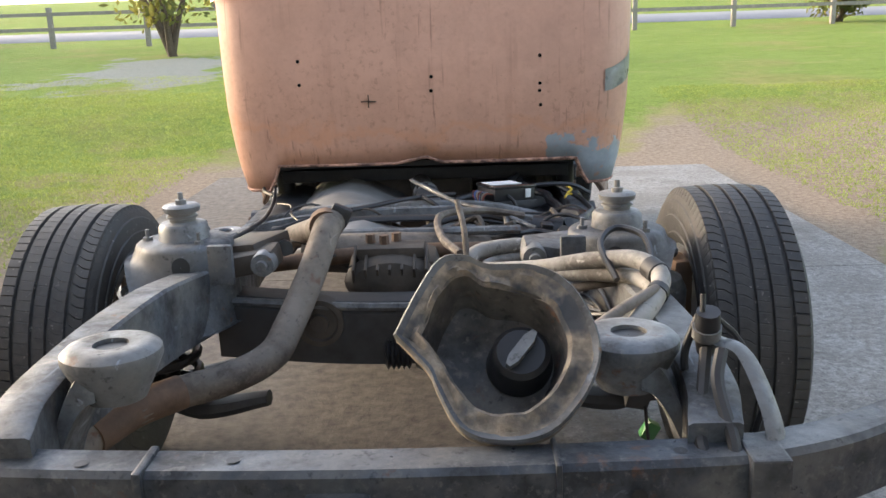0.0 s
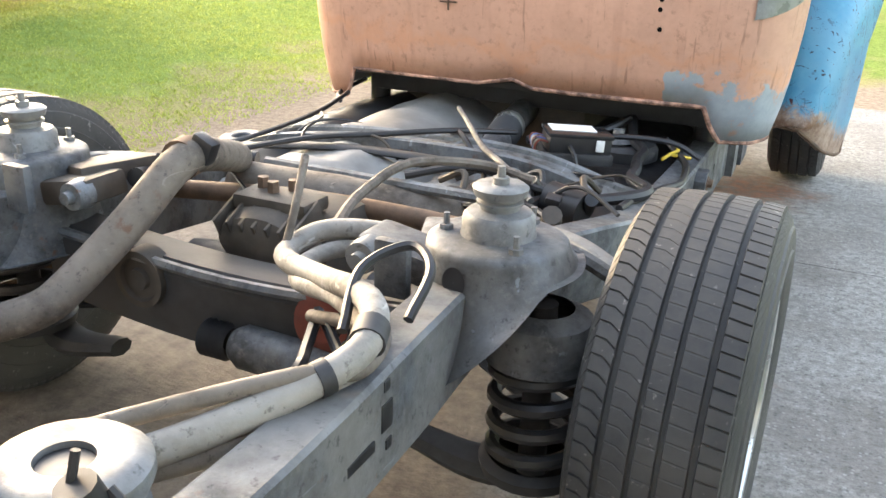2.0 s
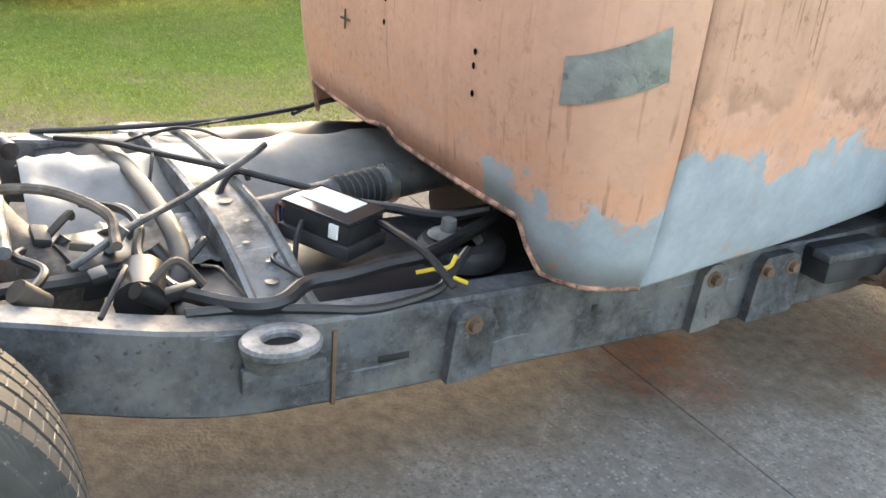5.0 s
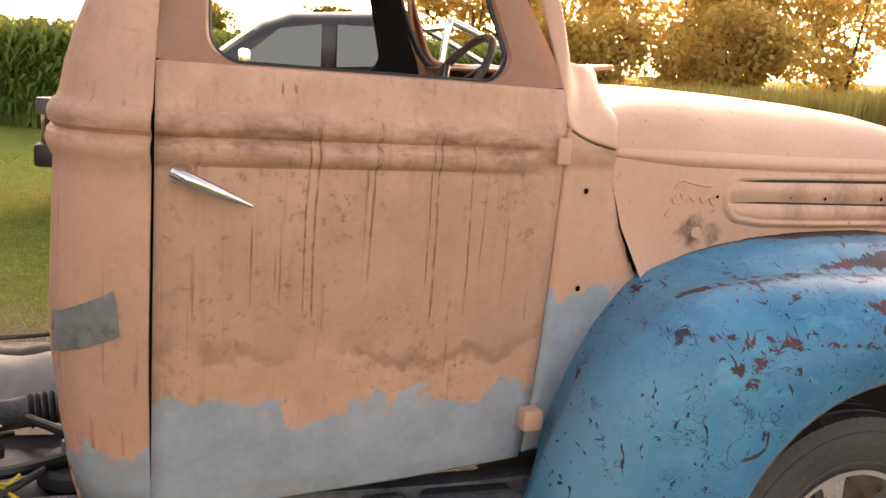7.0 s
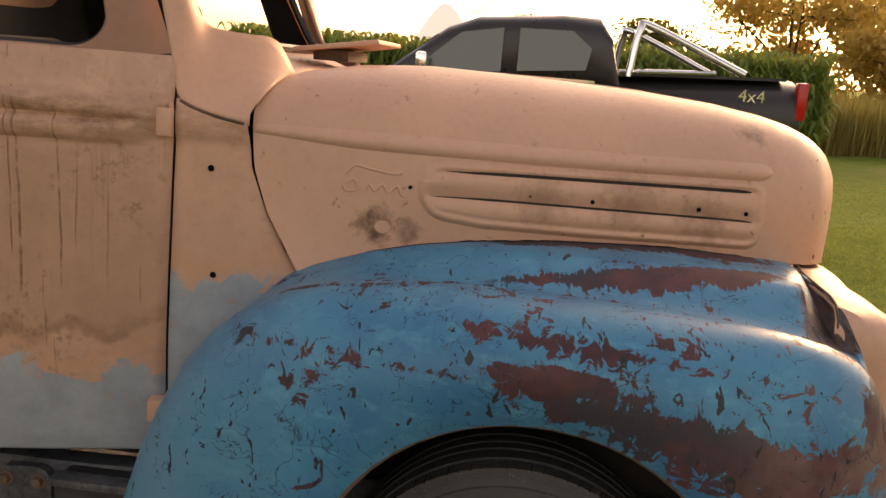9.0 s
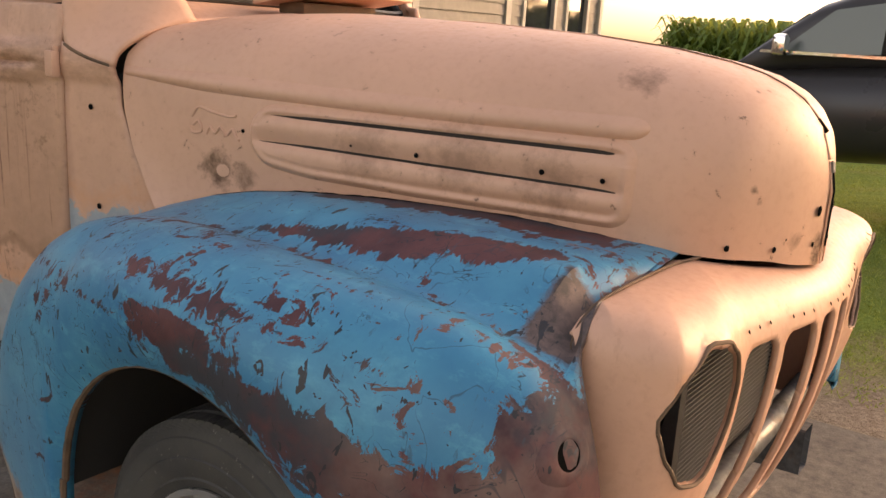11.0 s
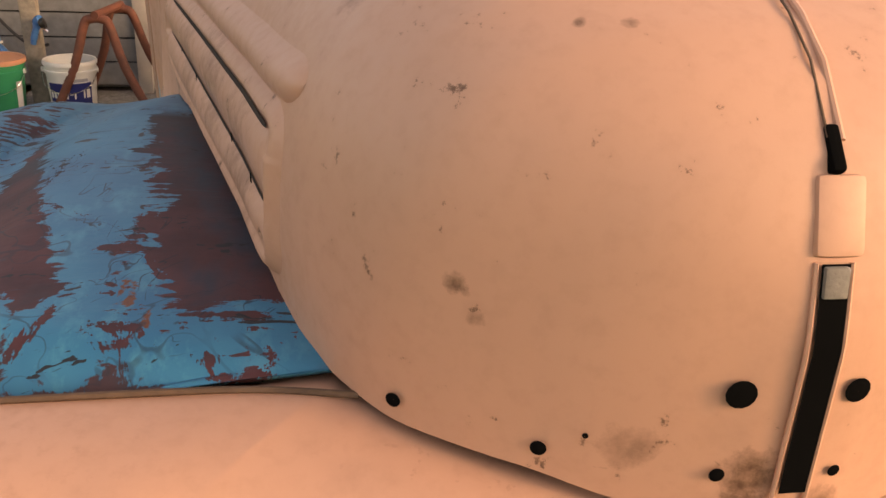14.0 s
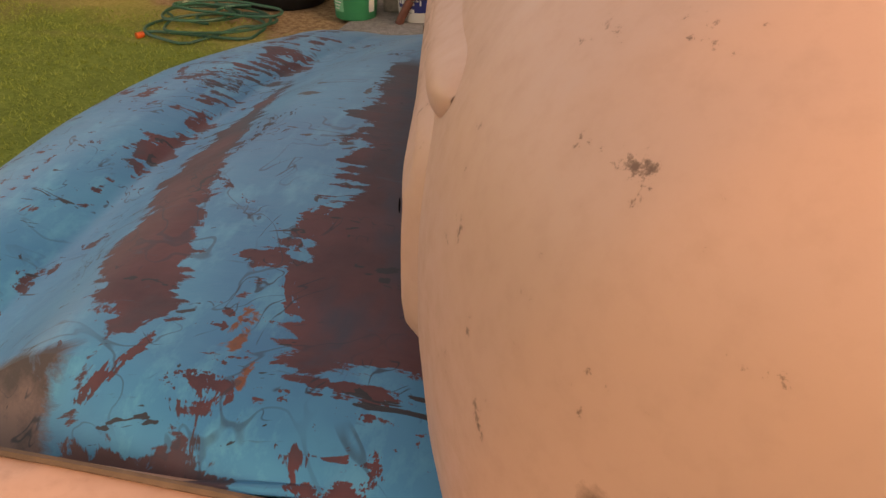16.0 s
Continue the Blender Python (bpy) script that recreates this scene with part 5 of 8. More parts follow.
# floor of the frame ahead of the axle: shields, tank, shaft and wiring
def shield(name, label, x0, x1, y0, y1, z, rise, crumple, material, parent):
    rows = []
    for u in np.linspace(0, 1, 15):
        row = []
        for v in np.linspace(0, 1, 22):
            x, y = x0 + (x1 - x0) * u, y0 + (y1 - y0) * v
            rib = 0.006 * (1 if math.sin(v * 26) > 0.75 else 0)
            row.append((x, y, z + rise * math.sin(math.pi * u) + crumple * noise.noise(Vector((x * 9, y * 9, 2))) + rib))
        rows.append(row)
    return part(name, grid(rows), material, parent, label)


shields = empty("heat_shields", "crumpled dull silver heat shields between the rails", "heat shield", -0.25, 1.0, 0.45)
shield("tunnel_shield", "", -0.50, -0.07, 0.92, 1.75, 0.445, 0.085, 0.012, SILVER, shields)
shield("front_shield", "", -0.46, 0.0, 0.50, 0.90, 0.45, 0.07, 0.03, SILVER, shields)
shield("side_shield", "", 0.03, 0.30, 0.62, 0.84, 0.475, 0.015, 0.015, FRAME_PALE, shields)
shield("left_tray", "", -0.60, -0.44, 0.55, 1.6, 0.47, 0.02, 0.012, DARK, shields)
tank = empty("fuel_tank", "flat black moulded tank top beside the rail", "tank", 0.4, 1.25, 0.4)
rows = []
for u in np.linspace(0, 1, 12):
    rows.append([(0.10 + 0.44 * u, 0.70 + 1.12 * v, 0.448 + 0.012 * math.sin(9 * v) * (0.3 + u) - 0.03 * (u > 0.9) + 0.012 * (0.25 < u < 0.75)) for v in np.linspace(0, 1, 30)])
part("tank_top", grid(rows), BLACK, tank)
part("tank_side", box((0.32, 1.26, 0.37), (0.44, 1.12, 0.14), bevel=0.02), BLACK, tank)
part("sender_ring", turned([(0.03, 0.0), (0.045, 0.012), (0.085, 0.012), (0.095, 0.0), (0.095, -0.03)], Matrix.Translation((0.37, 1.31, 0.482)), 28), DARK, tank)
part("sender", turned([(0.001, 0.035), (0.016, 0.035), (0.018, 0.01), (0.04, 0.005), (0.045, 0.0)], Matrix.Translation((0.354, 1.284, 0.50)), 16), FRAME_PALE, tank)
ecu = empty("control_box", "black control box with a white label and wires", "control box", 0.33, 1.05, 0.5)
E = pose(0.30, 1.045, 0.545, 0, 3, 30)
SHINY = simple("glossy_black_lid", (0.025, 0.025, 0.027), 0.12, 0, 0.3, 30, 0.03)
def on_box(centre, size, bevel=0.0):
    bm = box(centre, size, (0, 0, 0), bevel)
    bm.transform(E)
    return bm


part("case", on_box((0, 0, 0), (0.165, 0.115, 0.045), 0.005), BLACK, ecu)
part("lid", on_box((0, 0, 0.026), (0.172, 0.122, 0.010), 0.003), SHINY, ecu, "glossy black lid")
part("label", on_box((-0.012, 0.012, 0.0325), (0.120, 0.070, 0.002)), LABELW, ecu, "white paper label")
part("clip", on_box((0.05, -0.062, 0.004), (0.022, 0.006, 0.03), 0.002), LABELW, ecu)
part("tray", on_box((0, 0, -0.035), (0.18, 0.13, 0.03), 0.006), DARK, ecu)
for k in range(9):
    pts = [E @ Vector(p) for p in ((-0.085, -0.045 + 0.010 * k, 0.004), (-0.108 - 0.004 * (k % 3), -0.045 + 0.009 * k, 0.008), (-0.118, -0.04 + 0.007 * k, -0.015), (-0.10, -0.05 + 0.003 * k, -0.05))]
    part("wire", tube(pts, 0.0028, n=5, curve=3), (REDRUST, PALE, BLACK, BLUE_WIRE)[k % 4], ecu)
part("wire", tube([E @ Vector(p) for p in ((-0.03, -0.06, 0.0), (-0.02, -0.085, -0.02), (-0.01, -0.10, -0.06), (0.0, -0.115, -0.065))], 0.006, n=6), BLACK, ecu)
shaft = empty("drive_shaft", "dusty grey drive shaft with a ribbed boot", "drive shaft", 0.1, 1.2, 0.5)
part("tube", tube([(0.10, 0.45, 0.43), (0.07, 0.90, 0.462), (0.03, 1.18, 0.488), (-0.01, 1.45, 0.505), (-0.06, 1.9, 0.515)], 0.042, n=18), FRAME, shaft)
bm = turned([(0.040 if k % 2 == 0 else 0.049, 0.0088 * k) for k in range(15)], Matrix.Translation((0.035, 1.15, 0.486)) @ pose(0, 0, 0, -86, 0, 9), 20)
part("boot", bm, DARK, shaft)
part("boot_clamp", tube([(0.012, 1.285, 0.497), (0.009, 1.305, 0.498)], 0.050, n=18, curve=0), ALLOY, shaft)

# perforated crossmember: a channel with turned-up edges from mount to mount
rows = []
BRACE = smooth_path([(-0.60, 0.850, 0.470), (-0.50, 0.852, 0.505), (-0.30, 0.858, 0.530), (0.0, 0.868, 0.540), (0.22, 0.876, 0.530), (0.36, 0.880, 0.500), (0.46, 0.882, 0.470), (0.54, 0.882, 0.462)], 6)
for p in BRACE:
    rows.append([(p.x, p.y + a, p.z + b) for a, b in ((-0.062, -0.034), (-0.059, 0.006), (-0.050, 0.010), (-0.043, 0.004), (-0.040, -0.006), (0.040, -0.006), (0.043, 0.004), (0.050, 0.010), (0.059, 0.006), (0.062, -0.034))])
xm = part("cross_brace", grid(rows), FRAME_PALE, chassis, "pale perforated channel brace across the frame", smooth=False)
thicken(xm, 0.003, -1)
for k in range(13):
    p = BRACE[3 + 3 * k]
    wide = 0.014 if k % 4 == 2 else 0.007
    part("punched_hole", turned([(0.0005, 0), (wide, 0)], Matrix.Translation((p.x, p.y + 0.012 * ((k % 2) * 2 - 1) * (k % 4 != 2), p.z - 0.0035)), 12), BLACK, xm)
part("second_brace", tube([(0.40, 0.70, 0.47), (0.30, 0.74, 0.505), (0.10, 0.74, 0.525), (-0.2, 0.72, 0.53), (-0.45, 0.70, 0.51)], 0.020, n=10, flat=0.5), DARK, chassis)

wires = empty("wiring_loom", "loose black wiring loom and hoses across the frame", "wiring", 0.3, 0.8, 0.45)
LOOM = (([(0.44, 0.30, 0.535), (0.36, 0.50, 0.505), (0.34, 0.645, 0.495), (0.44, 0.71, 0.495), (0.53, 0.796, 0.498), (0.54, 0.858, 0.50), (0.485, 0.924, 0.50), (0.475, 1.003, 0.50), (0.457, 1.098, 0.503), (0.452, 1.183, 0.508), (0.395, 1.297, 0.512), (0.36, 1.42, 0.54)], 0.021, BLACK),
        ([(0.515, 0.70, 0.492), (0.525, 0.795, 0.49), (0.565, 0.909, 0.49), (0.590, 0.99, 0.487), (0.588, 1.065, 0.487), (0.575, 1.146, 0.495), (0.545, 1.19, 0.51), (0.50, 1.25, 0.53)], 0.013, BLACK),
        ([(-0.265, 0.448, 0.55), (0.02, 0.446, 0.55), (0.309, 0.444, 0.55)], 0.018, FRAME_PALE),
        ([(0.139, 0.105, 0.57), (0.09, 0.275, 0.575), (0.086, 0.5, 0.585), (0.211, 0.621, 0.57), (0.334, 0.623, 0.55)], 0.015, TAN),
        ([(-0.025, 1.003, 0.604), (0.02, 0.95, 0.59), (0.138, 0.796, 0.561), (0.25, 0.67, 0.555), (0.36, 0.54, 0.53)], 0.0105, FRAME),
        ([(-0.46, 0.60, 0.52), (-0.30, 0.70, 0.55), (-0.16, 0.80, 0.555), (-0.02, 0.90, 0.562), (0.06, 0.99, 0.552), (0.12, 1.07, 0.54)], 0.011, BLACK),
        ([(0.02, 0.60, 0.52), (0.12, 0.66, 0.54), (0.22, 0.68, 0.54), (0.33, 0.66, 0.52), (0.43, 0.70, 0.50)], 0.014, BLACK),
        ([(-0.56, 0.55, 0.51), (-0.50, 0.75, 0.525), (-0.52, 1.05, 0.525), (-0.56, 1.3, 0.54)], 0.010, BLACK),
        ([(0.18, 0.50, 0.50), (0.28, 0.46, 0.53), (0.36, 0.50, 0.53), (0.44, 0.46, 0.52)], 0.012, BLACK),
        ([(0.12, 1.16, 0.50), (0.20, 1.22, 0.51), (0.30, 1.30, 0.52), (0.36, 1.38, 0.55)], 0.017, BLACK),
        ([(0.30, 0.95, 0.49), (0.36, 0.90, 0.50), (0.44, 0.93, 0.49)], 0.006, BLACK),
        ([(-0.56, 1.25, 0.52), (-0.61, 1.33, 0.53), (-0.58, 1.45, 0.56)], 0.010, BLACK),
        ([(0.515, 1.13, 0.505), (0.53, 1.165, 0.515), (0.545, 1.185, 0.523), (0.53, 1.205, 0.535)], 0.006, YELLOW),
        ([(0.53, 1.165, 0.512), (0.555, 1.185, 0.506), (0.575, 1.21, 0.498)], 0.006, YELLOW))
for pts, r, mat in LOOM:
    part("cable", tube(pts, r * 0.72, n=8, curve=6), mat, wires)
rngw = random.Random(3)
for k in range(10):
    x, y = rngw.uniform(-0.45, 0.48), rngw.uniform(0.25, 1.25)
    a, l = rngw.uniform(-1.2, 1.2), rngw.uniform(0.18, 0.4)
    pts = [(x + (t - 0.5) * l * math.cos(a) + rngw.uniform(-0.03, 0.03), y + (t - 0.5) * l * math.sin(a) + rngw.uniform(-0.03, 0.03), 0.515 + 0.03 * math.sin(math.pi * t) + rngw.uniform(-0.01, 0.015)) for t in (0, 0.33, 0.66, 1)]
    part("cable", tube(pts, rngw.choice((0.003, 0.004, 0.005, 0.008)), n=7, curve=5), rngw.choice((BLACK, BLACK, BLACK, DARK, GREASE)), wires)
part("grommet", tube([(-0.36, 0.478, 0.538), (-0.325, 0.49, 0.534)], 0.022, n=12, curve=0), BLACK, wires)
valve = empty("valve_block", "black canister valve block with hose stubs", "valve block", 0.3, 0.6, 0.45)
part("body", box((0.25, 0.60, 0.485), (0.17, 0.13, 0.07), (0, 0, 12), 0.015), BLACK, valve)
part("can", tube([(0.36, 0.66, 0.50), (0.45, 0.64, 0.49)], 0.045, n=16, curve=0), BLACK, valve)
rngc = random.Random(11)
for k in range(16):
    x, y = rngc.uniform(0.14, 0.46), rngc.uniform(0.42, 0.76)
    z = rngc.uniform(0.50, 0.545)
    mat = rngc.choice((BLACK, BLACK, DARK, FRAME_PALE, GREASE))
    if k % 3 == 0:
        part("fitting", tube([(x, y, z - 0.02), (x + rngc.uniform(-0.05, 0.05), y + rngc.uniform(-0.05, 0.05), z + 0.02)], rngc.uniform(0.010, 0.022), n=10, curve=0), mat, valve)
    elif k % 3 == 1:
        part("bracket", box((x, y, z), (rngc.uniform(0.03, 0.07), rngc.uniform(0.02, 0.05), rngc.uniform(0.015, 0.035)), (rngc.uniform(-20, 20), rngc.uniform(-20, 20), rngc.uniform(0, 180)), 0.004), mat, valve)
    else:
        a = rngc.uniform(0, 6.3)
        part("stub_hose", tube([(x, y, z - 0.02), (x + 0.05 * math.cos(a), y + 0.05 * math.sin(a), z + 0.02), (x + 0.1 * math.cos(a + 0.6), y + 0.1 * math.sin(a + 0.6), z - 0.01)], 0.008, n=7), mat, valve)
part("bellcrank", box((0.385, 0.10, 0.585), (0.13, 0.17, 0.035), (0, 0, 20), 0.012), FRAME_PALE, chassis)
part("cross_pipe", tube([(-0.44, 0.25, 0.56), (-0.33, 0.22, 0.58), (-0.28, 0.05, 0.61)], 0.02, n=10), BLACK, chassis)
part("panhard_box", box((-0.36, 0.06, 0.615), (0.12, 0.16, 0.04), (0, -8, -20), 0.01), GREASE, chassis)
part("inner_tube", tube([(-0.42, 0.30, 0.50), (-0.1, 0.33, 0.52), (0.2, 0.34, 0.52), (0.42, 0.30, 0.52)], 0.022, n=12), RUST, chassis)
# dark boxes added to close off the bright ground under the cab
pan = empty("under_floor", "black grimy boxes added for gearbox and floor pan under the cab", "floor pan", 0, 1.9, 0.4)
part("pan", box((0.0, 1.98, 0.55), (1.14, 1.0, 0.05), bevel=0.01), DARK, pan)
part("gearbox", box((-0.02, 1.9, 0.42), (0.42, 0.75, 0.24), bevel=0.05), GREASE, pan)
part("bulkhead", box((0.0, 2.42, 0.45), (1.1, 0.04, 0.30), bevel=0.008), DARK, pan)
UNIT = S

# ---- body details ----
# glossless black stands in for the shade in holes, gaps and behind the grille
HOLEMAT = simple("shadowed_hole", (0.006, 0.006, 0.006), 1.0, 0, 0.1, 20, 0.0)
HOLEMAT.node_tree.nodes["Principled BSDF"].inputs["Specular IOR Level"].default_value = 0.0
DUSTY_SHADE = simple("dusty_shaded_recess", (0.035, 0.024, 0.019), 0.95, 0, 0.5, 30, 0.1)
TAPE = simple("grey_duct_tape", (0.27, 0.28, 0.27), 0.32, 0.2, 0.4, 22, 1.0)


def hood_x(y, z):
    """Half width of the hood's skin at a height."""
    w, zt, zb = hood_w(y), table(y, TOP), table(y, LOW)
    z0 = min(1.22, zb + 0.45 * (zt - zb))
    if z <= z0:
        return w - 0.006 * (1 - max(0, (z - zb) / (z0 - zb)))
    t = min(1, (z - z0) / (zt - z0))
    return w * max(0, 1 - t ** hood_n(y)) ** (1 / hood_n(y))


def disc_on(name, p, n, r, material, parent, label="", flat=1.0, off=0.0015):
    n = Vector(n).normalized()
    m = Matrix.Translation(Vector(p) + n * off) @ n.to_track_quat("Z", "Y").to_matrix().to_4x4()
    return part(name, turned([(0.0001, 0.0006), (r * 0.8, 0.0005), (r, 0.0)], m @ Matrix.Diagonal((1, flat, 1, 1)), 14), material, parent, label)


def louvre_z(y):
    """Heights of the upper and lower louvre slot."""
    return table(y, [(3.1, 1.324), (3.86, 1.321)]), table(y, [(3.07, 1.264), (3.87, 1.246)])


def louvre_edge(y, z):
    """Distance to the louvre panel's rounded outline, negative inside."""
    low = table(y, [(3.06, 1.225), (3.2, 1.205), (3.45, 1.196), (3.87, 1.189)])
    cy, cz, hy, hz = (3.062 + 3.884) / 2, (low + 1.334) / 2, 0.411, (1.334 - low) / 2
    r = min(0.052 if y < 3.4 else 0.03, hz - 0.001)
    qy, qz = abs(y - cy) - hy + r, abs(z - cz) - hz + r
    return math.hypot(max(qy, 0), max(qz, 0)) + min(max(qy, qz), 0) - r


for m in (1, -1):
    # raised bead along the hood, round at its front end
    rows = []
    for y in list(np.linspace(2.676, 3.86, 60)) + [3.87, 3.88, 3.89, 3.897, 3.903, 3.907]:
        z0 = table(y, [(2.68, 1.390), (2.8, 1.384), (2.95, 1.380), (3.17, 1.376), (3.3, 1.373), (3.55, 1.371), (3.9, 1.371)])
        wide = 0.024 * math.sqrt(max(0.01, 1 - max(0, (y - 3.87) / 0.038) ** 2)) * min(1, 0.55 + (y - 2.676) * 2)
        row = []
        for v in np.linspace(-1, 1, 15):
            z = z0 + wide * v
            lump = math.cos(v * math.pi / 2) ** (1.3 if v > 0 else 0.8)
            row.append((m * (hood_x(y, z) - 0.0025 + 0.0155 * lump * (wide / 0.024)), y, z))
        rows.append(row)
    part("hood_bead", grid(rows), PINK_HOOD, hood)
    # pressed louvre panel: a rolled rim round two slots and the blades between them
    rows = []
    for y in np.linspace(3.045, 3.905, 130):
        row = []
        for v in np.linspace(0, 1, 64):
            z = 1.172 + 0.180 * v
            rim_d = louvre_edge(y, z)
            off = 0.001 - 0.0045 * min(1, max(0, (rim_d - 0.010) / 0.008))
            off += 0.0105 * math.exp(-(rim_d / 0.009) ** 2) * (0.75 if z > 1.30 else 1)
            if rim_d < 0:
                inside = min(1, -rim_d / 0.018)
                z1, z2 = louvre_z(y)
                for top, low in ((z1, z2), (z2, 1.190)):
                    if low < z < top:
                        k = (top - z) / (top - low)
                        off += inside * 0.011 * (math.sin(math.pi * min(1, k * 1.05) ** 0.75))
            row.append((m * (hood_x(y, z) + off), y, z))
        rows.append(row)
    part("louvre_panel", grid(rows), PINK_HOOD, hood, "pressed salmon louvre panel with a rolled rim")
    # dark strips laid on the panel stand in for the dusty shade in the slots
    for k, (ya, yb) in enumerate(((3.105, 3.855), (3.072, 3.866))):
        rows = []
        for i, y in enumerate(np.linspace(ya, yb, 40)):
            z = louvre_z(y)[k]
            h = 0.0058 * min(1, (i + 0.3) / 7) * min(1, (39.6 - i) / 2)
            deep = 0.0052 if k == 0 else 0.0026
            rows.append([(m * (hood_x(y, z) + deep), y, z + h * 0.8), (m * (hood_x(y, z) + deep), y, z), (m * (hood_x(y, z) + deep), y, z - h)])
        part("louvre_slot", grid(rows), DUSTY_SHADE, hood, "dark louvre slot")
    # embossed maker's mark, as plain raised strokes
    for pts in ([(2.875, 1.275), (2.885, 1.262), (2.91, 1.268), (2.90, 1.29), (2.885, 1.28)], [(2.925, 1.262), (2.935, 1.28), (2.95, 1.266), (2.965, 1.282), (2.98, 1.262)], [(2.985, 1.265), (3.0, 1.28), (3.01, 1.262), (3.02, 1.257)], [(2.88, 1.30), (2.90, 1.322), (2.94, 1.315), (2.99, 1.308), (3.01, 1.312)]):
        part("embossed_stroke", tube([(m * (hood_x(y, z) + 0.0005), y, z) for y, z in pts], 0.0035, n=6, curve=5), PINK, hood)
    for y, z, r in ((3.03, 1.280, 0.005), (3.46, 1.274, 0.0055), (3.724, 1.271, 0.006), (3.844, 1.268, 0.0055), (3.31, 1.278, 0.003)):
        disc_on("bolt_hole", (m * (hood_x(y, z) + (0.0115 if y > 3.1 else 0)), y, z), (m, 0.2, 0), r, HOLEMAT, hood)
    # filler patch low on the hood
    disc_on("filler_patch", (m * hood_x(2.972, 1.182), 2.972, 1.182), (m, 0.2, 0), 0.019, PINK, hood, flat=0.8, off=0.002)
    # cowl side holes
    for y, z in ((2.588, 1.294), (2.597, 1.045)):
        disc_on("bolt_hole", (m * (side_x(y, z) - CX) + CX + m * 0.001, y, z), (m, 0.2, 0), 0.0075, HOLEMAT, truck)

# centre ridge of the hood, slot and badge plate on the nose
ridge = [(0, y, table(y, TOP) + 0.001) for y in np.linspace(3.2, 4.13, 24)]
part("hood_ridge", tube(ridge, [0.001, 0.002, 0.003, 0.003], n=8, curve=0), PINK, hood)
part("ridge_seam", tube([(0.010, p[1], p[2] + 0.002) for p in ridge[10:]], 0.0011, n=5, curve=0), RUST, hood)
nose_y = lambda z: float(np.interp(z, [p[1] for p in TOP[:6:-1]], [p[0] for p in TOP[:6:-1]]))
part("nose_slot", grid([[(0.004 + x, nose_y(z) + 0.0035, z) for x in (-0.0105, 0.0105)] for z in np.linspace(1.140, 1.318, 16)]), HOLEMAT, hood, "tall dark slot in the nose")
for sx in (-1, 1):
    part("slot_edge", tube([(0.004 + sx * 0.013, nose_y(z) + 0.001, z) for z in (1.105, 1.18, 1.25, 1.28, 1.318)], 0.002, n=6), PINK, hood)
part("nose_badge_plate", box((0.002, 4.146, 1.346), (0.036, 0.018, 0.056), (20, 0, 0), 0.006), PINK, hood)
part("slot_tongue", box((0.004, 4.166, 1.306), (0.018, 0.006, 0.022), (10, 0, 0), 0.002), PALE, hood)
part("ridge_notch", box((0.006, 4.132, 1.387), (0.010, 0.012, 0.034), (42, 0, 0), 0.003), HOLEMAT, hood)
for x, y, z, r in ((0.053, 4.166, 1.220, 0.0115), (-0.030, 4.168, 1.224, 0.010), (0.058, 4.166, 1.150, 0.006), (-0.028, 4.168, 1.155, 0.005), (0.181, 4.117, 1.150, 0.0065), (0.285, 4.064, 1.158, 0.0065), (0.150, 4.130, 1.168, 0.0025), (-0.13, 4.14, 1.17, 0.005)):
    yy = 4.05
    for k in range(60):
        if hood_w(yy) > abs(x):
            yy += 0.002
    disc_on("bolt_hole", (x, min(yy, 4.172), z), (x * 2.2, 1, 0), r, HOLEMAT, hood, off=0.0012)
# cab: bolt holes on the back, tape, handle, hinges
for x, z in ((-0.464, 1.075), (-0.464, 0.985), (0.05, 1.003), (0.048, 0.949), (0.47, 0.965), (0.468, 0.937), (0.472, 0.882), (0.47, 1.07)):
    disc_on("bolt_hole", (x, 1.344 + 0.02 * abs(x), z), (0, -1, 0), 0.007, HOLEMAT, truck, off=0.0065)
part("weld_cross", box((-0.197, 1.339, 0.915), (0.06, 0.004, 0.005)), RUST, truck)
part("weld_cross", box((-0.197, 1.339, 0.915), (0.005, 0.004, 0.05)), RUST, truck)


def corner_at(y):
    """x of the rear corner's plan at y."""
    ys, xs = [c[1] for c in CORNER], [c[0] for c in CORNER]
    return float(np.interp(y, ys, xs))


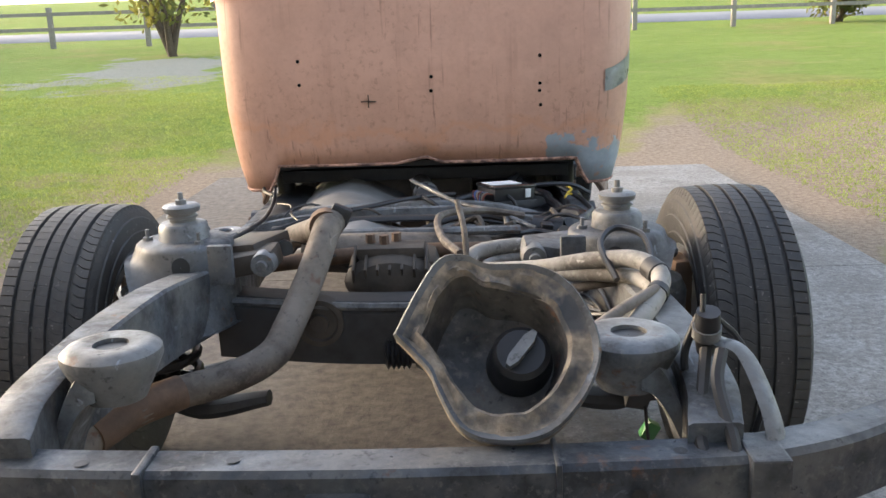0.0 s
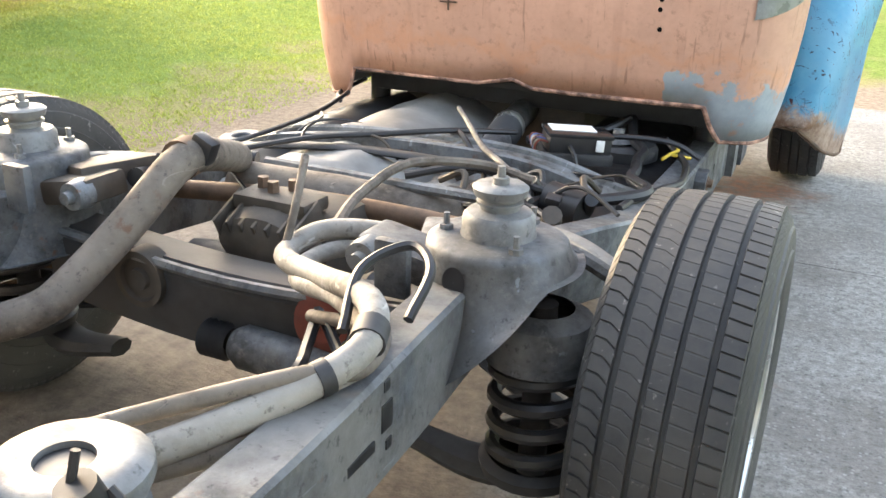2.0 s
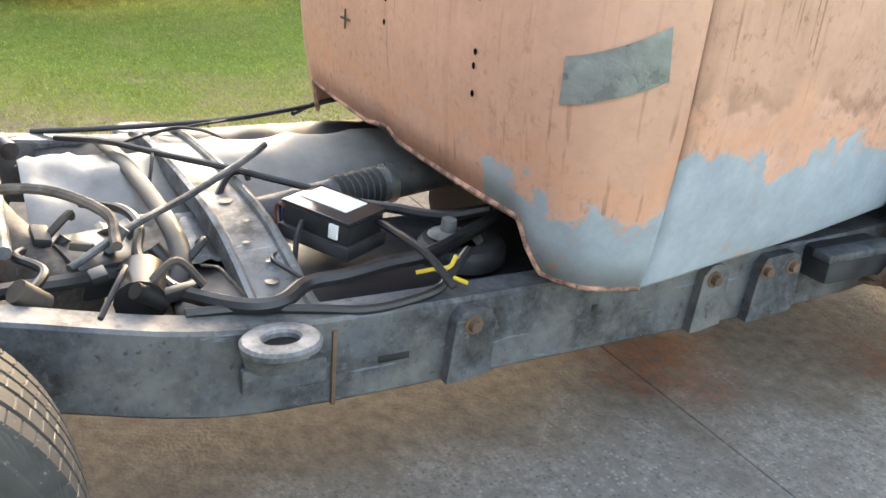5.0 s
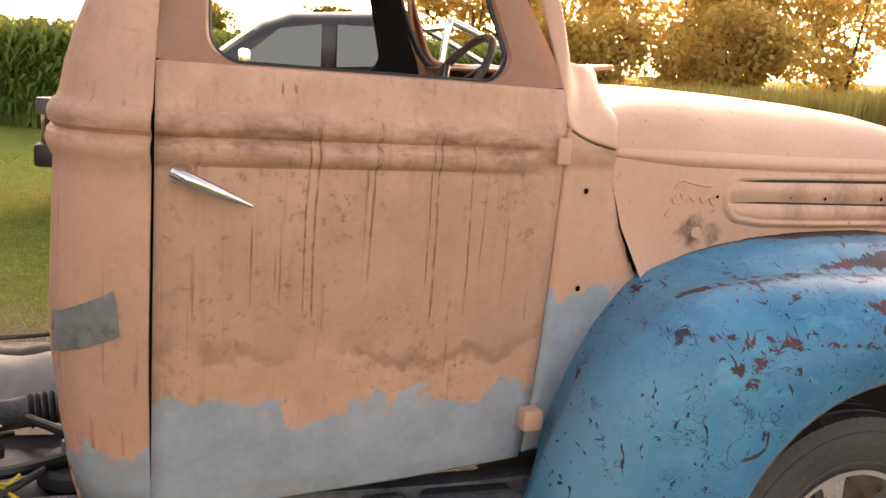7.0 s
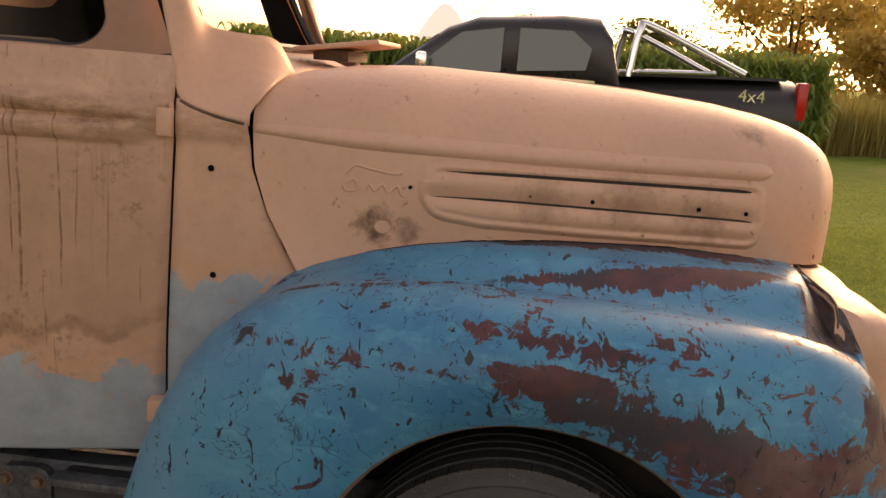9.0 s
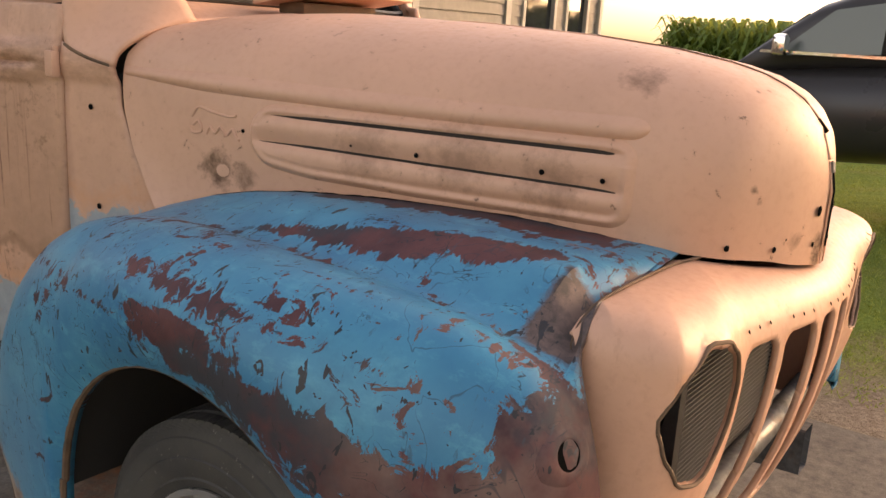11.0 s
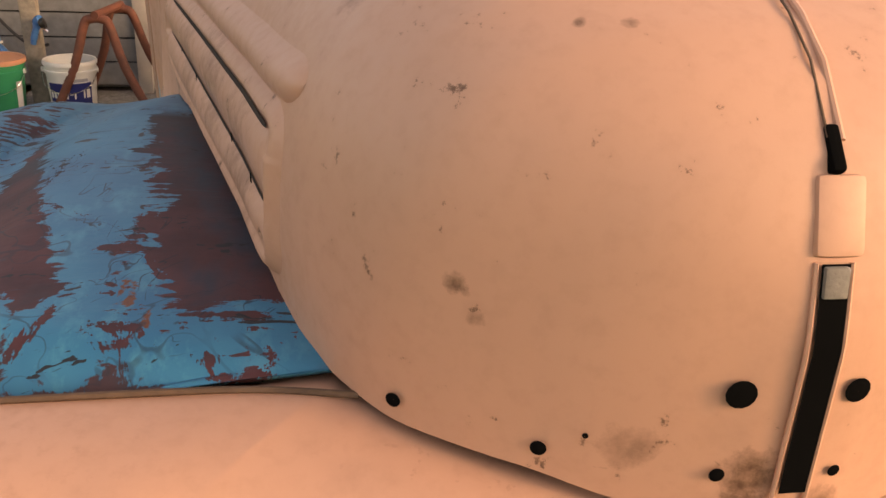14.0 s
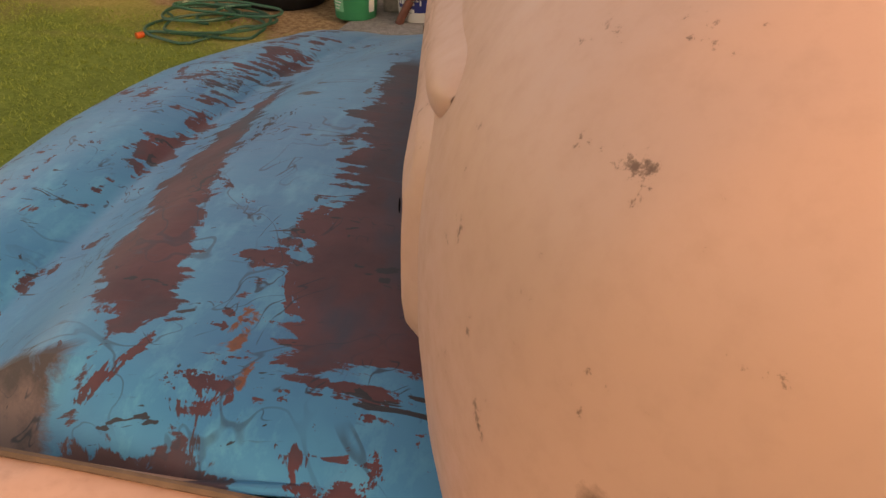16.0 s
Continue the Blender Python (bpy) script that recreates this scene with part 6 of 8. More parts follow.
rows = []
for u in np.linspace(0, 1, 12):
    yb, yt = 1.382 + 0.140 * u, 1.382 + 0.128 * u
    row = []
    for v in np.linspace(0, 1, 8):
        y = yb + (yt - yb) * v
        z = (0.923 + 0.062 * u) + (0.086 + 0.008 * u) * v
        row.append((corner_at(y) + CX + 0.0055 + table(z, LEAN) + 0.0022 * noise.noise(Vector((u * 5, v * 4, 3))) + 0.0012 * abs(noise.noise(Vector((u * 13 + v * 5, v * 9, 7)))), y - 0.004, z))
    rows.append(row)
part("tape_patch", grid(rows), TAPE, truck, "crinkled grey duct tape patch")
for m in (1, -1):
    hx = lambda y, z: m * (side_x(y, z) - CX) + CX
    h = part("door_handle", tube([(hx(1.62, 1.32) + m * 0.012, 1.618, 1.322), (hx(1.65, 1.31) + m * 0.035, 1.645, 1.312), (hx(1.7, 1.29) + m * 0.035, 1.70, 1.288), (hx(1.765, 1.262) + m * 0.028, 1.768, 1.260)], [0.016, 0.015, 0.013, 0.004], n=12), CHROME, truck, "tapered chrome door handle")
    part("handle_boss", turned([(0.001, 0.03), (0.013, 0.03), (0.016, 0.012), (0.022, 0.004), (0.024, 0.0)], Matrix.Translation((hx(1.628, 1.32), 1.628, 1.320)) @ Matrix.Rotation(m * math.pi / 2, 4, "Y"), 18), CHROME, h)
    part("upper_hinge", box((hx(2.497, 1.395) + m * 0.004, 2.497, 1.392), (0.022, 0.034, 0.062), bevel=0.004), PINK, truck)
    part("hinge_pin", tube([(hx(2.508, 1.36) + m * 0.012, 2.508, 1.36), (hx(2.508, 1.36) + m * 0.012, 2.508, 1.435)], 0.006, n=8, curve=0), PINK, truck)
    part("lower_hinge", box((hx(2.49, 0.71) + m * 0.02, 2.488, 0.712), (0.05, 0.055, 0.055), (0, 0, 8), 0.008), PINK, truck)
    # dark inner sheet, added behind the shut lines to stop light leaking through
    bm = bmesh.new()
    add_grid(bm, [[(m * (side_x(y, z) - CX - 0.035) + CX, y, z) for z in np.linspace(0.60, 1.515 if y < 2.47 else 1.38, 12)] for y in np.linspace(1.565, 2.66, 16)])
    part("shut_line_backing", bm, SEAT, truck)
    # chrome-dark rubber round the window
    ring = window_outline()
    part("window_rubber", tube([(hx(y, z) - m * 0.024, y, z) for y, z in ring + ring[:1]], 0.007, n=7, curve=0, caps=False), BLACK, truck)
    # windscreen pillar sweeping down into the cowl: outer edge, control and inner edge of each section
    sections = [((2.34, 1.985), (0.60, 2.37, 1.995), (0.53, 2.35, 1.995)), ((2.405, 1.86), (0.665, 2.455, 1.87), (0.575, 2.425, 1.87)), ((2.44, 1.75), (0.69, 2.505, 1.76), (0.59, 2.475, 1.745)),
                ((2.482, 1.62), (0.675, 2.535, 1.632), (0.60, 2.52, 1.64)), ((2.507, 1.53), (0.655, 2.55, 1.553), (0.592, 2.545, 1.608)), ((2.517, 1.475), (0.645, 2.57, 1.508), (0.572, 2.58, 1.600)),
                ((2.535, 1.434), (0.640, 2.59, 1.492), (0.545, 2.622, 1.597)), ((2.598, 1.414), (0.640, 2.632, 1.482), (0.490, 2.672, 1.588))]
    edges = [((table(z, HINGE) - 0.002, z) if z > 1.45 else (y, z), c, i) for (y, z), c, i in sections]
    columns = []
    for k in range(15):
        t = k / 14
        col = [Vector((m * (side_x(y, z) - CX) + CX, y, z)) * (1 - t) ** 2 + Vector((m * c[0], c[1], c[2])) * 2 * t * (1 - t) + Vector((m * i[0], i[1], i[2])) * t * t for (y, z), c, i in edges]
        p = hood_point(2.668, 0.505 + 0.325 * t)
        p.x += (side_x(2.66, 1.40) - p.x) * (1 - t) ** 2
        columns.append(smooth_path(col + [(m * p.x, table(p.z, HOOD_CUT) + 0.001, p.z)], 6))
    rows = list(zip(*columns))
    bm = grid(rows)
    bm.normal_update()
    if m * sum(f.normal.x for f in bm.faces) < 0:
        bmesh.ops.reverse_faces(bm, faces=bm.faces[:])
    thicken(part("windscreen_pillar", bm, PINK, truck), 0.012, -1)
    part("cowl_seam", tube([(m * (side_x(y, z) - CX) + CX, y, z) for y, z in ((2.522, 1.441), (2.552, 1.427), (2.60, 1.411), (2.658, 1.399))], 0.004, n=6, curve=4), RUST, truck)
    part("windscreen_rubber", tube([(m * 0.565, 2.36, 1.88), (m * 0.585, 2.44, 1.70), (m * 0.58, 2.50, 1.60), (m * 0.53, 2.55, 1.572), (m * 0.25, 2.58, 1.575), (0, 2.585, 1.575)], 0.012, n=8), BLACK, truck)

# cowl between windscreen and hood
rows = []
for x in np.linspace(-0.57, 0.57, 29):
    a = abs(x)
    edge = min(1, (a / 0.672) ** 5)
    zb = 1.578
    zf = (table(2.7, TOP) - 0.004) * 1.0
    t = min(1, a / hood_w(2.68))
    zf = 1.22 + (1.53 - 1.22) * max(0, 1 - t ** 4.8) ** (1 / 4.8)
    row = []
    for v in np.linspace(0, 1, 9):
        y = 2.50 + (table(max(zf, 1.36), HOOD_CUT) - 0.004 - 2.50) * v
        s = v * v * (3 - 2 * v)
        row.append((x, y, zb + (max(zf, 1.36) - zb) * s - 0.004))
    rows.append(row)
thicken(part("cowl_top", grid(rows), PINK, truck), 0.008, 0)
flap = part("vent_flap", box((0.0, 2.755, 1.592), (0.42, 0.24, 0.014), (9, 0, 0), 0.006), PINK, truck, "raised salmon cowl vent flap")
part("flap_stay", box((0.0, 2.73, 1.565), (0.30, 0.10, 0.03), bevel=0.004), RUST, flap)
# a black tube laid along the hood cut draws the shade in it
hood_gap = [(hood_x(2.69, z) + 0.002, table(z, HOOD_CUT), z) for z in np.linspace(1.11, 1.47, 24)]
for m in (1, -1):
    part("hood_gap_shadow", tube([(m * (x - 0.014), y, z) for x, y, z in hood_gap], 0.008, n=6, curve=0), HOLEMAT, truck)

# inside of the cab
INT = simple("dark_cab_interior", (0.035, 0.033, 0.032), 0.85, 0, 0.3, 20, 0.1)
part("cab_floor", box((CX, 2.0, 0.66), (1.22, 1.2, 0.02)), INT, truck, smooth=False)
part("back_lining", grid([[(CX + x - nx * 0.04, y - ny * 0.04 + max(0, z - 1.0) * 0.06 * abs(ny), z) for z in (0.68, 1.05, 1.35, 1.5, 1.62)] + [(CX + (x - nx * 0.04) * 0.93, y - ny * 0.04 + 0.06 * abs(ny), 1.78), (CX + (x - nx * 0.04) * 0.82, y - ny * 0.04 + 0.08 * abs(ny), 1.92)] for x, y, nx, ny in full]), INT, truck)
part("head_lining", box((CX, 1.9, 1.925), (1.05, 0.85, 0.02)), INT, truck, smooth=False)
part("dashboard", box((CX, 2.46, 1.40), (1.20, 0.12, 0.26), bevel=0.05), PINK, truck)
part("firewall", box((CX, 2.60, 1.05), (1.22, 0.03, 0.8)), INT, truck, smooth=False)
seat = empty("bench_seat", "dark bench seat inside the cab", "seat", CX, 1.65, 0.66)
part("seat_cushion", box((CX, 1.75, 0.93), (1.22, 0.50, 0.18), (4, 0, 0), 0.06), SEAT, seat)
part("seat_base", box((CX, 1.75, 0.755), (1.15, 0.45, 0.19), bevel=0.01), INT, seat)
part("backrest", box((CX, 1.52, 1.27), (1.22, 0.14, 0.55), (-10, 0, 0), 0.06), SEAT, seat)
part("head_bump", box((0.36, 1.52, 1.58), (0.26, 0.10, 0.14), (-6, 0, 0), 0.04), SEAT, seat)
wheel_s = empty("steering_wheel", "old pale rimmed steering wheel", "steering wheel", 0.36, 2.3, 1.4)
M = Matrix.Translation((0.36, 2.30, 1.50)) @ pose(0, 0, 0, 55, 0, 0)
part("rim", tube([M @ Vector((0.19 * math.cos(a), 0.19 * math.sin(a), 0)) for a in np.linspace(0, 2 * math.pi, 40)], 0.011, n=8, curve=0, caps=False), TAN, wheel_s)
part("column", tube([M @ Vector((0, 0, 0.01)), M @ Vector((0, 0, -0.30))], 0.02, n=10, curve=0), DARK, wheel_s)
for k in range(3):
    a = k * 2.094 + 0.5
    part("spoke", tube([M @ Vector((0, 0, 0)), M @ Vector((0.19 * math.cos(a), 0.19 * math.sin(a), 0))], 0.008, n=6, curve=0), DARK, wheel_s)

# flaking rusty lip along the cab's lower back edge
n = Nodes("flaking_rusty_lip", 0.85)
n.bump(n.noise(50, 5), 0.8, 0.004)
LIP = n.done(n.mix(n.ramp(n.noise(16, 6, 0.75), 0.42, 0.58), (0.55, 0.31, 0.22), (0.11, 0.06, 0.045)))
line = []
for x, y, nx, ny in full:
    low = 0.662 if abs(x) < 0.6 else 0.662 - 0.105 * min(1, (abs(x) - 0.6) / 0.06) ** 0.7
    low += 0.029 * math.exp(-((x + 0.02) / 0.05) ** 2)
    line.append((x + CX + nx * (table(low, LEAN) + 0.001), y + ny * (table(low, LEAN) + 0.001), low + 0.002 + 0.003 * noise.noise(Vector((x * 20, y * 20, 2)))))
part("lower_lip", tube(line, [0.007, 0.008, 0.006, 0.009, 0.007, 0.007], n=7, curve=0), LIP, truck, "rusty flaking lower lip")
# front: grille bars, holes, radiator, lamp hole, seam
YQ = lambda x: float(np.interp(abs(x), [p[0] for p in Q], [p[1] for p in Q]))
for x in (0.429, 0.385, 0.342, 0.253, 0.21, 0.163, 0.063, 0.01, -0.04, -0.11, -0.16, -0.25, -0.30):
    z = 1.033 + 0.018 * min(1, abs(x) / 0.34)
    disc_on("trim_hole", (x, shell_y(abs(x), z) + 0.001, z), (0, 1, 0.5), 0.0042, HOLEMAT, shell, off=0.002)
rad = empty("radiator", "dark finned radiator behind the grille", "radiator", 0, 4.0, 0.6)
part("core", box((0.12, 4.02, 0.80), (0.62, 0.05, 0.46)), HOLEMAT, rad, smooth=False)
bm = bmesh.new()
for k in range(40):
    add_box(bm, (0.12, 4.05, 0.585 + 0.011 * k), (0.62, 0.012, 0.0025))
part("core_face", bm, simple("dull_fins", (0.22, 0.21, 0.20), 0.5, 0.6, 0.2, 30, 0.05), rad, smooth=False, kind="stuff")
for x in (0.44, -0.20):
    part("frame", box((x, 4.04, 0.80), (0.03, 0.06, 0.48)), DARK, rad)
part("cross_bar", tube([(-0.5, 4.08, 0.66), (0.5, 4.08, 0.62)], 0.03, n=10, curve=0), FRAME, rad)
# dark walls added inboard of the front wheels to close the view through
for m in (1, -1):
    part("wheel_house", box((m * 0.47, 3.36, 0.72), (0.03, 1.15, 0.75), bevel=0.01), INT, truck)
# black sheet added behind the grille to darken its openings
part("grille_dark_sheet", box((0, 3.97, 0.80), (1.04, 0.03, 0.56), bevel=0.01), HOLEMAT, truck)
# dark box added to fill the bay and darken the view into it
part("engine_bay_fill", box((0, 3.4, 0.95), (0.8, 1.1, 0.3), bevel=0.05), INT, truck)
for m in (1, -1):
    # ragged edge round the headlight hole
    pts = []
    for a in np.linspace(0, 2 * math.pi, 40, endpoint=False):
        x, z = HOLE[0] + hole_r(a) * 1.0 * math.cos(a), HOLE[1] + hole_r(a) * 1.0 * math.sin(a)
        y = shell_y(x, z) - 0.003
        pts.append((m * x, y, z))
    part("hole_edge", tube(pts + pts[:1], 0.004, n=7, curve=0, caps=False), RUST, shell, "rusty cut edge")
    # black cup added behind the hole for the shade inside it
    part("hole_shade_cup", turned([(0.138, 0.0), (0.138, -0.10), (0.001, -0.16)], Matrix.Translation((m * 0.580, 4.05, 0.945)) @ Matrix.Rotation(-math.pi / 2, 4, "X"), 24), HOLEMAT, shell)
    lamp = part("lamp_boss", turned([(0.024, 0.008), (0.028, 0.009), (0.045, 0.005), (0.058, -0.003), (0.072, -0.02)], Matrix.Translation((m * 0.863, 4.051, 0.938)) @ pose(0, 0, 0, -72, 0, -m * 14), 28), BLUE, truck)
    part("lamp_hole", turned([(0.0001, 0.0055), (0.026, 0.0055)], Matrix.Translation((m * 0.863, 4.053, 0.939)) @ pose(0, 0, 0, -72, 0, -m * 14), 24), HOLEMAT, lamp)
    seam = [(m * x, y, z) for x, y, z in ((0.31, 4.02, 1.137), (0.40, 4.003, 1.135), (0.52, 4.0, 1.133), (0.62, 3.999, 1.130), (0.68, 3.994, 1.121), (0.72, 3.988, 1.10), (0.742, 3.984, 1.065), (0.752, 3.99, 0.99), (0.758, 3.995, 0.9), (0.76, 3.995, 0.8))]
    # thin brown tube along the seam stands in for its shade
    part("seam_shadow", tube(seam, 0.0032, n=6, curve=6), RUST, truck)
    line = []
    for a in np.linspace(0.12, math.pi - 0.12, 24):
        y, z = ARCH[0] - ARCH[2] * math.cos(a), ARCH[1] + ARCH[2] * math.sin(a)
        line.append((m * (table(y, F_OUT) - 0.035), y, z + 0.004))
    part("arch_lip", tube(line, 0.009, n=7, curve=0), RUST, truck)
    line = [(m * (table(y, F_OUT) - 0.03), y, fender_low(y) - 0.001) for y in np.linspace(2.43, 2.925, 14)]
    part("fender_edge", tube([(m * 0.70, 2.425, 0.425)] + line, 0.008, n=7, curve=0), RUST, truck, "rusty rolled lower edge")
    # inner wheel arch keeps the light out of the engine bay
    bm = bmesh.new()
    add_grid(bm, [[(m * x, 3.36 - 0.50 * math.cos(a), 0.47 + 0.50 * math.sin(a)) for x in (0.50, 0.75, 1.0)] for a in np.linspace(0.0, math.pi, 16)])
    part("inner_arch", bm, INT, truck)

# ---- ground and yard ----
def lift(x, y):
    """The yard climbs gently away from the slab."""
    w = min(1, max(0, (max(abs(x) - 2.4, y - 5.8)) / 4))
    steep = 0.022 * min(1, max(0, (-x - 3.5) / 2)) * min(1, max(0, (9 - y) / 4))
    return -0.03 * min(1, max(0, max(abs(x - 0.15) - 2.06, y - 5.3)) / 0.12) + (0.042 + steep) * max(0, y - 1.5) * w * w * (3 - 2 * w)


def ground_material():
    n = Nodes("lawn_and_bare_earth", 0.95)
    n.b.inputs["Specular IOR Level"].default_value = 0.05
    x, y = n.axis("X"), n.axis("Y")
    wob = n.ramp(n.noise(1.1, 5), 0.25, 0.75, -0.7, 0.7)
    grass = n.mix(n.ramp(n.noise(38, 8, 0.8), 0.36, 0.64), (0.095, 0.145, 0.024), (0.29, 0.36, 0.085))
    grass = n.mix(n.ramp(n.noise(0.6, 4), 0.40, 0.62, 0, 0.4), grass, (0.25, 0.31, 0.08))
    grass = n.mix(n.ramp(n.noise(0.33, 3), 0.55, 0.68, 0, 0.6), grass, (0.30, 0.23, 0.10))
    grass = n.mix(n.ramp(n.noise(5.0, 7, 0.7), 0.42, 0.64, 0, 0.45), grass, (0.12, 0.16, 0.035))
    grass = n.mix(n.ramp(n.noise(1.6, 5, 0.6, n.stretch(0.6, 1.5, 1)), 0.56, 0.68, 0, 0.4), grass, (0.33, 0.30, 0.11))
    earth = n.mix(n.ramp(n.noise(26, 7, 0.7), 0.3, 0.7), (0.19, 0.145, 0.105), (0.40, 0.315, 0.235))
    far = n.math("MAXIMUM", n.math("SUBTRACT", n.math("ABSOLUTE", n.math("SUBTRACT", x, 0.2)), 2.15), n.math("SUBTRACT", y, 5.4))
    by_lawn = n.math("MULTIPLY", n.ramp(x, 1.95, 2.2), n.ramp(y, 2.7, 1.9))
    far = n.math("SUBTRACT", far, n.math("MULTIPLY", n.ramp(y, -0.35, -0.95, 0, 2.2), n.ramp(x, 2.3, 1.9)))
    far = n.math("ADD", far, n.math("MULTIPLY", by_lawn, 1.4))
    near_right = n.math("MULTIPLY", n.ramp(x, 1.6, 2.2), n.ramp(n.math("ABSOLUTE", n.math("SUBTRACT", y, 7.0)), 4.2, 3.0))
    far = n.math("SUBTRACT", far, n.math("MULTIPLY", near_right, 1.5))
    straw = n.mix(n.ramp(n.noise(40, 7, 0.75, n.stretch(1, 2.5, 1)), 0.35, 0.65), (0.17, 0.115, 0.065), (0.50, 0.38, 0.22))
    grass = n.mix(n.ramp(n.math("ADD", far, n.math("MULTIPLY", wob, 1.6)), 1.35, 0.85, 0, 0.55), grass, straw)
    c = n.mix(n.ramp(n.math("ADD", far, wob), 0.25, 0.75), earth, grass)
    litter = n.mix(n.ramp(n.noise(30, 7, 0.75), 0.35, 0.65), (0.19, 0.10, 0.055), (0.52, 0.35, 0.20))
    shed_d = n.math("ADD", n.math("ADD", y, n.math("MULTIPLY", n.math("SUBTRACT", x, 2.34), 0.4)), n.math("MULTIPLY", n.math("SUBTRACT", n.noise(3.2, 5, 0.65), 0.5), 0.9))
    strawy = n.math("MULTIPLY", n.ramp(x, 1.9, 2.1), n.ramp(shed_d, 0.15, -0.30, 0, 0.75))
    c = n.mix(strawy, c, n.mix(n.ramp(n.noise(45, 6, 0.7), 0.35, 0.65), (0.26, 0.22, 0.06), (0.55, 0.43, 0.17)))
    by_shed = n.math("MULTIPLY", n.ramp(x, 1.9, 2.1), n.ramp(shed_d, -0.38, -0.56))
    c = n.mix(n.math("MULTIPLY", by_shed, 0.92), c, litter)
    bed = n.math("MAXIMUM", n.math("ABSOLUTE", n.math("MULTIPLY", n.math("ADD", x, 5.4), 0.75)), n.math("ABSOLUTE", n.math("MULTIPLY", n.math("SUBTRACT", y, 14.5), 0.36)))
    gravel = n.mix(n.ramp(n.noise(20, 6, 0.7), 0.35, 0.65), (0.20, 0.19, 0.19), (0.36, 0.34, 0.33))
    c = n.mix(n.ramp(n.math("ADD", bed, wob), 1.15, 0.95, 0, 0.8), c, gravel)
    n.bump(n.noise(60, 6), 0.9, 0.03)
    return n.done(c)


def concrete_material():
    n = Nodes("weathered_concrete", 0.85)
    n.b.inputs["Specular IOR Level"].default_value = 0.2
    x, y = n.axis("X"), n.axis("Y")
    speck = n.noise(34, 9, 0.75)
    c = n.mix(n.ramp(speck, 0.32, 0.68), (0.125, 0.117, 0.104), (0.43, 0.405, 0.37))
    c = n.mix(n.ramp(n.noise(150, 4, 0.7), 0.55, 0.65, 0, 0.6), c, (0.07, 0.068, 0.065))
    c = n.mix(n.ramp(n.noise(2.0, 5), 0.42, 0.6, 0, 0.55), c, (0.17, 0.15, 0.13))
    stone = n.ramp(n.voronoi(75), 0.38, 0.30)
    tone = n.t.nodes.new("ShaderNodeSeparateXYZ")
    n.put(tone.inputs[0], n.voronoi(75, None, "F1", "Color"))
    c = n.mix(n.math("MULTIPLY", stone, n.ramp(tone.outputs[0], 0.55, 0.75, 0, 0.5)), c, (0.42, 0.40, 0.37))
    c = n.mix(n.math("MULTIPLY", stone, n.ramp(tone.outputs[1], 0.60, 0.75, 0, 0.5)), c, (0.075, 0.072, 0.07))
    # spilt soil and rust under the frame
    under = n.math("ADD", n.math("ABSOLUTE", n.math("ADD", x, 0.75)), n.ramp(n.noise(2.6, 5), 0.25, 0.75, -0.4, 0.4))
    soil = n.mix(n.ramp(n.noise(22, 7, 0.7), 0.3, 0.7), (0.085, 0.070, 0.056), (0.235, 0.195, 0.155))
    c = n.mix(n.math("MULTIPLY", n.ramp(under, 1.42, 1.1), 0.88), c, soil)
    c = n.mix(n.math("MULTIPLY", n.ramp(n.noise(1.7, 4), 0.56, 0.7), 0.45), c, (0.10, 0.085, 0.07))
    for sx, sy, r in ((0.28, 2.02, 0.26), (0.62, 2.74, 0.30), (0.72, 1.02, 0.16)):
        d = n.math("SQRT", n.math("ADD", n.math("POWER", n.math("SUBTRACT", x, sx), 2.0), n.math("POWER", n.math("SUBTRACT", y, sy), 2.0)))
        rust = n.ramp(n.math("ADD", d, n.ramp(n.noise(7, 6, 0.7), 0.25, 0.75, -0.14, 0.14)), r, r * 0.3)
        c = n.mix(n.math("MULTIPLY", rust, 0.75), c, n.mix(n.ramp(n.noise(24, 5, 0.7), 0.4, 0.6), (0.25, 0.085, 0.035), (0.13, 0.075, 0.05)))
    n.bump(speck, 0.55, 0.006)
    n.bump(n.noise(90, 4), 0.6, 0.006)
    return n.done(c, n.ramp(speck, 0.3, 0.7, 0.75, 0.95))


GROUND, CONCRETE = ground_material(), concrete_material()
xs = sorted(set(list(np.linspace(-8, 8, 81)) + list(np.geomspace(8, 500, 18)) + list(-np.geomspace(8, 500, 18))))
ys = sorted(set(list(np.linspace(-6, 12, 91)) + list(12 + np.geomspace(0.5, 500, 18)) + list(-6 - np.geomspace(0.5, 400, 12))))


def ground_z(x, y):
    bump = 0.02 * (noise.noise(Vector((x * 0.8, y * 0.8, 0))) + 0.5 * noise.noise(Vector((x * 2.3, y * 2.3, 4))))
    inside = abs(x - 0.15) < 2.1 and -4.6 < y < 5.35
    by_shed = 0.036 * min(1, max(0, (x - 2.2) / 0.1)) * min(1, max(0, (0.9 - y) / 0.6))
    return -0.035 if inside else lift(x, y) - 0.012 + by_shed + bump * min(1, abs(x) / 4) * (1 - 15 * by_shed)


tagged(part("ground", grid([[(x, y, ground_z(x, y)) for y in ys] for x in xs]), GROUND), "patchy green lawn with bare straw-coloured earth", "ground", kind="structure")
drive = tagged(empty("pavement", "", "", 0.15, 2.0), "grey weathered concrete slabs with dark joints", "pavement", kind="structure")
for y0, y1 in ((-4.6, -1.4), (-1.394, 2.053), (2.0565, 5.3)):
    for x0, x1 in ((-1.9, 2.2),):
        part("slab", box(((x0 + x1) / 2, (y0 + y1) / 2, -0.04), (x1 - x0, y1 - y0, 0.08), bevel=0.0025), CONCRETE, drive, smooth=False)

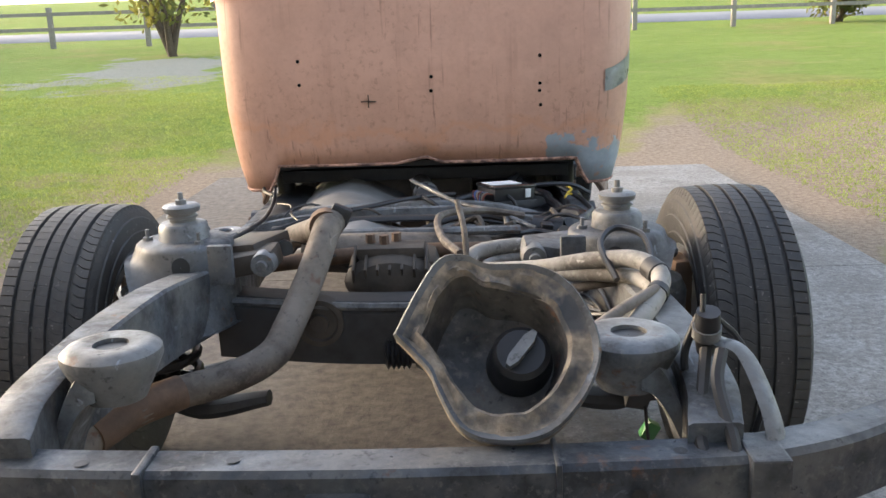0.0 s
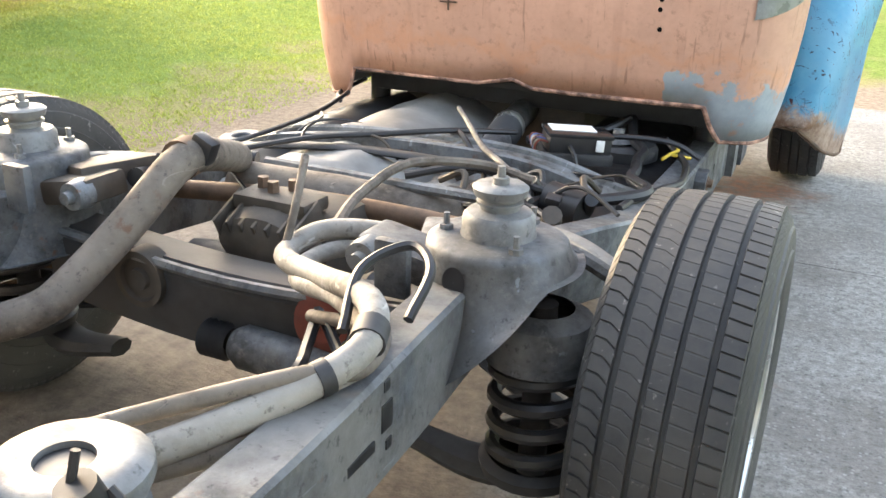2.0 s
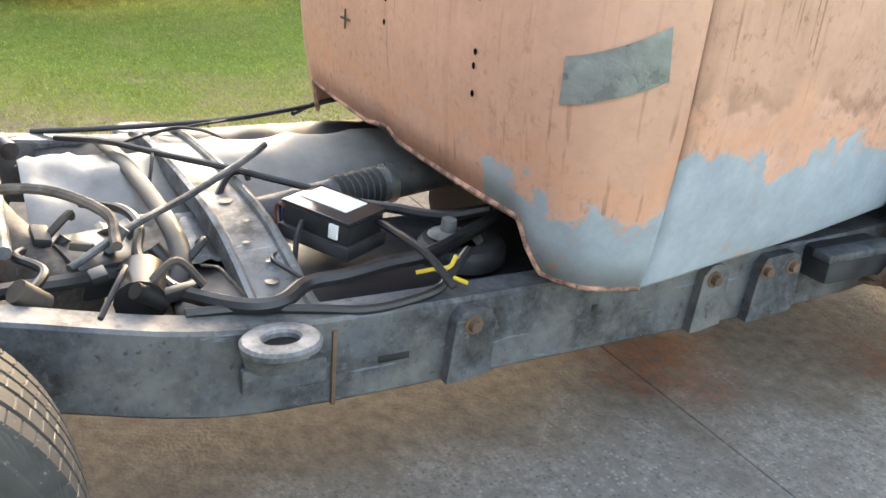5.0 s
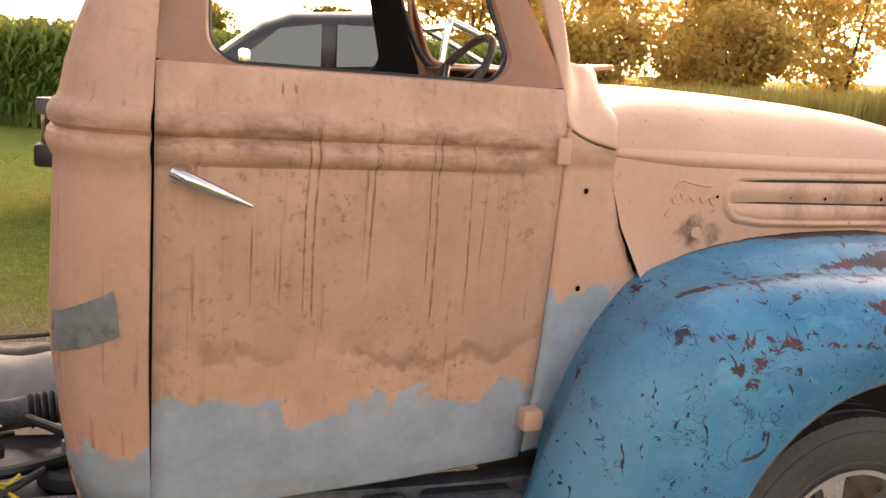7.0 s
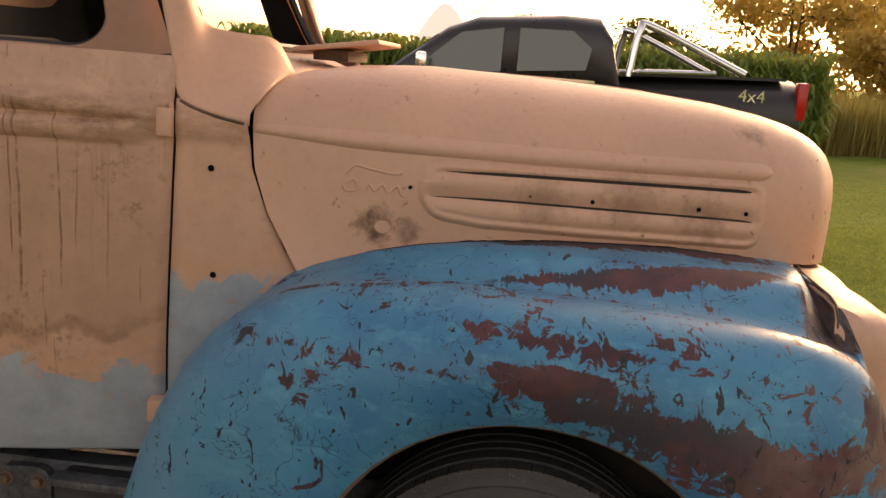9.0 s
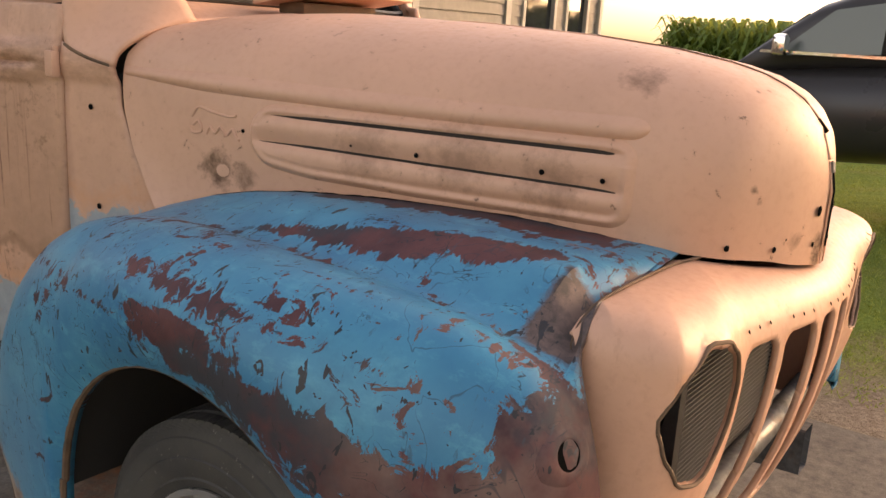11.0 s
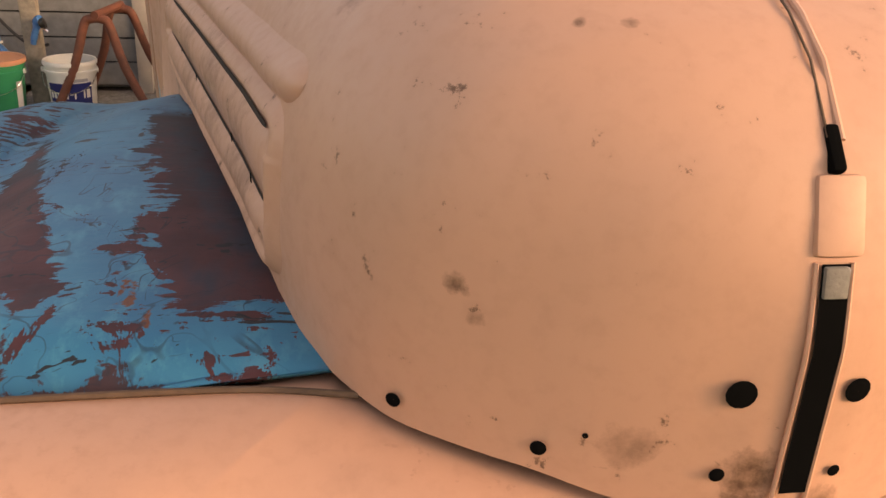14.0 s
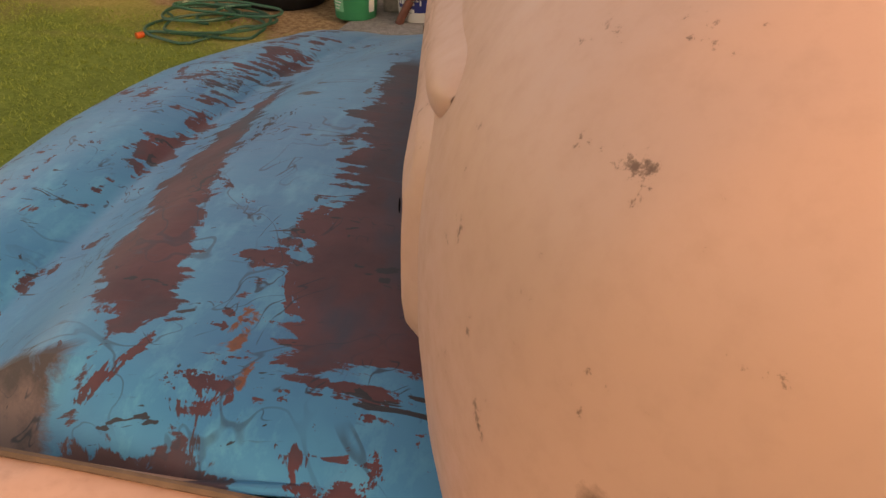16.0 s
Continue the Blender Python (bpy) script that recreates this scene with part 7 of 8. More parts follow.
def leaf_material(name, a, b, through_light=0.5):
    n = Nodes(name, 0.6)
    c = n.mix(n.island(), a, b)
    thin = n.t.nodes.new("ShaderNodeBsdfTranslucent")
    n.put(thin.inputs["Color"], n.mix(0.35, c, (0.55, 0.42, 0.08)))
    both = n.t.nodes.new("ShaderNodeMixShader")
    both.inputs[0].default_value = through_light
    n.t.links.new(n.b.outputs[0], both.inputs[1])
    n.t.links.new(thin.outputs[0], both.inputs[2])
    n.t.links.new(both.outputs[0], n.t.nodes["Material Output"].inputs[0])
    return n.done(c)


GRASS = leaf_material("grass_blades", (0.15, 0.24, 0.03), (0.40, 0.49, 0.12))
# grass tufts standing up out of the lawn
rng = random.Random(5)


def blades(regions, count, height):
    verts, faces = [], []
    for _ in range(count):
        x0, x1, y0, y1 = rng.choice(regions)
        x, y = rng.uniform(x0, x1), rng.uniform(y0, y1)
        z = ground_z(x, y) - 0.005
        for _ in range(3):
            a, h = rng.uniform(0, 6.28), height * rng.uniform(0.5, 1.2)
            bx, by = x + rng.uniform(-0.03, 0.03), y + rng.uniform(-0.03, 0.03)
            dx, dy = 0.005 * math.cos(a), 0.005 * math.sin(a)
            lx, ly = rng.uniform(-0.03, 0.03), rng.uniform(-0.03, 0.03)
            i = len(verts)
            verts += [(bx - dx, by - dy, z), (bx + dx, by + dy, z), (bx + lx, by + ly, z + h)]
            faces.append((i, i + 1, i + 2))
    return verts, faces


def raw(name, verts, faces, material, parent=None, label="", category="", kind=""):
    me = bpy.data.meshes.new(name)
    me.from_pydata([(a * UNIT, b * UNIT, c * UNIT) for a, b, c in verts], [], faces)
    me.materials.append(material)
    ob = new(name, me)
    ob.parent = parent
    return tagged(ob, label, category, kind=kind)


raw("grass", *blades([(-7, -2.3, 0, 11), (-7, -2.3, 0, 11), (-12, -2.5, -1, 14), (-12, -2.5, -1, 14), (2.7, 7, -0.7, 10), (2.7, 7, -0.7, 10)], 76000, 0.026), GRASS,
    label="short green lawn grass", category="grass", kind="stuff")

# ---- road, fence and planting beyond the lawn ----
ASPHALT = simple("pale_asphalt", (0.20, 0.20, 0.21), 0.9, 0, 0.2, 8, 0.2)
BARK = simple("grey_brown_bark", (0.11, 0.08, 0.055), 0.95, 0, 0.5, 30, 0.6)
TIMBER = simple("weathered_timber", (0.27, 0.24, 0.20), 0.9, 0, 0.35, 30, 0.4)


LEAF = leaf_material("dull_green_leaves", (0.035, 0.065, 0.018), (0.10, 0.135, 0.035))
# glow of the low sun behind the crowns is put into this leaf colour
LEAF_SUNLIT = leaf_material("sunlit_olive_leaves", (0.36, 0.22, 0.06), (0.72, 0.50, 0.18), 0.68)
TALL = leaf_material("dry_tall_grass", (0.20, 0.17, 0.05), (0.46, 0.36, 0.12))
CORN = leaf_material("corn_leaves", (0.07, 0.15, 0.03), (0.22, 0.34, 0.09))
rows = [[(x, y, lift(x, 27) + (0.12 if 29.2 < y < 36.8 else 0.02) + (y - 27) * 0.03) for y in (29, 29.3, 33, 36.7, 37)] for x in np.linspace(-120, 120, 25)]
tagged(part("road", grid(rows), ASPHALT), "pale asphalt country road", "road", kind="structure")
fence = empty("fence", "weathered timber post and rail fence beside the road", "fence", 0, 24.5, lift(0, 24.5))
for i in range(34):
    x = -46 + i * 2.85
    if abs(x) < 30:
        part("post", box((x, 24.5, lift(x, 24.5) + 0.55), (0.13, 0.13, 1.25), bevel=0.01), TIMBER, fence)
for h in (0.55, 0.98):
    part("rail", box((0, 24.45, lift(0, 24.5) + h), (92, 0.05, 0.10)), TIMBER, fence)


def add_leaves(verts, faces, centre, radius, count, size, squash=0.75):
    for _ in range(count):
        d = Vector((rng.gauss(0, 1), rng.gauss(0, 1), rng.gauss(0, 1))).normalized() * radius * rng.uniform(0.25, 1.0) ** 0.6
        p = Vector(centre) + Vector((d.x, d.y, d.z * squash))
        u = Vector((rng.gauss(0, 1), rng.gauss(0, 1), rng.gauss(0, 1))).normalized()
        v = u.orthogonal().normalized()
        s = size * rng.uniform(0.6, 1.3)
        i = len(verts)
        verts += [tuple(p - u * s), tuple(p + v * s * 0.5), tuple(p + u * s), tuple(p - v * s * 0.5)]
        faces.append((i, i + 1, i + 2, i + 3))


def tree(x, y, height, spread, leaves, material, label, size=0.12, trunk=0.12, low=0.3):
    z = lift(x, y)
    t = empty("tree", label, "tree", x, y, z, group="trees round the yard")
    bm, tips = bmesh.new(), []
    for k in range(5):
        a = rng.uniform(0, 6.28)
        b = (x + rng.uniform(-0.1, 0.1), y, z - 0.05)
        mid = (x + 0.25 * spread * math.cos(a), y + 0.25 * spread * math.sin(a), z + height * rng.uniform(0.3, 0.45))
        tip = (x + 0.7 * spread * math.cos(a), y + 0.7 * spread * math.sin(a), z + height * rng.uniform(0.65, 0.95))
        add_tube(bm, [b, mid, tip], [trunk, trunk * 0.6, trunk * 0.12], n=7, curve=5)
        tips += [mid, tip]
        for _ in range(3):
            s = rng.uniform(0.5, 0.9)
            p = tuple(mid[i] + (tip[i] - mid[i]) * s for i in range(3))
            e = (p[0] + rng.uniform(-0.5, 0.5) * spread, p[1] + rng.uniform(-0.5, 0.5) * spread, p[2] + rng.uniform(-0.05, 0.22) * height)
            add_tube(bm, [p, e], [trunk * 0.3, trunk * 0.08], n=5, curve=0)
            tips.append(e)
    part("trunk", bm, BARK, t)
    verts, faces = [], []
    for p in tips:
        add_leaves(verts, faces, p, spread * rng.uniform(0.25, 0.5), leaves // len(tips), size)
    for _ in range(10):
        p = (x + rng.uniform(-1, 1) * spread * 0.7, y + rng.uniform(-1, 1) * spread * 0.7, z + height * rng.uniform(low, 1.0))
        add_leaves(verts, faces, p, spread * rng.uniform(0.2, 0.4), leaves // 24, size)
    crown = raw("crown", verts, faces, material)
    crown.parent = t
    crown.matrix_parent_inverse = Matrix.Translation(-t.location)
    return t


tree(-6.7, 19.5, 3.2, 1.9, 1500, LEAF, "small many-stemmed garden tree on the lawn", 0.10, 0.10, 0.5)
tree(11.6, 25.6, 1.7, 1.5, 1800, LEAF, "low dense roadside bush by the fence", 0.10, 0.07, 0.1)


# ---- corn, hedge and the trees towards the sun ----
def corn_field():
    verts, faces = [], []
    for _ in range(2400):
        y = rng.uniform(-3.5, 9.5)
        x = -16.5 - abs(rng.gauss(0, 1.2)) - max(0, -y) * 0.2
        z, h = lift(-15, y) - 0.05, rng.uniform(1.6, 2.15)
        for k in range(9):
            a = rng.uniform(0, 6.28)
            hz = z + h * (0.15 + 0.85 * k / 9)
            l = rng.uniform(0.35, 0.6)
            dx, dy = math.cos(a), math.sin(a)
            i = len(verts)
            verts += [(x, y - 0.02, hz), (x, y + 0.02, hz), (x + dx * l * 0.5 - dy * 0.04, y + dy * l * 0.5 + dx * 0.04, hz + 0.30), (x + dx * l * 0.5 + dy * 0.04, y + dy * l * 0.5 - dx * 0.04, hz + 0.30),
                      (x + dx * l, y + dy * l, hz + rng.uniform(-0.05, 0.25))]
            faces += [(i, i + 1, i + 2, i + 3), (i + 3, i + 2, i + 4)]
        i = len(verts)
        verts += [(x, y - 0.015, z), (x, y + 0.015, z), (x, y, z + h + 0.2)]
        faces.append((i, i + 1, i + 2))
    return verts, faces


raw("corn", *corn_field(), CORN, label="tall green standing corn field", category="corn", kind="stuff")
for x, y, h, sp, n, mat, lab in ((-30, 12.5, 5.4, 2.9, 1500, LEAF_SUNLIT, "hazy olive tree with thin crown"), (-34, 18, 6.6, 3.6, 1900, LEAF_SUNLIT, "tall hazy olive tree with thin crown"),
                                 (-30, 21.5, 6.4, 3.6, 1900, LEAF_SUNLIT, "tall hazy olive tree with thin crown"), (-38, 27, 7.4, 4.2, 2000, LEAF_SUNLIT, "tall hazy olive tree with thin crown"),
                                 (-27, 27, 5.4, 3.4, 1800, LEAF_SUNLIT, "hazy olive tree with thin crown"), (-26, 15.0, 3.4, 2.6, 1700, LEAF_SUNLIT, "low spreading olive tree behind tall grass"), (-25, 20.5, 3.8, 2.8, 1800, LEAF_SUNLIT, "low spreading olive tree behind tall grass"),
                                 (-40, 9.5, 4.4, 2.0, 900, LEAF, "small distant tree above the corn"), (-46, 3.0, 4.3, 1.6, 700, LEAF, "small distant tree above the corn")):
    tree(x, y, h, sp, n * 3, mat, lab, 0.125, 0.11, 0.08 if mat is LEAF_SUNLIT else 0.3)

def tall_grass():
    verts, faces = [], []
    for _ in range(5200):
        y = rng.uniform(10.0, 29.0)
        x = -17.5 - rng.uniform(0, 1) ** 1.5 * 6 - 0.5 * math.sin(y * 1.3)
        z = lift(-15, y) - 0.05
        for _ in range(4):
            bx, by, h, a = x + rng.uniform(-0.15, 0.15), y + rng.uniform(-0.15, 0.15), rng.uniform(0.5, 1.5), rng.uniform(0, 6.28)
            dx, dy, l = 0.018 * math.cos(a), 0.018 * math.sin(a), rng.uniform(0.05, 0.35)
            i = len(verts)
            verts += [(bx - dx, by - dy, z), (bx + dx, by + dy, z), (bx + dx * 0.6 + dy * l * 12, by + dy * 0.6 - dx * l * 12, z + h * 0.7), (bx + dy * l * 28, by - dx * l * 28, z + h)]
            faces += [(i, i + 1, i + 2), (i, i + 2, i + 3)]
    return verts, faces


raw("tall_grass", *tall_grass(), TALL, label="tall dry unmown grass along the lawn edge", category="tall grass", kind="stuff")
HAZE = Nodes("hazy_far_hill", 1.0)  # air light of the distance, put in as a glow of the hill
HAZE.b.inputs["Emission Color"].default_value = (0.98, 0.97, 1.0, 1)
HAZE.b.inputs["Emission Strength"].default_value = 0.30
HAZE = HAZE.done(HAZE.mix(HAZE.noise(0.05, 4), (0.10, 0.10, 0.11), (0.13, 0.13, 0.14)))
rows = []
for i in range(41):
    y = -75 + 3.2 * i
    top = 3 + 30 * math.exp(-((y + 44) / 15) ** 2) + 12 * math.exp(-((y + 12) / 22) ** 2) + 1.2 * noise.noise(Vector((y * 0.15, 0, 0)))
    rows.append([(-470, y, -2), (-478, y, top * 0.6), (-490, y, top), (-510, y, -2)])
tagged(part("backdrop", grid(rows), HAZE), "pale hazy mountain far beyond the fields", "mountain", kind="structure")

# ---- buildings ----
BOARD_GREY = simple("grey_painted_boards", (0.185, 0.192, 0.20), 0.75, 0, 0.3, 14, 0.25)
SHED_DARK = simple("dark_gap_backing", (0.02, 0.02, 0.02), 0.9, 0, 0.2, 12, 0.1)
BOARD_CREAM = simple("cream_painted_boards", (0.25, 0.22, 0.195), 0.7, 0, 0.28, 8, 0.15)
TRIM = simple("pale_trim_paint", (0.38, 0.35, 0.32), 0.6, 0, 0.15, 10, 0.1)
GLASS = Nodes("window_glass", 0.05)
GLASS = GLASS.done((0.02, 0.025, 0.03))
TIN = simple("grey_iron_roof", (0.30, 0.31, 0.32), 0.5, 0.5, 0.2, 6, 0.1)


def flat_board(x0, x1, y, z0, z1):
    """One square-edged board on a wall that faces +y."""
    return box(((x0 + x1) / 2, y, (z0 + z1) / 2), (x1 - x0, 0.024, z1 - z0), (0, 0, 0), 0.003)


def board_rows(bm, x0, x1, y, z0, z1, pitch, face=1):
    """Overlapping weatherboards on a wall that faces +y (face 1)."""
    n = int((z1 - z0) / pitch)
    for i in range(n):
        a = z0 + i * pitch
        vs = [bm.verts.new(p) for x in (x0, x1) for p in ((x, y + face * 0.028, a), (x, y + face * 0.004, a + pitch * 1.08), (x, y - face * 0.01, a + pitch * 1.08), (x, y - face * 0.01, a))]
        for j in range(4):
            k = (j + 1) % 4
            bm.faces.new((vs[j], vs[k], vs[4 + k], vs[4 + j]))
        bm.faces.new(vs[:4][::-1])
        bm.faces.new(vs[4:])


def board_wall(parent, x0, x1, y, z0, z1, pitch, material, openings=()):
    """Each course is a part; openings (xa, xb, za, zb) interrupt the courses."""
    n = int((z1 - z0) / pitch)
    for i in range(n):
        a = z0 + i * pitch
        spans = [(x0, x1)]
        for xa, xb, za, zb in openings:
            if za < a + pitch * 0.5 < zb:
                spans = [s for p, q in spans for s in ((p, min(q, xa)), (max(p, xb), q)) if s[1] - s[0] > 0.02]
        for p, q in spans:
            bm = bmesh.new()
            board_rows(bm, p, q, y, a, a + pitch * 1.01, pitch)
            part("board", bm, material, parent, smooth=False)


# shed beside the slab
shed = empty("shed", "grey weatherboard shed with earth along its foot", "shed", 3.8, -3.2)
for x0, x1, y, z0 in ((1.45, 4.05, -1.535, 0.05), (4.05, 9.0, -2.25, 0.16)):
    for k in range(14):
        part("board", flat_board(x0, x1, y, z0 + 0.160 * k, z0 + 0.160 * k + 0.149), BOARD_GREY, shed, smooth=False)
# dark sheets added behind the boards to darken the gaps between them
part("gap_backing", box((2.75, -1.566, 1.17), (2.6, 0.03, 2.26)), SHED_DARK, shed, smooth=False)
part("gap_backing", box((6.525, -2.281, 1.20), (4.95, 0.03, 2.2)), SHED_DARK, shed, smooth=False)
part("wall", box((5.2, -3.91, 1.16), (7.5, 3.2, 2.3)), BOARD_GREY, shed, smooth=False)
part("wall", box((2.75, -2.74, 1.16), (2.6, 2.3, 2.28)), BOARD_GREY, shed, smooth=False)
part("corner_board", box((1.44, -1.54, 1.2), (0.09, 0.09, 2.4), bevel=0.005), TRIM, shed)
part("roof", box((5.0, -3.5, 2.42), (8.4, 4.4, 0.08), (3, 0, 0)), TIN, shed, smooth=False)
part("footing", box((6.6, -1.72, 0.03), (4.6, 0.75, 0.10), bevel=0.01), CONCRETE, shed, smooth=False)

# house across the lawn
house = empty("house", "cream weatherboard house raised on piles", "house", -6, -4.5)
W = [(-6.2, -3.1, 1.30, 2.45), (-9.6, -8.75, 1.15, 2.2), (-10.6, -9.95, 1.15, 2.2)]
board_wall(house, -11.0, -0.9, -2.0, 0.42, 2.75, 0.15, BOARD_CREAM, W)
part("wall", box((-5.95, -4.6, 1.58), (10.0, 5.1, 2.34)), BOARD_CREAM, house, smooth=False)
part("roof", box((-6, -4.4, 2.95), (11.0, 6.4, 0.14), (4, 0, 0)), TIN, house, smooth=False)
for k in range(8):
    part("support_post", box((-10.8 + k * 1.4, -2.25, 0.17), (0.16, 0.16, 0.5)), TIMBER, house, smooth=False)
part("corner_board", box((-11.0, -1.98, 1.6), (0.10, 0.10, 2.35), bevel=0.005), TRIM, house)
for xa, xb, za, zb in W:
    w = part("window", box(((xa + xb) / 2, -2.03, (za + zb) / 2), (xb - xa - 0.06, 0.03, zb - za - 0.06)), GLASS, house, "dark window glass reflecting the sky", smooth=False)
    for cx, cz, sx, sz in (((xa + xb) / 2, za, xb - xa + 0.1, 0.07), ((xa + xb) / 2, zb, xb - xa + 0.1, 0.07), (xa, (za + zb) / 2, 0.07, zb - za), (xb, (za + zb) / 2, 0.07, zb - za)):
        part("window_frame", box((cx, -1.985, cz), (sx, 0.07, sz), bevel=0.004), TRIM, w)
    for k in range(1, int((xb - xa) / 0.5)):
        part("mullion", box((xa + k * 0.52, -1.995, (za + zb) / 2), (0.05, 0.05, zb - za)), TRIM, w)
for x in (-6.35, -8.35):
    part("trim_board", box((x, -1.965, 1.6), (0.12, 0.03, 2.3)), TRIM, house)

# ---- things along the shed ----
PLASTIC_BLACK = simple("matt_black_plastic", (0.011, 0.011, 0.012), 0.6, 0, 0.4, 12, 0.1)
PLASTIC_BLACK.node_tree.nodes["Principled BSDF"].inputs["Specular IOR Level"].default_value = 0.2
GREEN = simple("green_plastic", (0.0, 0.27, 0.12), 0.42, 0, 0.12, 8, 0.03)
WHITE = simple("white_plastic", (0.68, 0.68, 0.64), 0.45, 0, 0.12, 8, 0.03)
GREEN_PALE = simple("faded_green_print", (0.10, 0.42, 0.24), 0.5, 0, 0.3, 30, 0.02)
PRINT_GREY = simple("grey_print", (0.30, 0.31, 0.33), 0.5, 0, 0.15, 30, 0.02)
NAVY = simple("navy_print", (0.012, 0.02, 0.13), 0.4, 0, 0.1, 8, 0.02)
PEACH = simple("peach_plastic", (0.56, 0.27, 0.16), 0.5, 0, 0.15, 10, 0.03)
HOSE = simple("green_hose", (0.012, 0.10, 0.055), 0.45, 0, 0.3, 20, 0.05)
ORANGE = simple("orange_plastic", (0.7, 0.11, 0.02), 0.4, 0, 0.1, 20, 0.02)
BLUEP = simple("blue_plastic", (0.04, 0.17, 0.42), 0.3, 0, 0.15, 20, 0.02)
OXIDE = simple("red_oxide_steel", (0.16, 0.055, 0.035), 0.7, 0.1, 0.4, 20, 0.3)


def pail(name, x, y, material, label, lid=None):
    t = empty(name, label, "bucket", x, y)
    m = Matrix.Translation((x, y, 0))
    body = [(0.001, 0.0), (0.124, 0.0), (0.131, 0.008), (0.146, 0.255), (0.156, 0.257), (0.157, 0.262), (0.157, 0.276), (0.150, 0.279), (0.151, 0.302), (0.158, 0.304), (0.159, 0.318), (0.153, 0.330), (0.145, 0.328), (0.13, 0.02), (0.001, 0.02)]
    part("tub", turned(body, m, 40), material, t)
    for sx in (-1, 1):
        part("handle_lug", turned([(0.001, 0.012), (0.014, 0.011), (0.017, 0.0)], Matrix.Translation((x + sx * 0.155, y + 0.02, 0.268)) @ pose(0, 0, 0, 0, 90 * sx, 0), 12), WHITE, t)
    part("bail_handle", tube([(x - 0.165, y + 0.02, 0.268), (x - 0.125, y + 0.115, 0.185), (x, y + 0.166, 0.145), (x + 0.125, y + 0.115, 0.185), (x + 0.165, y + 0.02, 0.268)], 0.0028, n=6), CHROME, t)
    if lid:
        top = part("lid", turned([(0.001, 0.338), (0.135, 0.338), (0.142, 0.345), (0.158, 0.347), (0.165, 0.343), (0.166, 0.318), (0.160, 0.316)], m, 44), lid, t, "peach plastic lid")
        part("paint_blob", turned([(0.0001, 0.004), (0.02, 0.003), (0.028, 0.0)], Matrix.Translation((x + 0.05, y + 0.07, 0.3385)) @ Matrix.Diagonal((1.3, 0.7, 1, 1)), 12), WHITE, top, "dried white paint blob")
    return t


def wrap_label(x, y, a0, a1, z0, z1, r, material, name, parent, label=""):
    rows = [[(x + (r + (z - 0.15) * 0.052 + 0.0025) * math.cos(a), y + (r + (z - 0.15) * 0.052 + 0.0025) * math.sin(a), z) for z in np.linspace(z0, z1, 4)] for a in np.radians(np.linspace(a0, a1, 14))]
    return part(name, grid(rows), material, parent, label)


g = pail("bucket", 2.20, -0.97, GREEN, "green plastic pail with a peach lid", PEACH)
panel = wrap_label(2.20, -0.97, 42, 76, 0.055, 0.20, 0.1390, GREEN_PALE, "print", g, "worn pale printed text block")
for k in range(6):
    wrap_label(2.20, -0.97, 45, 62 + 4 * (k % 3), 0.070 + 0.020 * k, 0.077 + 0.020 * k, 0.1400, WHITE, "print_bar", panel)
wrap_label(2.20, -0.97, 54, 70, 0.198, 0.214, 0.1400, WHITE, "print", g, "small white mark")
wrap_label(2.20, -0.97, 146, 166, 0.05, 0.215, 0.1390, WHITE, "print", g, "white printed panel")
w = pail("bucket", 1.795, -1.03, WHITE, "open white plastic pail with a navy print band")
band = wrap_label(1.795, -1.03, 40, 152, 0.065, 0.205, 0.1390, NAVY, "print_band", w, "navy printed band")
wrap_label(1.795, -1.03, 108, 142, 0.212, 0.232, 0.1390, PRINT_GREY, "print", w, "grey printed line")
wrap_label(1.795, -1.03, 40, 92, 0.056, 0.088, 0.1402, WHITE, "print_bar", band, "white curved field")
wrap_label(1.795, -1.03, 44, 86, 0.062, 0.068, 0.1412, PRINT_GREY, "print_bar", band)
wrap_label(1.795, -1.03, 44, 78, 0.074, 0.080, 0.1412, PRINT_GREY, "print_bar", band)


def lettering(text, m, size, material, parent, name="lettering"):
    cu = bpy.data.curves.new(name, "FONT")
    cu.body, cu.size, cu.extrude, cu.align_x, cu.align_y = text, size * UNIT, 0.001, "CENTER", "CENTER"
    tmp = bpy.data.objects.new(name, cu)
    scene.collection.objects.link(tmp)
    bpy.context.view_layer.update()
    me = bpy.data.meshes.new_from_object(tmp.evaluated_get(bpy.context.evaluated_depsgraph_get()))
    bpy.data.objects.remove(tmp)
    me.transform(m)
    me.materials.append(material)
    ob = new(name, me)
    ob.parent = parent
    if parent.type == "EMPTY":
        ob.matrix_parent_inverse = Matrix.Translation(-parent.location)
    return ob


# white wordmark strip on the navy band, drawn as plain bars
for a0, a1, z0, z1 in ((45, 52, 0.112, 0.150), (55, 62, 0.112, 0.150), (65, 72, 0.112, 0.150), (75, 78, 0.112, 0.165), (81, 92, 0.112, 0.165), (96, 103, 0.135, 0.146), (106, 110, 0.112, 0.150), (128, 132, 0.112, 0.165), (136, 146, 0.112, 0.165)):
    wrap_label(1.795, -1.03, a0, a1, z0, z1, 0.1405, WHITE, "print_bar", band)

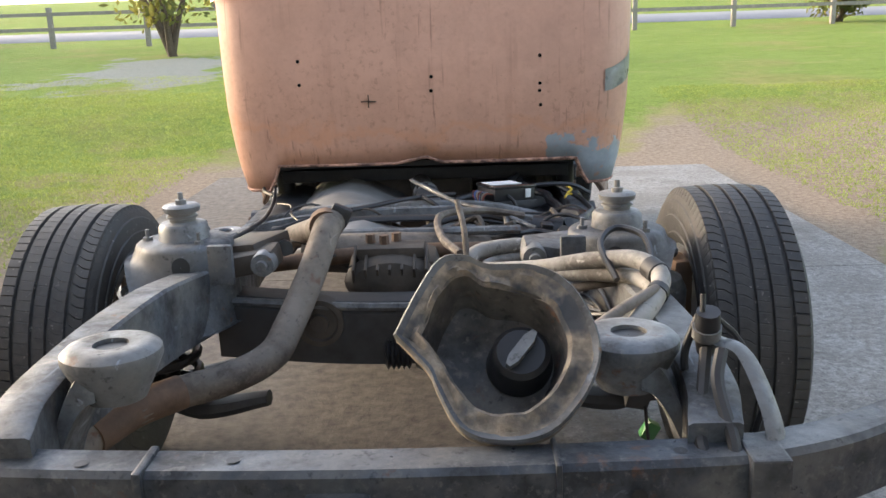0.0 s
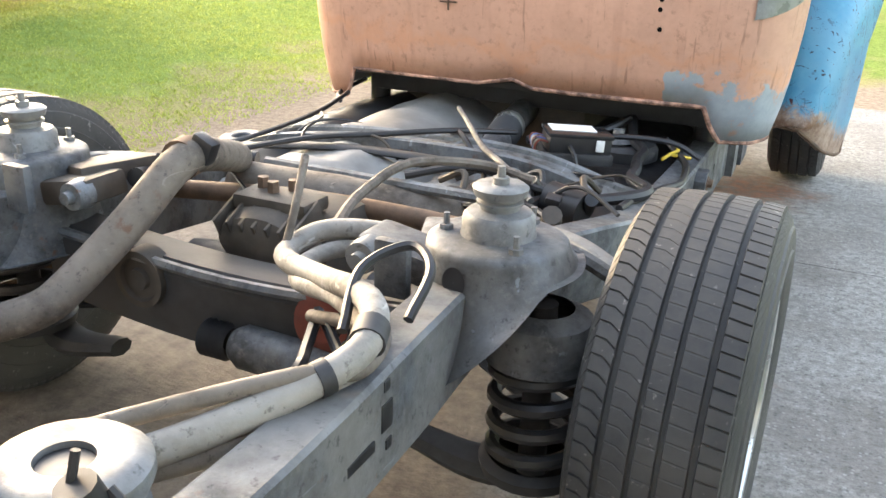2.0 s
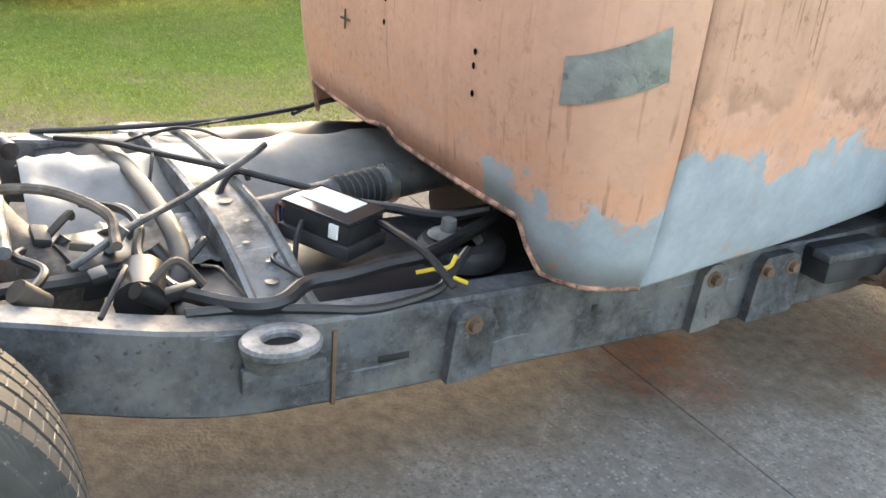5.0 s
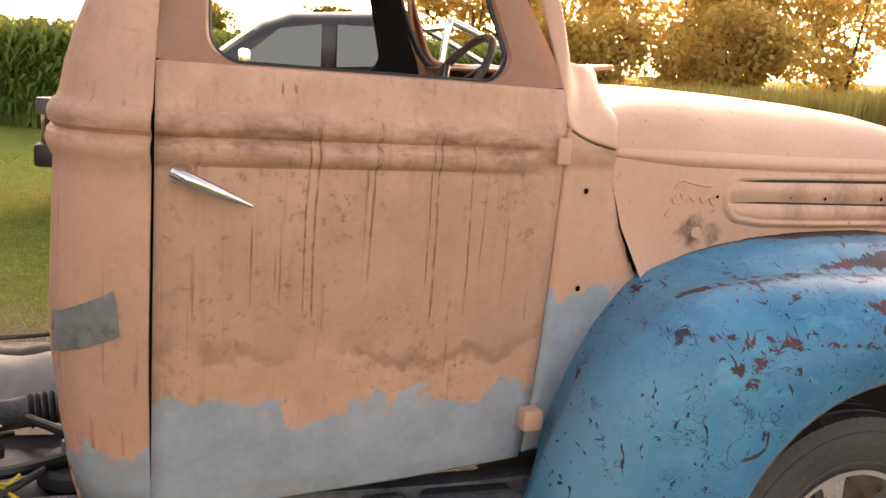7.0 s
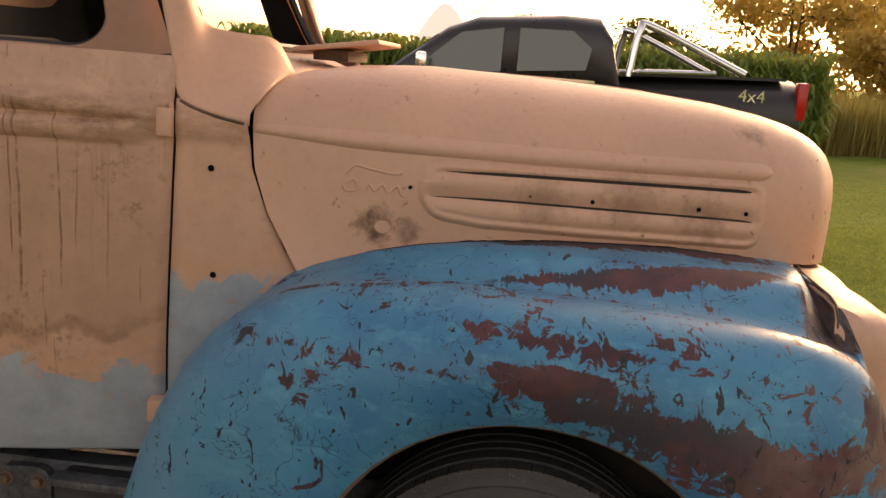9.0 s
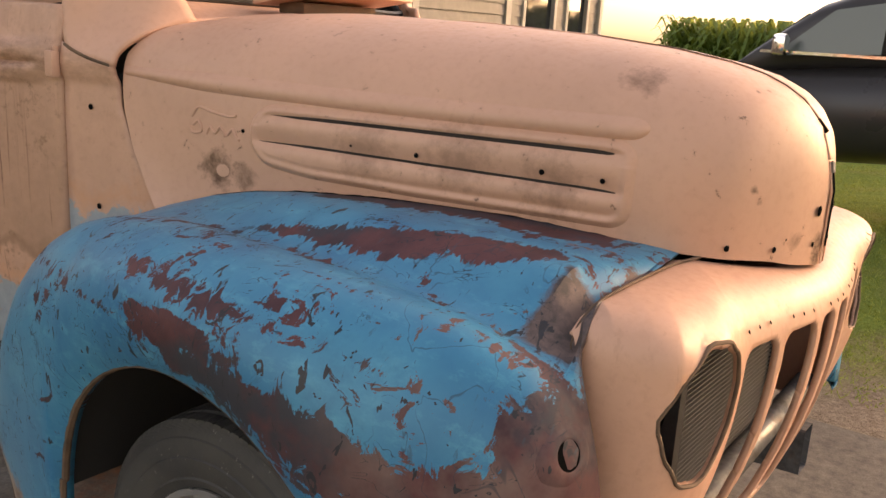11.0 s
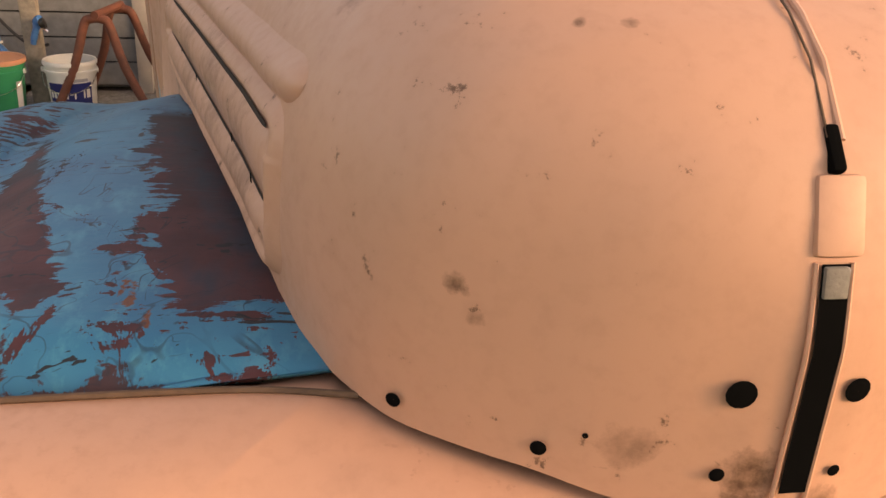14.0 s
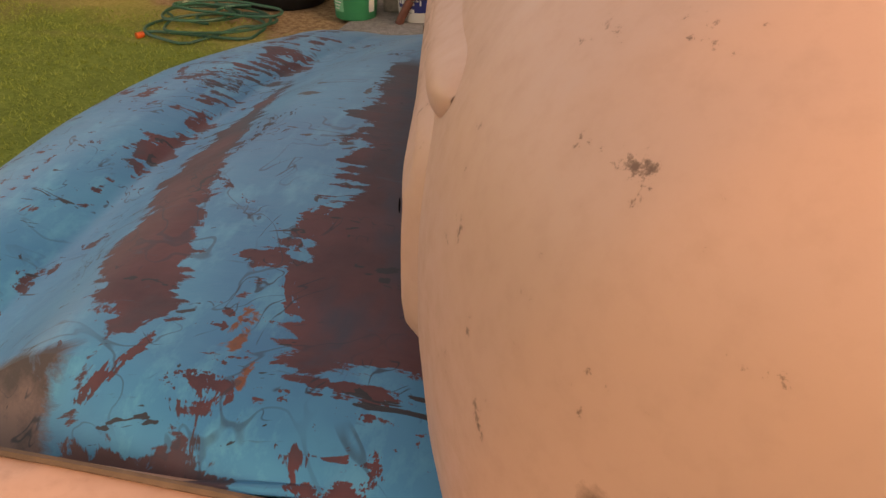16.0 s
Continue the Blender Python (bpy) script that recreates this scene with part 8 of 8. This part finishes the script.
tub = empty("tub", "black round stock tub with a slotted lug handle", "tub", 2.79, -1.20)
m = Matrix.Translation((2.79, -1.20, 0))
part("body", turned([(0.001, 0), (0.268, 0), (0.280, 0.015), (0.292, 0.135), (0.297, 0.139), (0.298, 0.148), (0.294, 0.152), (0.304, 0.262), (0.292, 0.262), (0.270, 0.03), (0.001, 0.03)], m, 56), PLASTIC_BLACK, tub)
part("rim", turned([(0.303, 0.250), (0.318, 0.254), (0.320, 0.270), (0.312, 0.280), (0.296, 0.278), (0.291, 0.262)], m, 56), PLASTIC_BLACK, tub)
for sx, a in ((1, -69), (-1, 111)):
    lug = Matrix.Translation((2.79, -1.20, 0.255)) @ pose(0, 0, 0, 0, 0, a + 90) @ Matrix.Translation((0, -0.302, 0))
    bm = bmesh.new()
    for cx, cz, wx, wz in ((-0.066, 0.05, 0.038, 0.10), (0.066, 0.05, 0.038, 0.10), (0, 0.086, 0.170, 0.030), (0, 0.030, 0.170, 0.028)):
        add_box(bm, (cx, 0, cz), (wx, 0.022, wz), (0, 0, 0), 0.007)
    bm.transform(lug)
    part("handle", bm, PLASTIC_BLACK, tub)
drum = empty("drum", "small black pot with an oxide red band", "pot", 3.5, -1.5)
part("pot", turned([(0.001, 0), (0.14, 0), (0.15, 0.3), (0.001, 0.3)], Matrix.Translation((3.47, -1.36, 0)), 28), PLASTIC_BLACK, drum)
part("upper_band", turned([(0.001, 0.3), (0.145, 0.3), (0.15, 0.36), (0.14, 0.40), (0.15, 0.44), (0.145, 0.52), (0.001, 0.52)], Matrix.Translation((3.47, -1.36, 0)), 28), OXIDE, drum)
bottle = empty("bottle", "clear blue water bottle with a white collar", "bottle", 2.33, -1.41)
m = Matrix.Translation((2.33, -1.41, 0))
part("body", turned([(0.001, 0), (0.072, 0), (0.078, 0.01), (0.076, 0.05), (0.078, 0.09), (0.076, 0.13), (0.078, 0.17), (0.078, 0.25), (0.070, 0.285), (0.045, 0.318), (0.028, 0.335), (0.028, 0.365), (0.001, 0.365)], m, 24), BLUEP, bottle)
part("cap", turned([(0.031, 0.352), (0.032, 0.382), (0.027, 0.388), (0.001, 0.388)], m, 18), BLUEP, bottle, "ribbed blue cap")
part("collar", turned([(0.030, 0.338), (0.044, 0.342), (0.044, 0.350), (0.030, 0.352)], m, 18), WHITE, bottle, "white ring collar")

for x, y, h in ((3.24, -1.17, 1.9), (2.03, -1.16, 1.6)):
    p = empty("post", "rough weathered timber post", "post", x, y, group="timber posts")
    part("timber", box((x, y, h / 2), (0.10, 0.10, h), (0, 1, 4), 0.012), TIMBER, p)
pipe = empty("vent_pipe", "capped brown clay vent pipe", "pipe", 4.75, -1.75)
part("stem", turned([(0.055, 0), (0.055, 0.25), (0.07, 0.27), (0.075, 0.34), (0.04, 0.37), (0.001, 0.375)], Matrix.Translation((4.75, -1.75, 0.05)), 20), OXIDE, pipe)
tap = empty("garden_tap", "brass tap with orange hose fitting on a post", "tap", 3.22, -1.28)
part("riser", tube([(3.17, -1.13, 0.0), (3.17, -1.13, 0.48)], 0.014, n=8, curve=0), RUST, tap)
part("fitting", turned([(0.02, 0), (0.022, 0.07), (0.012, 0.08)], Matrix.Translation((3.17, -1.13, 0.46)), 12), ORANGE, tap)
gun = empty("spray_gun", "blue hose spray gun hung on the post", "spray gun", 1.98, -1.09, 0.45)
part("grip", tube([(2.005, -1.075, 0.405), (1.992, -1.070, 0.45), (1.972, -1.065, 0.505)], [0.016, 0.021, 0.019], n=10), BLUEP, gun)
part("barrel", tube([(1.972, -1.072, 0.50), (1.962, -1.065, 0.545), (1.940, -1.05, 0.562)], [0.022, 0.028, 0.024], n=10), BLUEP, gun)
part("nozzle", turned([(0.001, 0), (0.028, 0), (0.032, 0.03), (0.001, 0.034)], Matrix.Translation((1.945, -1.05, 0.53)) @ pose(0, 0, 0, 0, -70, 0), 14), BLACK, gun, "black nozzle ring")
part("trigger", tube([(1.93, -1.06, 0.505), (1.905, -1.06, 0.485)], 0.006, n=6, curve=0), CHROME, gun)
hose = empty("garden_hose", "green garden hose in loose coils on the grass with orange end", "hose", 3.0, -0.5)
coil = [(3.27, -0.20, 0.012), (3.22, -0.28, 0.014)]
for k, (cx, cy, rx, ry, a0, a1) in enumerate(((2.98, -0.44, 0.36, 0.31, 150, 470), (2.86, -0.62, 0.25, 0.16, 110, 430), (3.10, -0.66, 0.24, 0.17, 70, 420), (2.97, -0.52, 0.37, 0.30, 60, 290), (3.12, -0.60, 0.22, 0.20, -70, 280), (2.80, -0.68, 0.22, 0.12, -80, 260), (3.02, -0.70, 0.30, 0.14, -100, 150))):
    for a in np.radians(np.arange(a0, a1, 28)):
        coil.append((cx + rx * math.cos(a) + 0.012 * math.sin(3 * a + k), cy + ry * math.sin(a), 0.012 + 0.010 * k + 0.004 * math.sin(2 * a + k)))
coil += [(3.18, -0.92, 0.06), (3.21, -1.06, 0.20), (3.175, -1.10, 0.36), (3.16, -1.10, 0.45)]
part("tube", tube(coil, 0.0092, n=6, curve=3), HOSE, hose)
part("end_fitting", tube([(3.262, -0.205, 0.016), (3.285, -0.166, 0.016)], 0.019, n=10, curve=0), ORANGE, hose)
trestle = empty("trestle", "rusty red steel A-frame trestle", "trestle", 1.6, -1.1)
for y0, x0, x1, ya in ((-0.87, 1.885, 1.30, -0.93), (-1.42, 1.80, 1.24, -1.30)):
    xm = (x0 + x1) / 2
    part("leg_frame", tube([(x0, y0, 0.0), (x0 + (xm - x0) * 0.5, (y0 + ya) / 2, 0.31), (xm + 0.075, ya, 0.545), (xm + 0.035, ya, 0.588), (xm - 0.035, ya, 0.588), (xm - 0.075, ya, 0.545), (x1 + (xm - x1) * 0.5, (y0 + ya) / 2, 0.31), (x1, y0, 0.0)], 0.027, n=10, curve=4), OXIDE, trestle)
part("top_bar", tube([(1.592, -0.90, 0.615), (1.52, -1.33, 0.615)], 0.024, n=8, curve=0), OXIDE, trestle)
cable = empty("cable", "black cable looped along the shed wall", "cable", 2.5, -1.5)
part("line", tube([(2.66, -1.50, 1.5), (2.60, -1.49, 0.85), (2.50, -1.49, 0.62), (2.43, -1.49, 0.45), (2.435, -1.49, 0.30), (2.44, -1.48, 0.05)], 0.014, n=8), BLACK, cable)
part("line", tube([(2.46, -1.50, 1.3), (2.42, -1.49, 0.66), (2.33, -1.49, 0.50), (2.20, -1.48, 0.36), (2.10, -1.46, 0.31), (2.02, -1.45, 0.33)], 0.010, n=8), BLACK, cable)

# ---- black pickup on the lawn ----
CARBLACK = Nodes("dusty_black_car_paint", 0.3)
CARBLACK = CARBLACK.done((0.028, 0.026, 0.026), CARBLACK.ramp(CARBLACK.noise(3, 4), 0.3, 0.7, 0.25, 0.42))
CARGLASS = Nodes("car_glass", 0.08)
CARGLASS = CARGLASS.done((0.11, 0.13, 0.125))
RED = simple("red_lens", (0.5, 0.01, 0.012), 0.2, 0, 0.1, 20, 0.02)
ute = empty("pickup", "black double-cab pickup with chrome sports bar on the lawn", "pickup", -7.2, 3.2, 0.1)
UX, UY, UTILT = -7.22, 0.40, 0.060


def uz(y, z):
    return z + 0.085 + UTILT * max(0, UY + y - 0.9)


def ute_section(y, w, z0, z1, n=3.2):
    """A body section across the pickup at y metres from its nose."""
    out = []
    for a in np.linspace(0, 2 * math.pi, 28, endpoint=False):
        c, s = math.cos(a), math.sin(a)
        out.append((UX + w * math.copysign(abs(c) ** (2 / n), c), UY + y, uz(y, (z0 + z1) / 2 + (z1 - z0) / 2 * math.copysign(abs(s) ** (2 / n), s))))
    return out


lower = [(0.0, 0.60, 0.45, 0.75), (0.06, 0.80, 0.40, 0.98), (0.25, 0.93, 0.36, 1.10), (0.6, 0.975, 0.36, 1.18), (1.3, 0.985, 0.36, 1.24), (1.75, 0.985, 0.36, 1.27), (3.6, 0.985, 0.38, 1.30), (3.72, 0.98, 0.40, 1.32), (5.45, 0.98, 0.50, 1.33), (5.54, 0.96, 0.52, 1.32), (5.56, 0.90, 0.55, 1.28)]
bm = grid([ute_section(*r) for r in lower], wrap_v=True)
bm.faces.new(list(bm.verts)[:28])
bm.faces.new(list(bm.verts)[-28:])
part("body", bm, CARBLACK, ute)
upper = [(1.35, 0.78, 1.15, 1.26), (1.75, 0.80, 1.15, 1.58), (2.05, 0.77, 1.15, 1.80), (2.35, 0.75, 1.15, 1.90), (3.2, 0.75, 1.15, 1.93), (3.58, 0.76, 1.15, 1.90), (3.70, 0.79, 1.15, 1.74), (3.80, 0.80, 1.15, 1.28)]
part("cabin", grid([ute_section(*r, n=4.5) for r in upper], wrap_v=True), CARBLACK, ute)
for side in (1, -1):
    for pts in ([(1.72, 1.33), (2.2, 1.72), (2.62, 1.77), (2.62, 1.34)], [(2.78, 1.35), (2.78, 1.77), (3.3, 1.75), (3.5, 1.58), (3.46, 1.37)]):
        bm = bmesh.new()
        hi = [bm.verts.new((UX + side * (0.815 - (z - 1.33) * 0.09), UY + y, uz(y, z))) for y, z in pts]
        lo = [bm.verts.new((UX + side * (0.79 - (z - 1.33) * 0.09), UY + y, uz(y, z))) for y, z in pts]
        bm.faces.new(hi)
        bm.faces.new(lo[::-1])
        for j in range(len(hi)):
            k = (j + 1) % len(hi)
            bm.faces.new((hi[j], lo[j], lo[k], hi[k]))
        part("side_window", bm, CARGLASS, ute, "pale reflecting side window", smooth=False)
    part("mirror", box((UX + side * 1.05, UY + 1.85, uz(1.85, 1.42)), (0.17, 0.12, 0.19), bevel=0.04), CHROME, ute, "chrome door mirror")
    part("sill_strip", box((UX + side * 0.93, UY + 2.6, uz(2.6, 1.315)), (0.03, 1.9, 0.025)), CHROME, ute)
    part("door_handle", box((UX + side * 0.985, UY + 3.4, uz(3.4, 1.17)), (0.05, 0.22, 0.035), bevel=0.01), CHROME, ute)
    part("tail_light", box((UX + side * 0.90, UY + 5.53, uz(5.5, 1.12)), (0.14, 0.10, 0.36), bevel=0.02), RED, ute, "red tail light")
    part("head_light", box((UX + side * 0.72, UY + 0.12, uz(0, 0.93)), (0.34, 0.16, 0.16), (0, 0, -side * 25), 0.03), CARGLASS, ute)
    part("wheel_arch", turned([(0.39, -0.03), (0.45, -0.03), (0.45, 0.03), (0.39, 0.03)], Matrix.Translation((UX + side * 0.96, UY + 0.98, uz(0.98, 0.40))) @ Matrix.Rotation(math.pi / 2, 4, "Y"), 36), BLACK, ute)
    part("wheel_arch", turned([(0.39, -0.03), (0.45, -0.03), (0.45, 0.03), (0.39, 0.03)], Matrix.Translation((UX + side * 0.96, UY + 4.35, uz(4.35, 0.40))) @ Matrix.Rotation(math.pi / 2, 4, "Y"), 36), BLACK, ute)
    part("sports_bar_leg", tube([(UX + side * 0.80, UY + 3.88, uz(3.9, 1.32)), (UX + side * 0.76, UY + 3.95, uz(4, 1.76)), (UX + side * 0.72, UY + 4.08, uz(4.1, 1.80)), (UX + side * 0.80, UY + 5.0, uz(5, 1.36))], 0.038, n=10), CHROME, ute)
    part("bed_rail", tube([(UX + side * 0.90, UY + 3.95, uz(4, 1.37)), (UX + side * 0.90, UY + 4.7, uz(4.7, 1.37))], 0.025, n=8, curve=0), CHROME, ute)
part("sports_bar_top", tube([(UX - 0.72, UY + 4.05, uz(4, 1.79)), (UX + 0.72, UY + 4.05, uz(4, 1.79))], 0.038, n=10, curve=0), CHROME, ute)
part("bed_cover", box((UX, UY + 4.6, uz(4.6, 1.335)), (1.6, 1.6, 0.03), (2.4, 0, 0)), BLACK, ute)
part("windscreen", box((UX, UY + 1.72, uz(1.7, 1.52)), (1.35, 0.03, 0.62), (-52, 0, 0)), CARGLASS, ute)
part("grille", box((UX, UY + 0.05, 0.85), (1.1, 0.12, 0.28), bevel=0.03), CHROME, ute)
part("front_bumper", box((UX, UY + 0.06, 0.55), (1.7, 0.2, 0.22), bevel=0.05), BLACK, ute)
part("rear_bumper", box((UX, UY + 5.62, uz(5.6, 0.62)), (1.7, 0.16, 0.16), bevel=0.03), CHROME, ute)
part("aerial", tube([(UX + 0.5, UY + 2.25, uz(2.2, 1.9)), (UX + 0.5, UY + 2.75, uz(2.7, 2.25))], 0.006, n=5, curve=0), BLACK, ute)
for side in (1, -1):
    for y in (0.98, 4.35):
        c = (UX + side * 0.85, UY + y, uz(y, 0.38))
        to_x = Matrix.Translation(c) @ Matrix.Rotation(side * math.pi / 2, 4, "Y")
        wh = part("wheel", turned([(0.26, 0.11), (0.30, 0.13), (0.36, 0.12), (0.385, 0.09), (0.385, -0.09), (0.36, -0.12), (0.26, -0.11)], to_x, 40), RUBBER, ute, "black tyre")
        part("rim", turned([(0.001, 0.05), (0.06, 0.055), (0.22, 0.02), (0.25, 0.10), (0.27, 0.115), (0.27, 0.09), (0.25, -0.1)], to_x, 36), DARK, wh)
        for k in range(10):
            a = k * math.pi / 5
            part("spoke", box((c[0] + side * 0.075, c[1] + 0.145 * math.cos(a), c[2] + 0.145 * math.sin(a)), (0.02, 0.032, 0.21), (math.degrees(a) - 90, 0, 0), 0.004), ALLOY, wh)
lettering("4x4", Matrix.Translation(((UX + 0.985) * UNIT, (UY + 5.05) * UNIT, uz(5, 1.16) * UNIT)) @ Matrix(((0, 0, 1, 0), (1, 0, 0, 0), (0, 1, 0, 0), (0, 0, 0, 1))), 0.17, CHROME, ute)
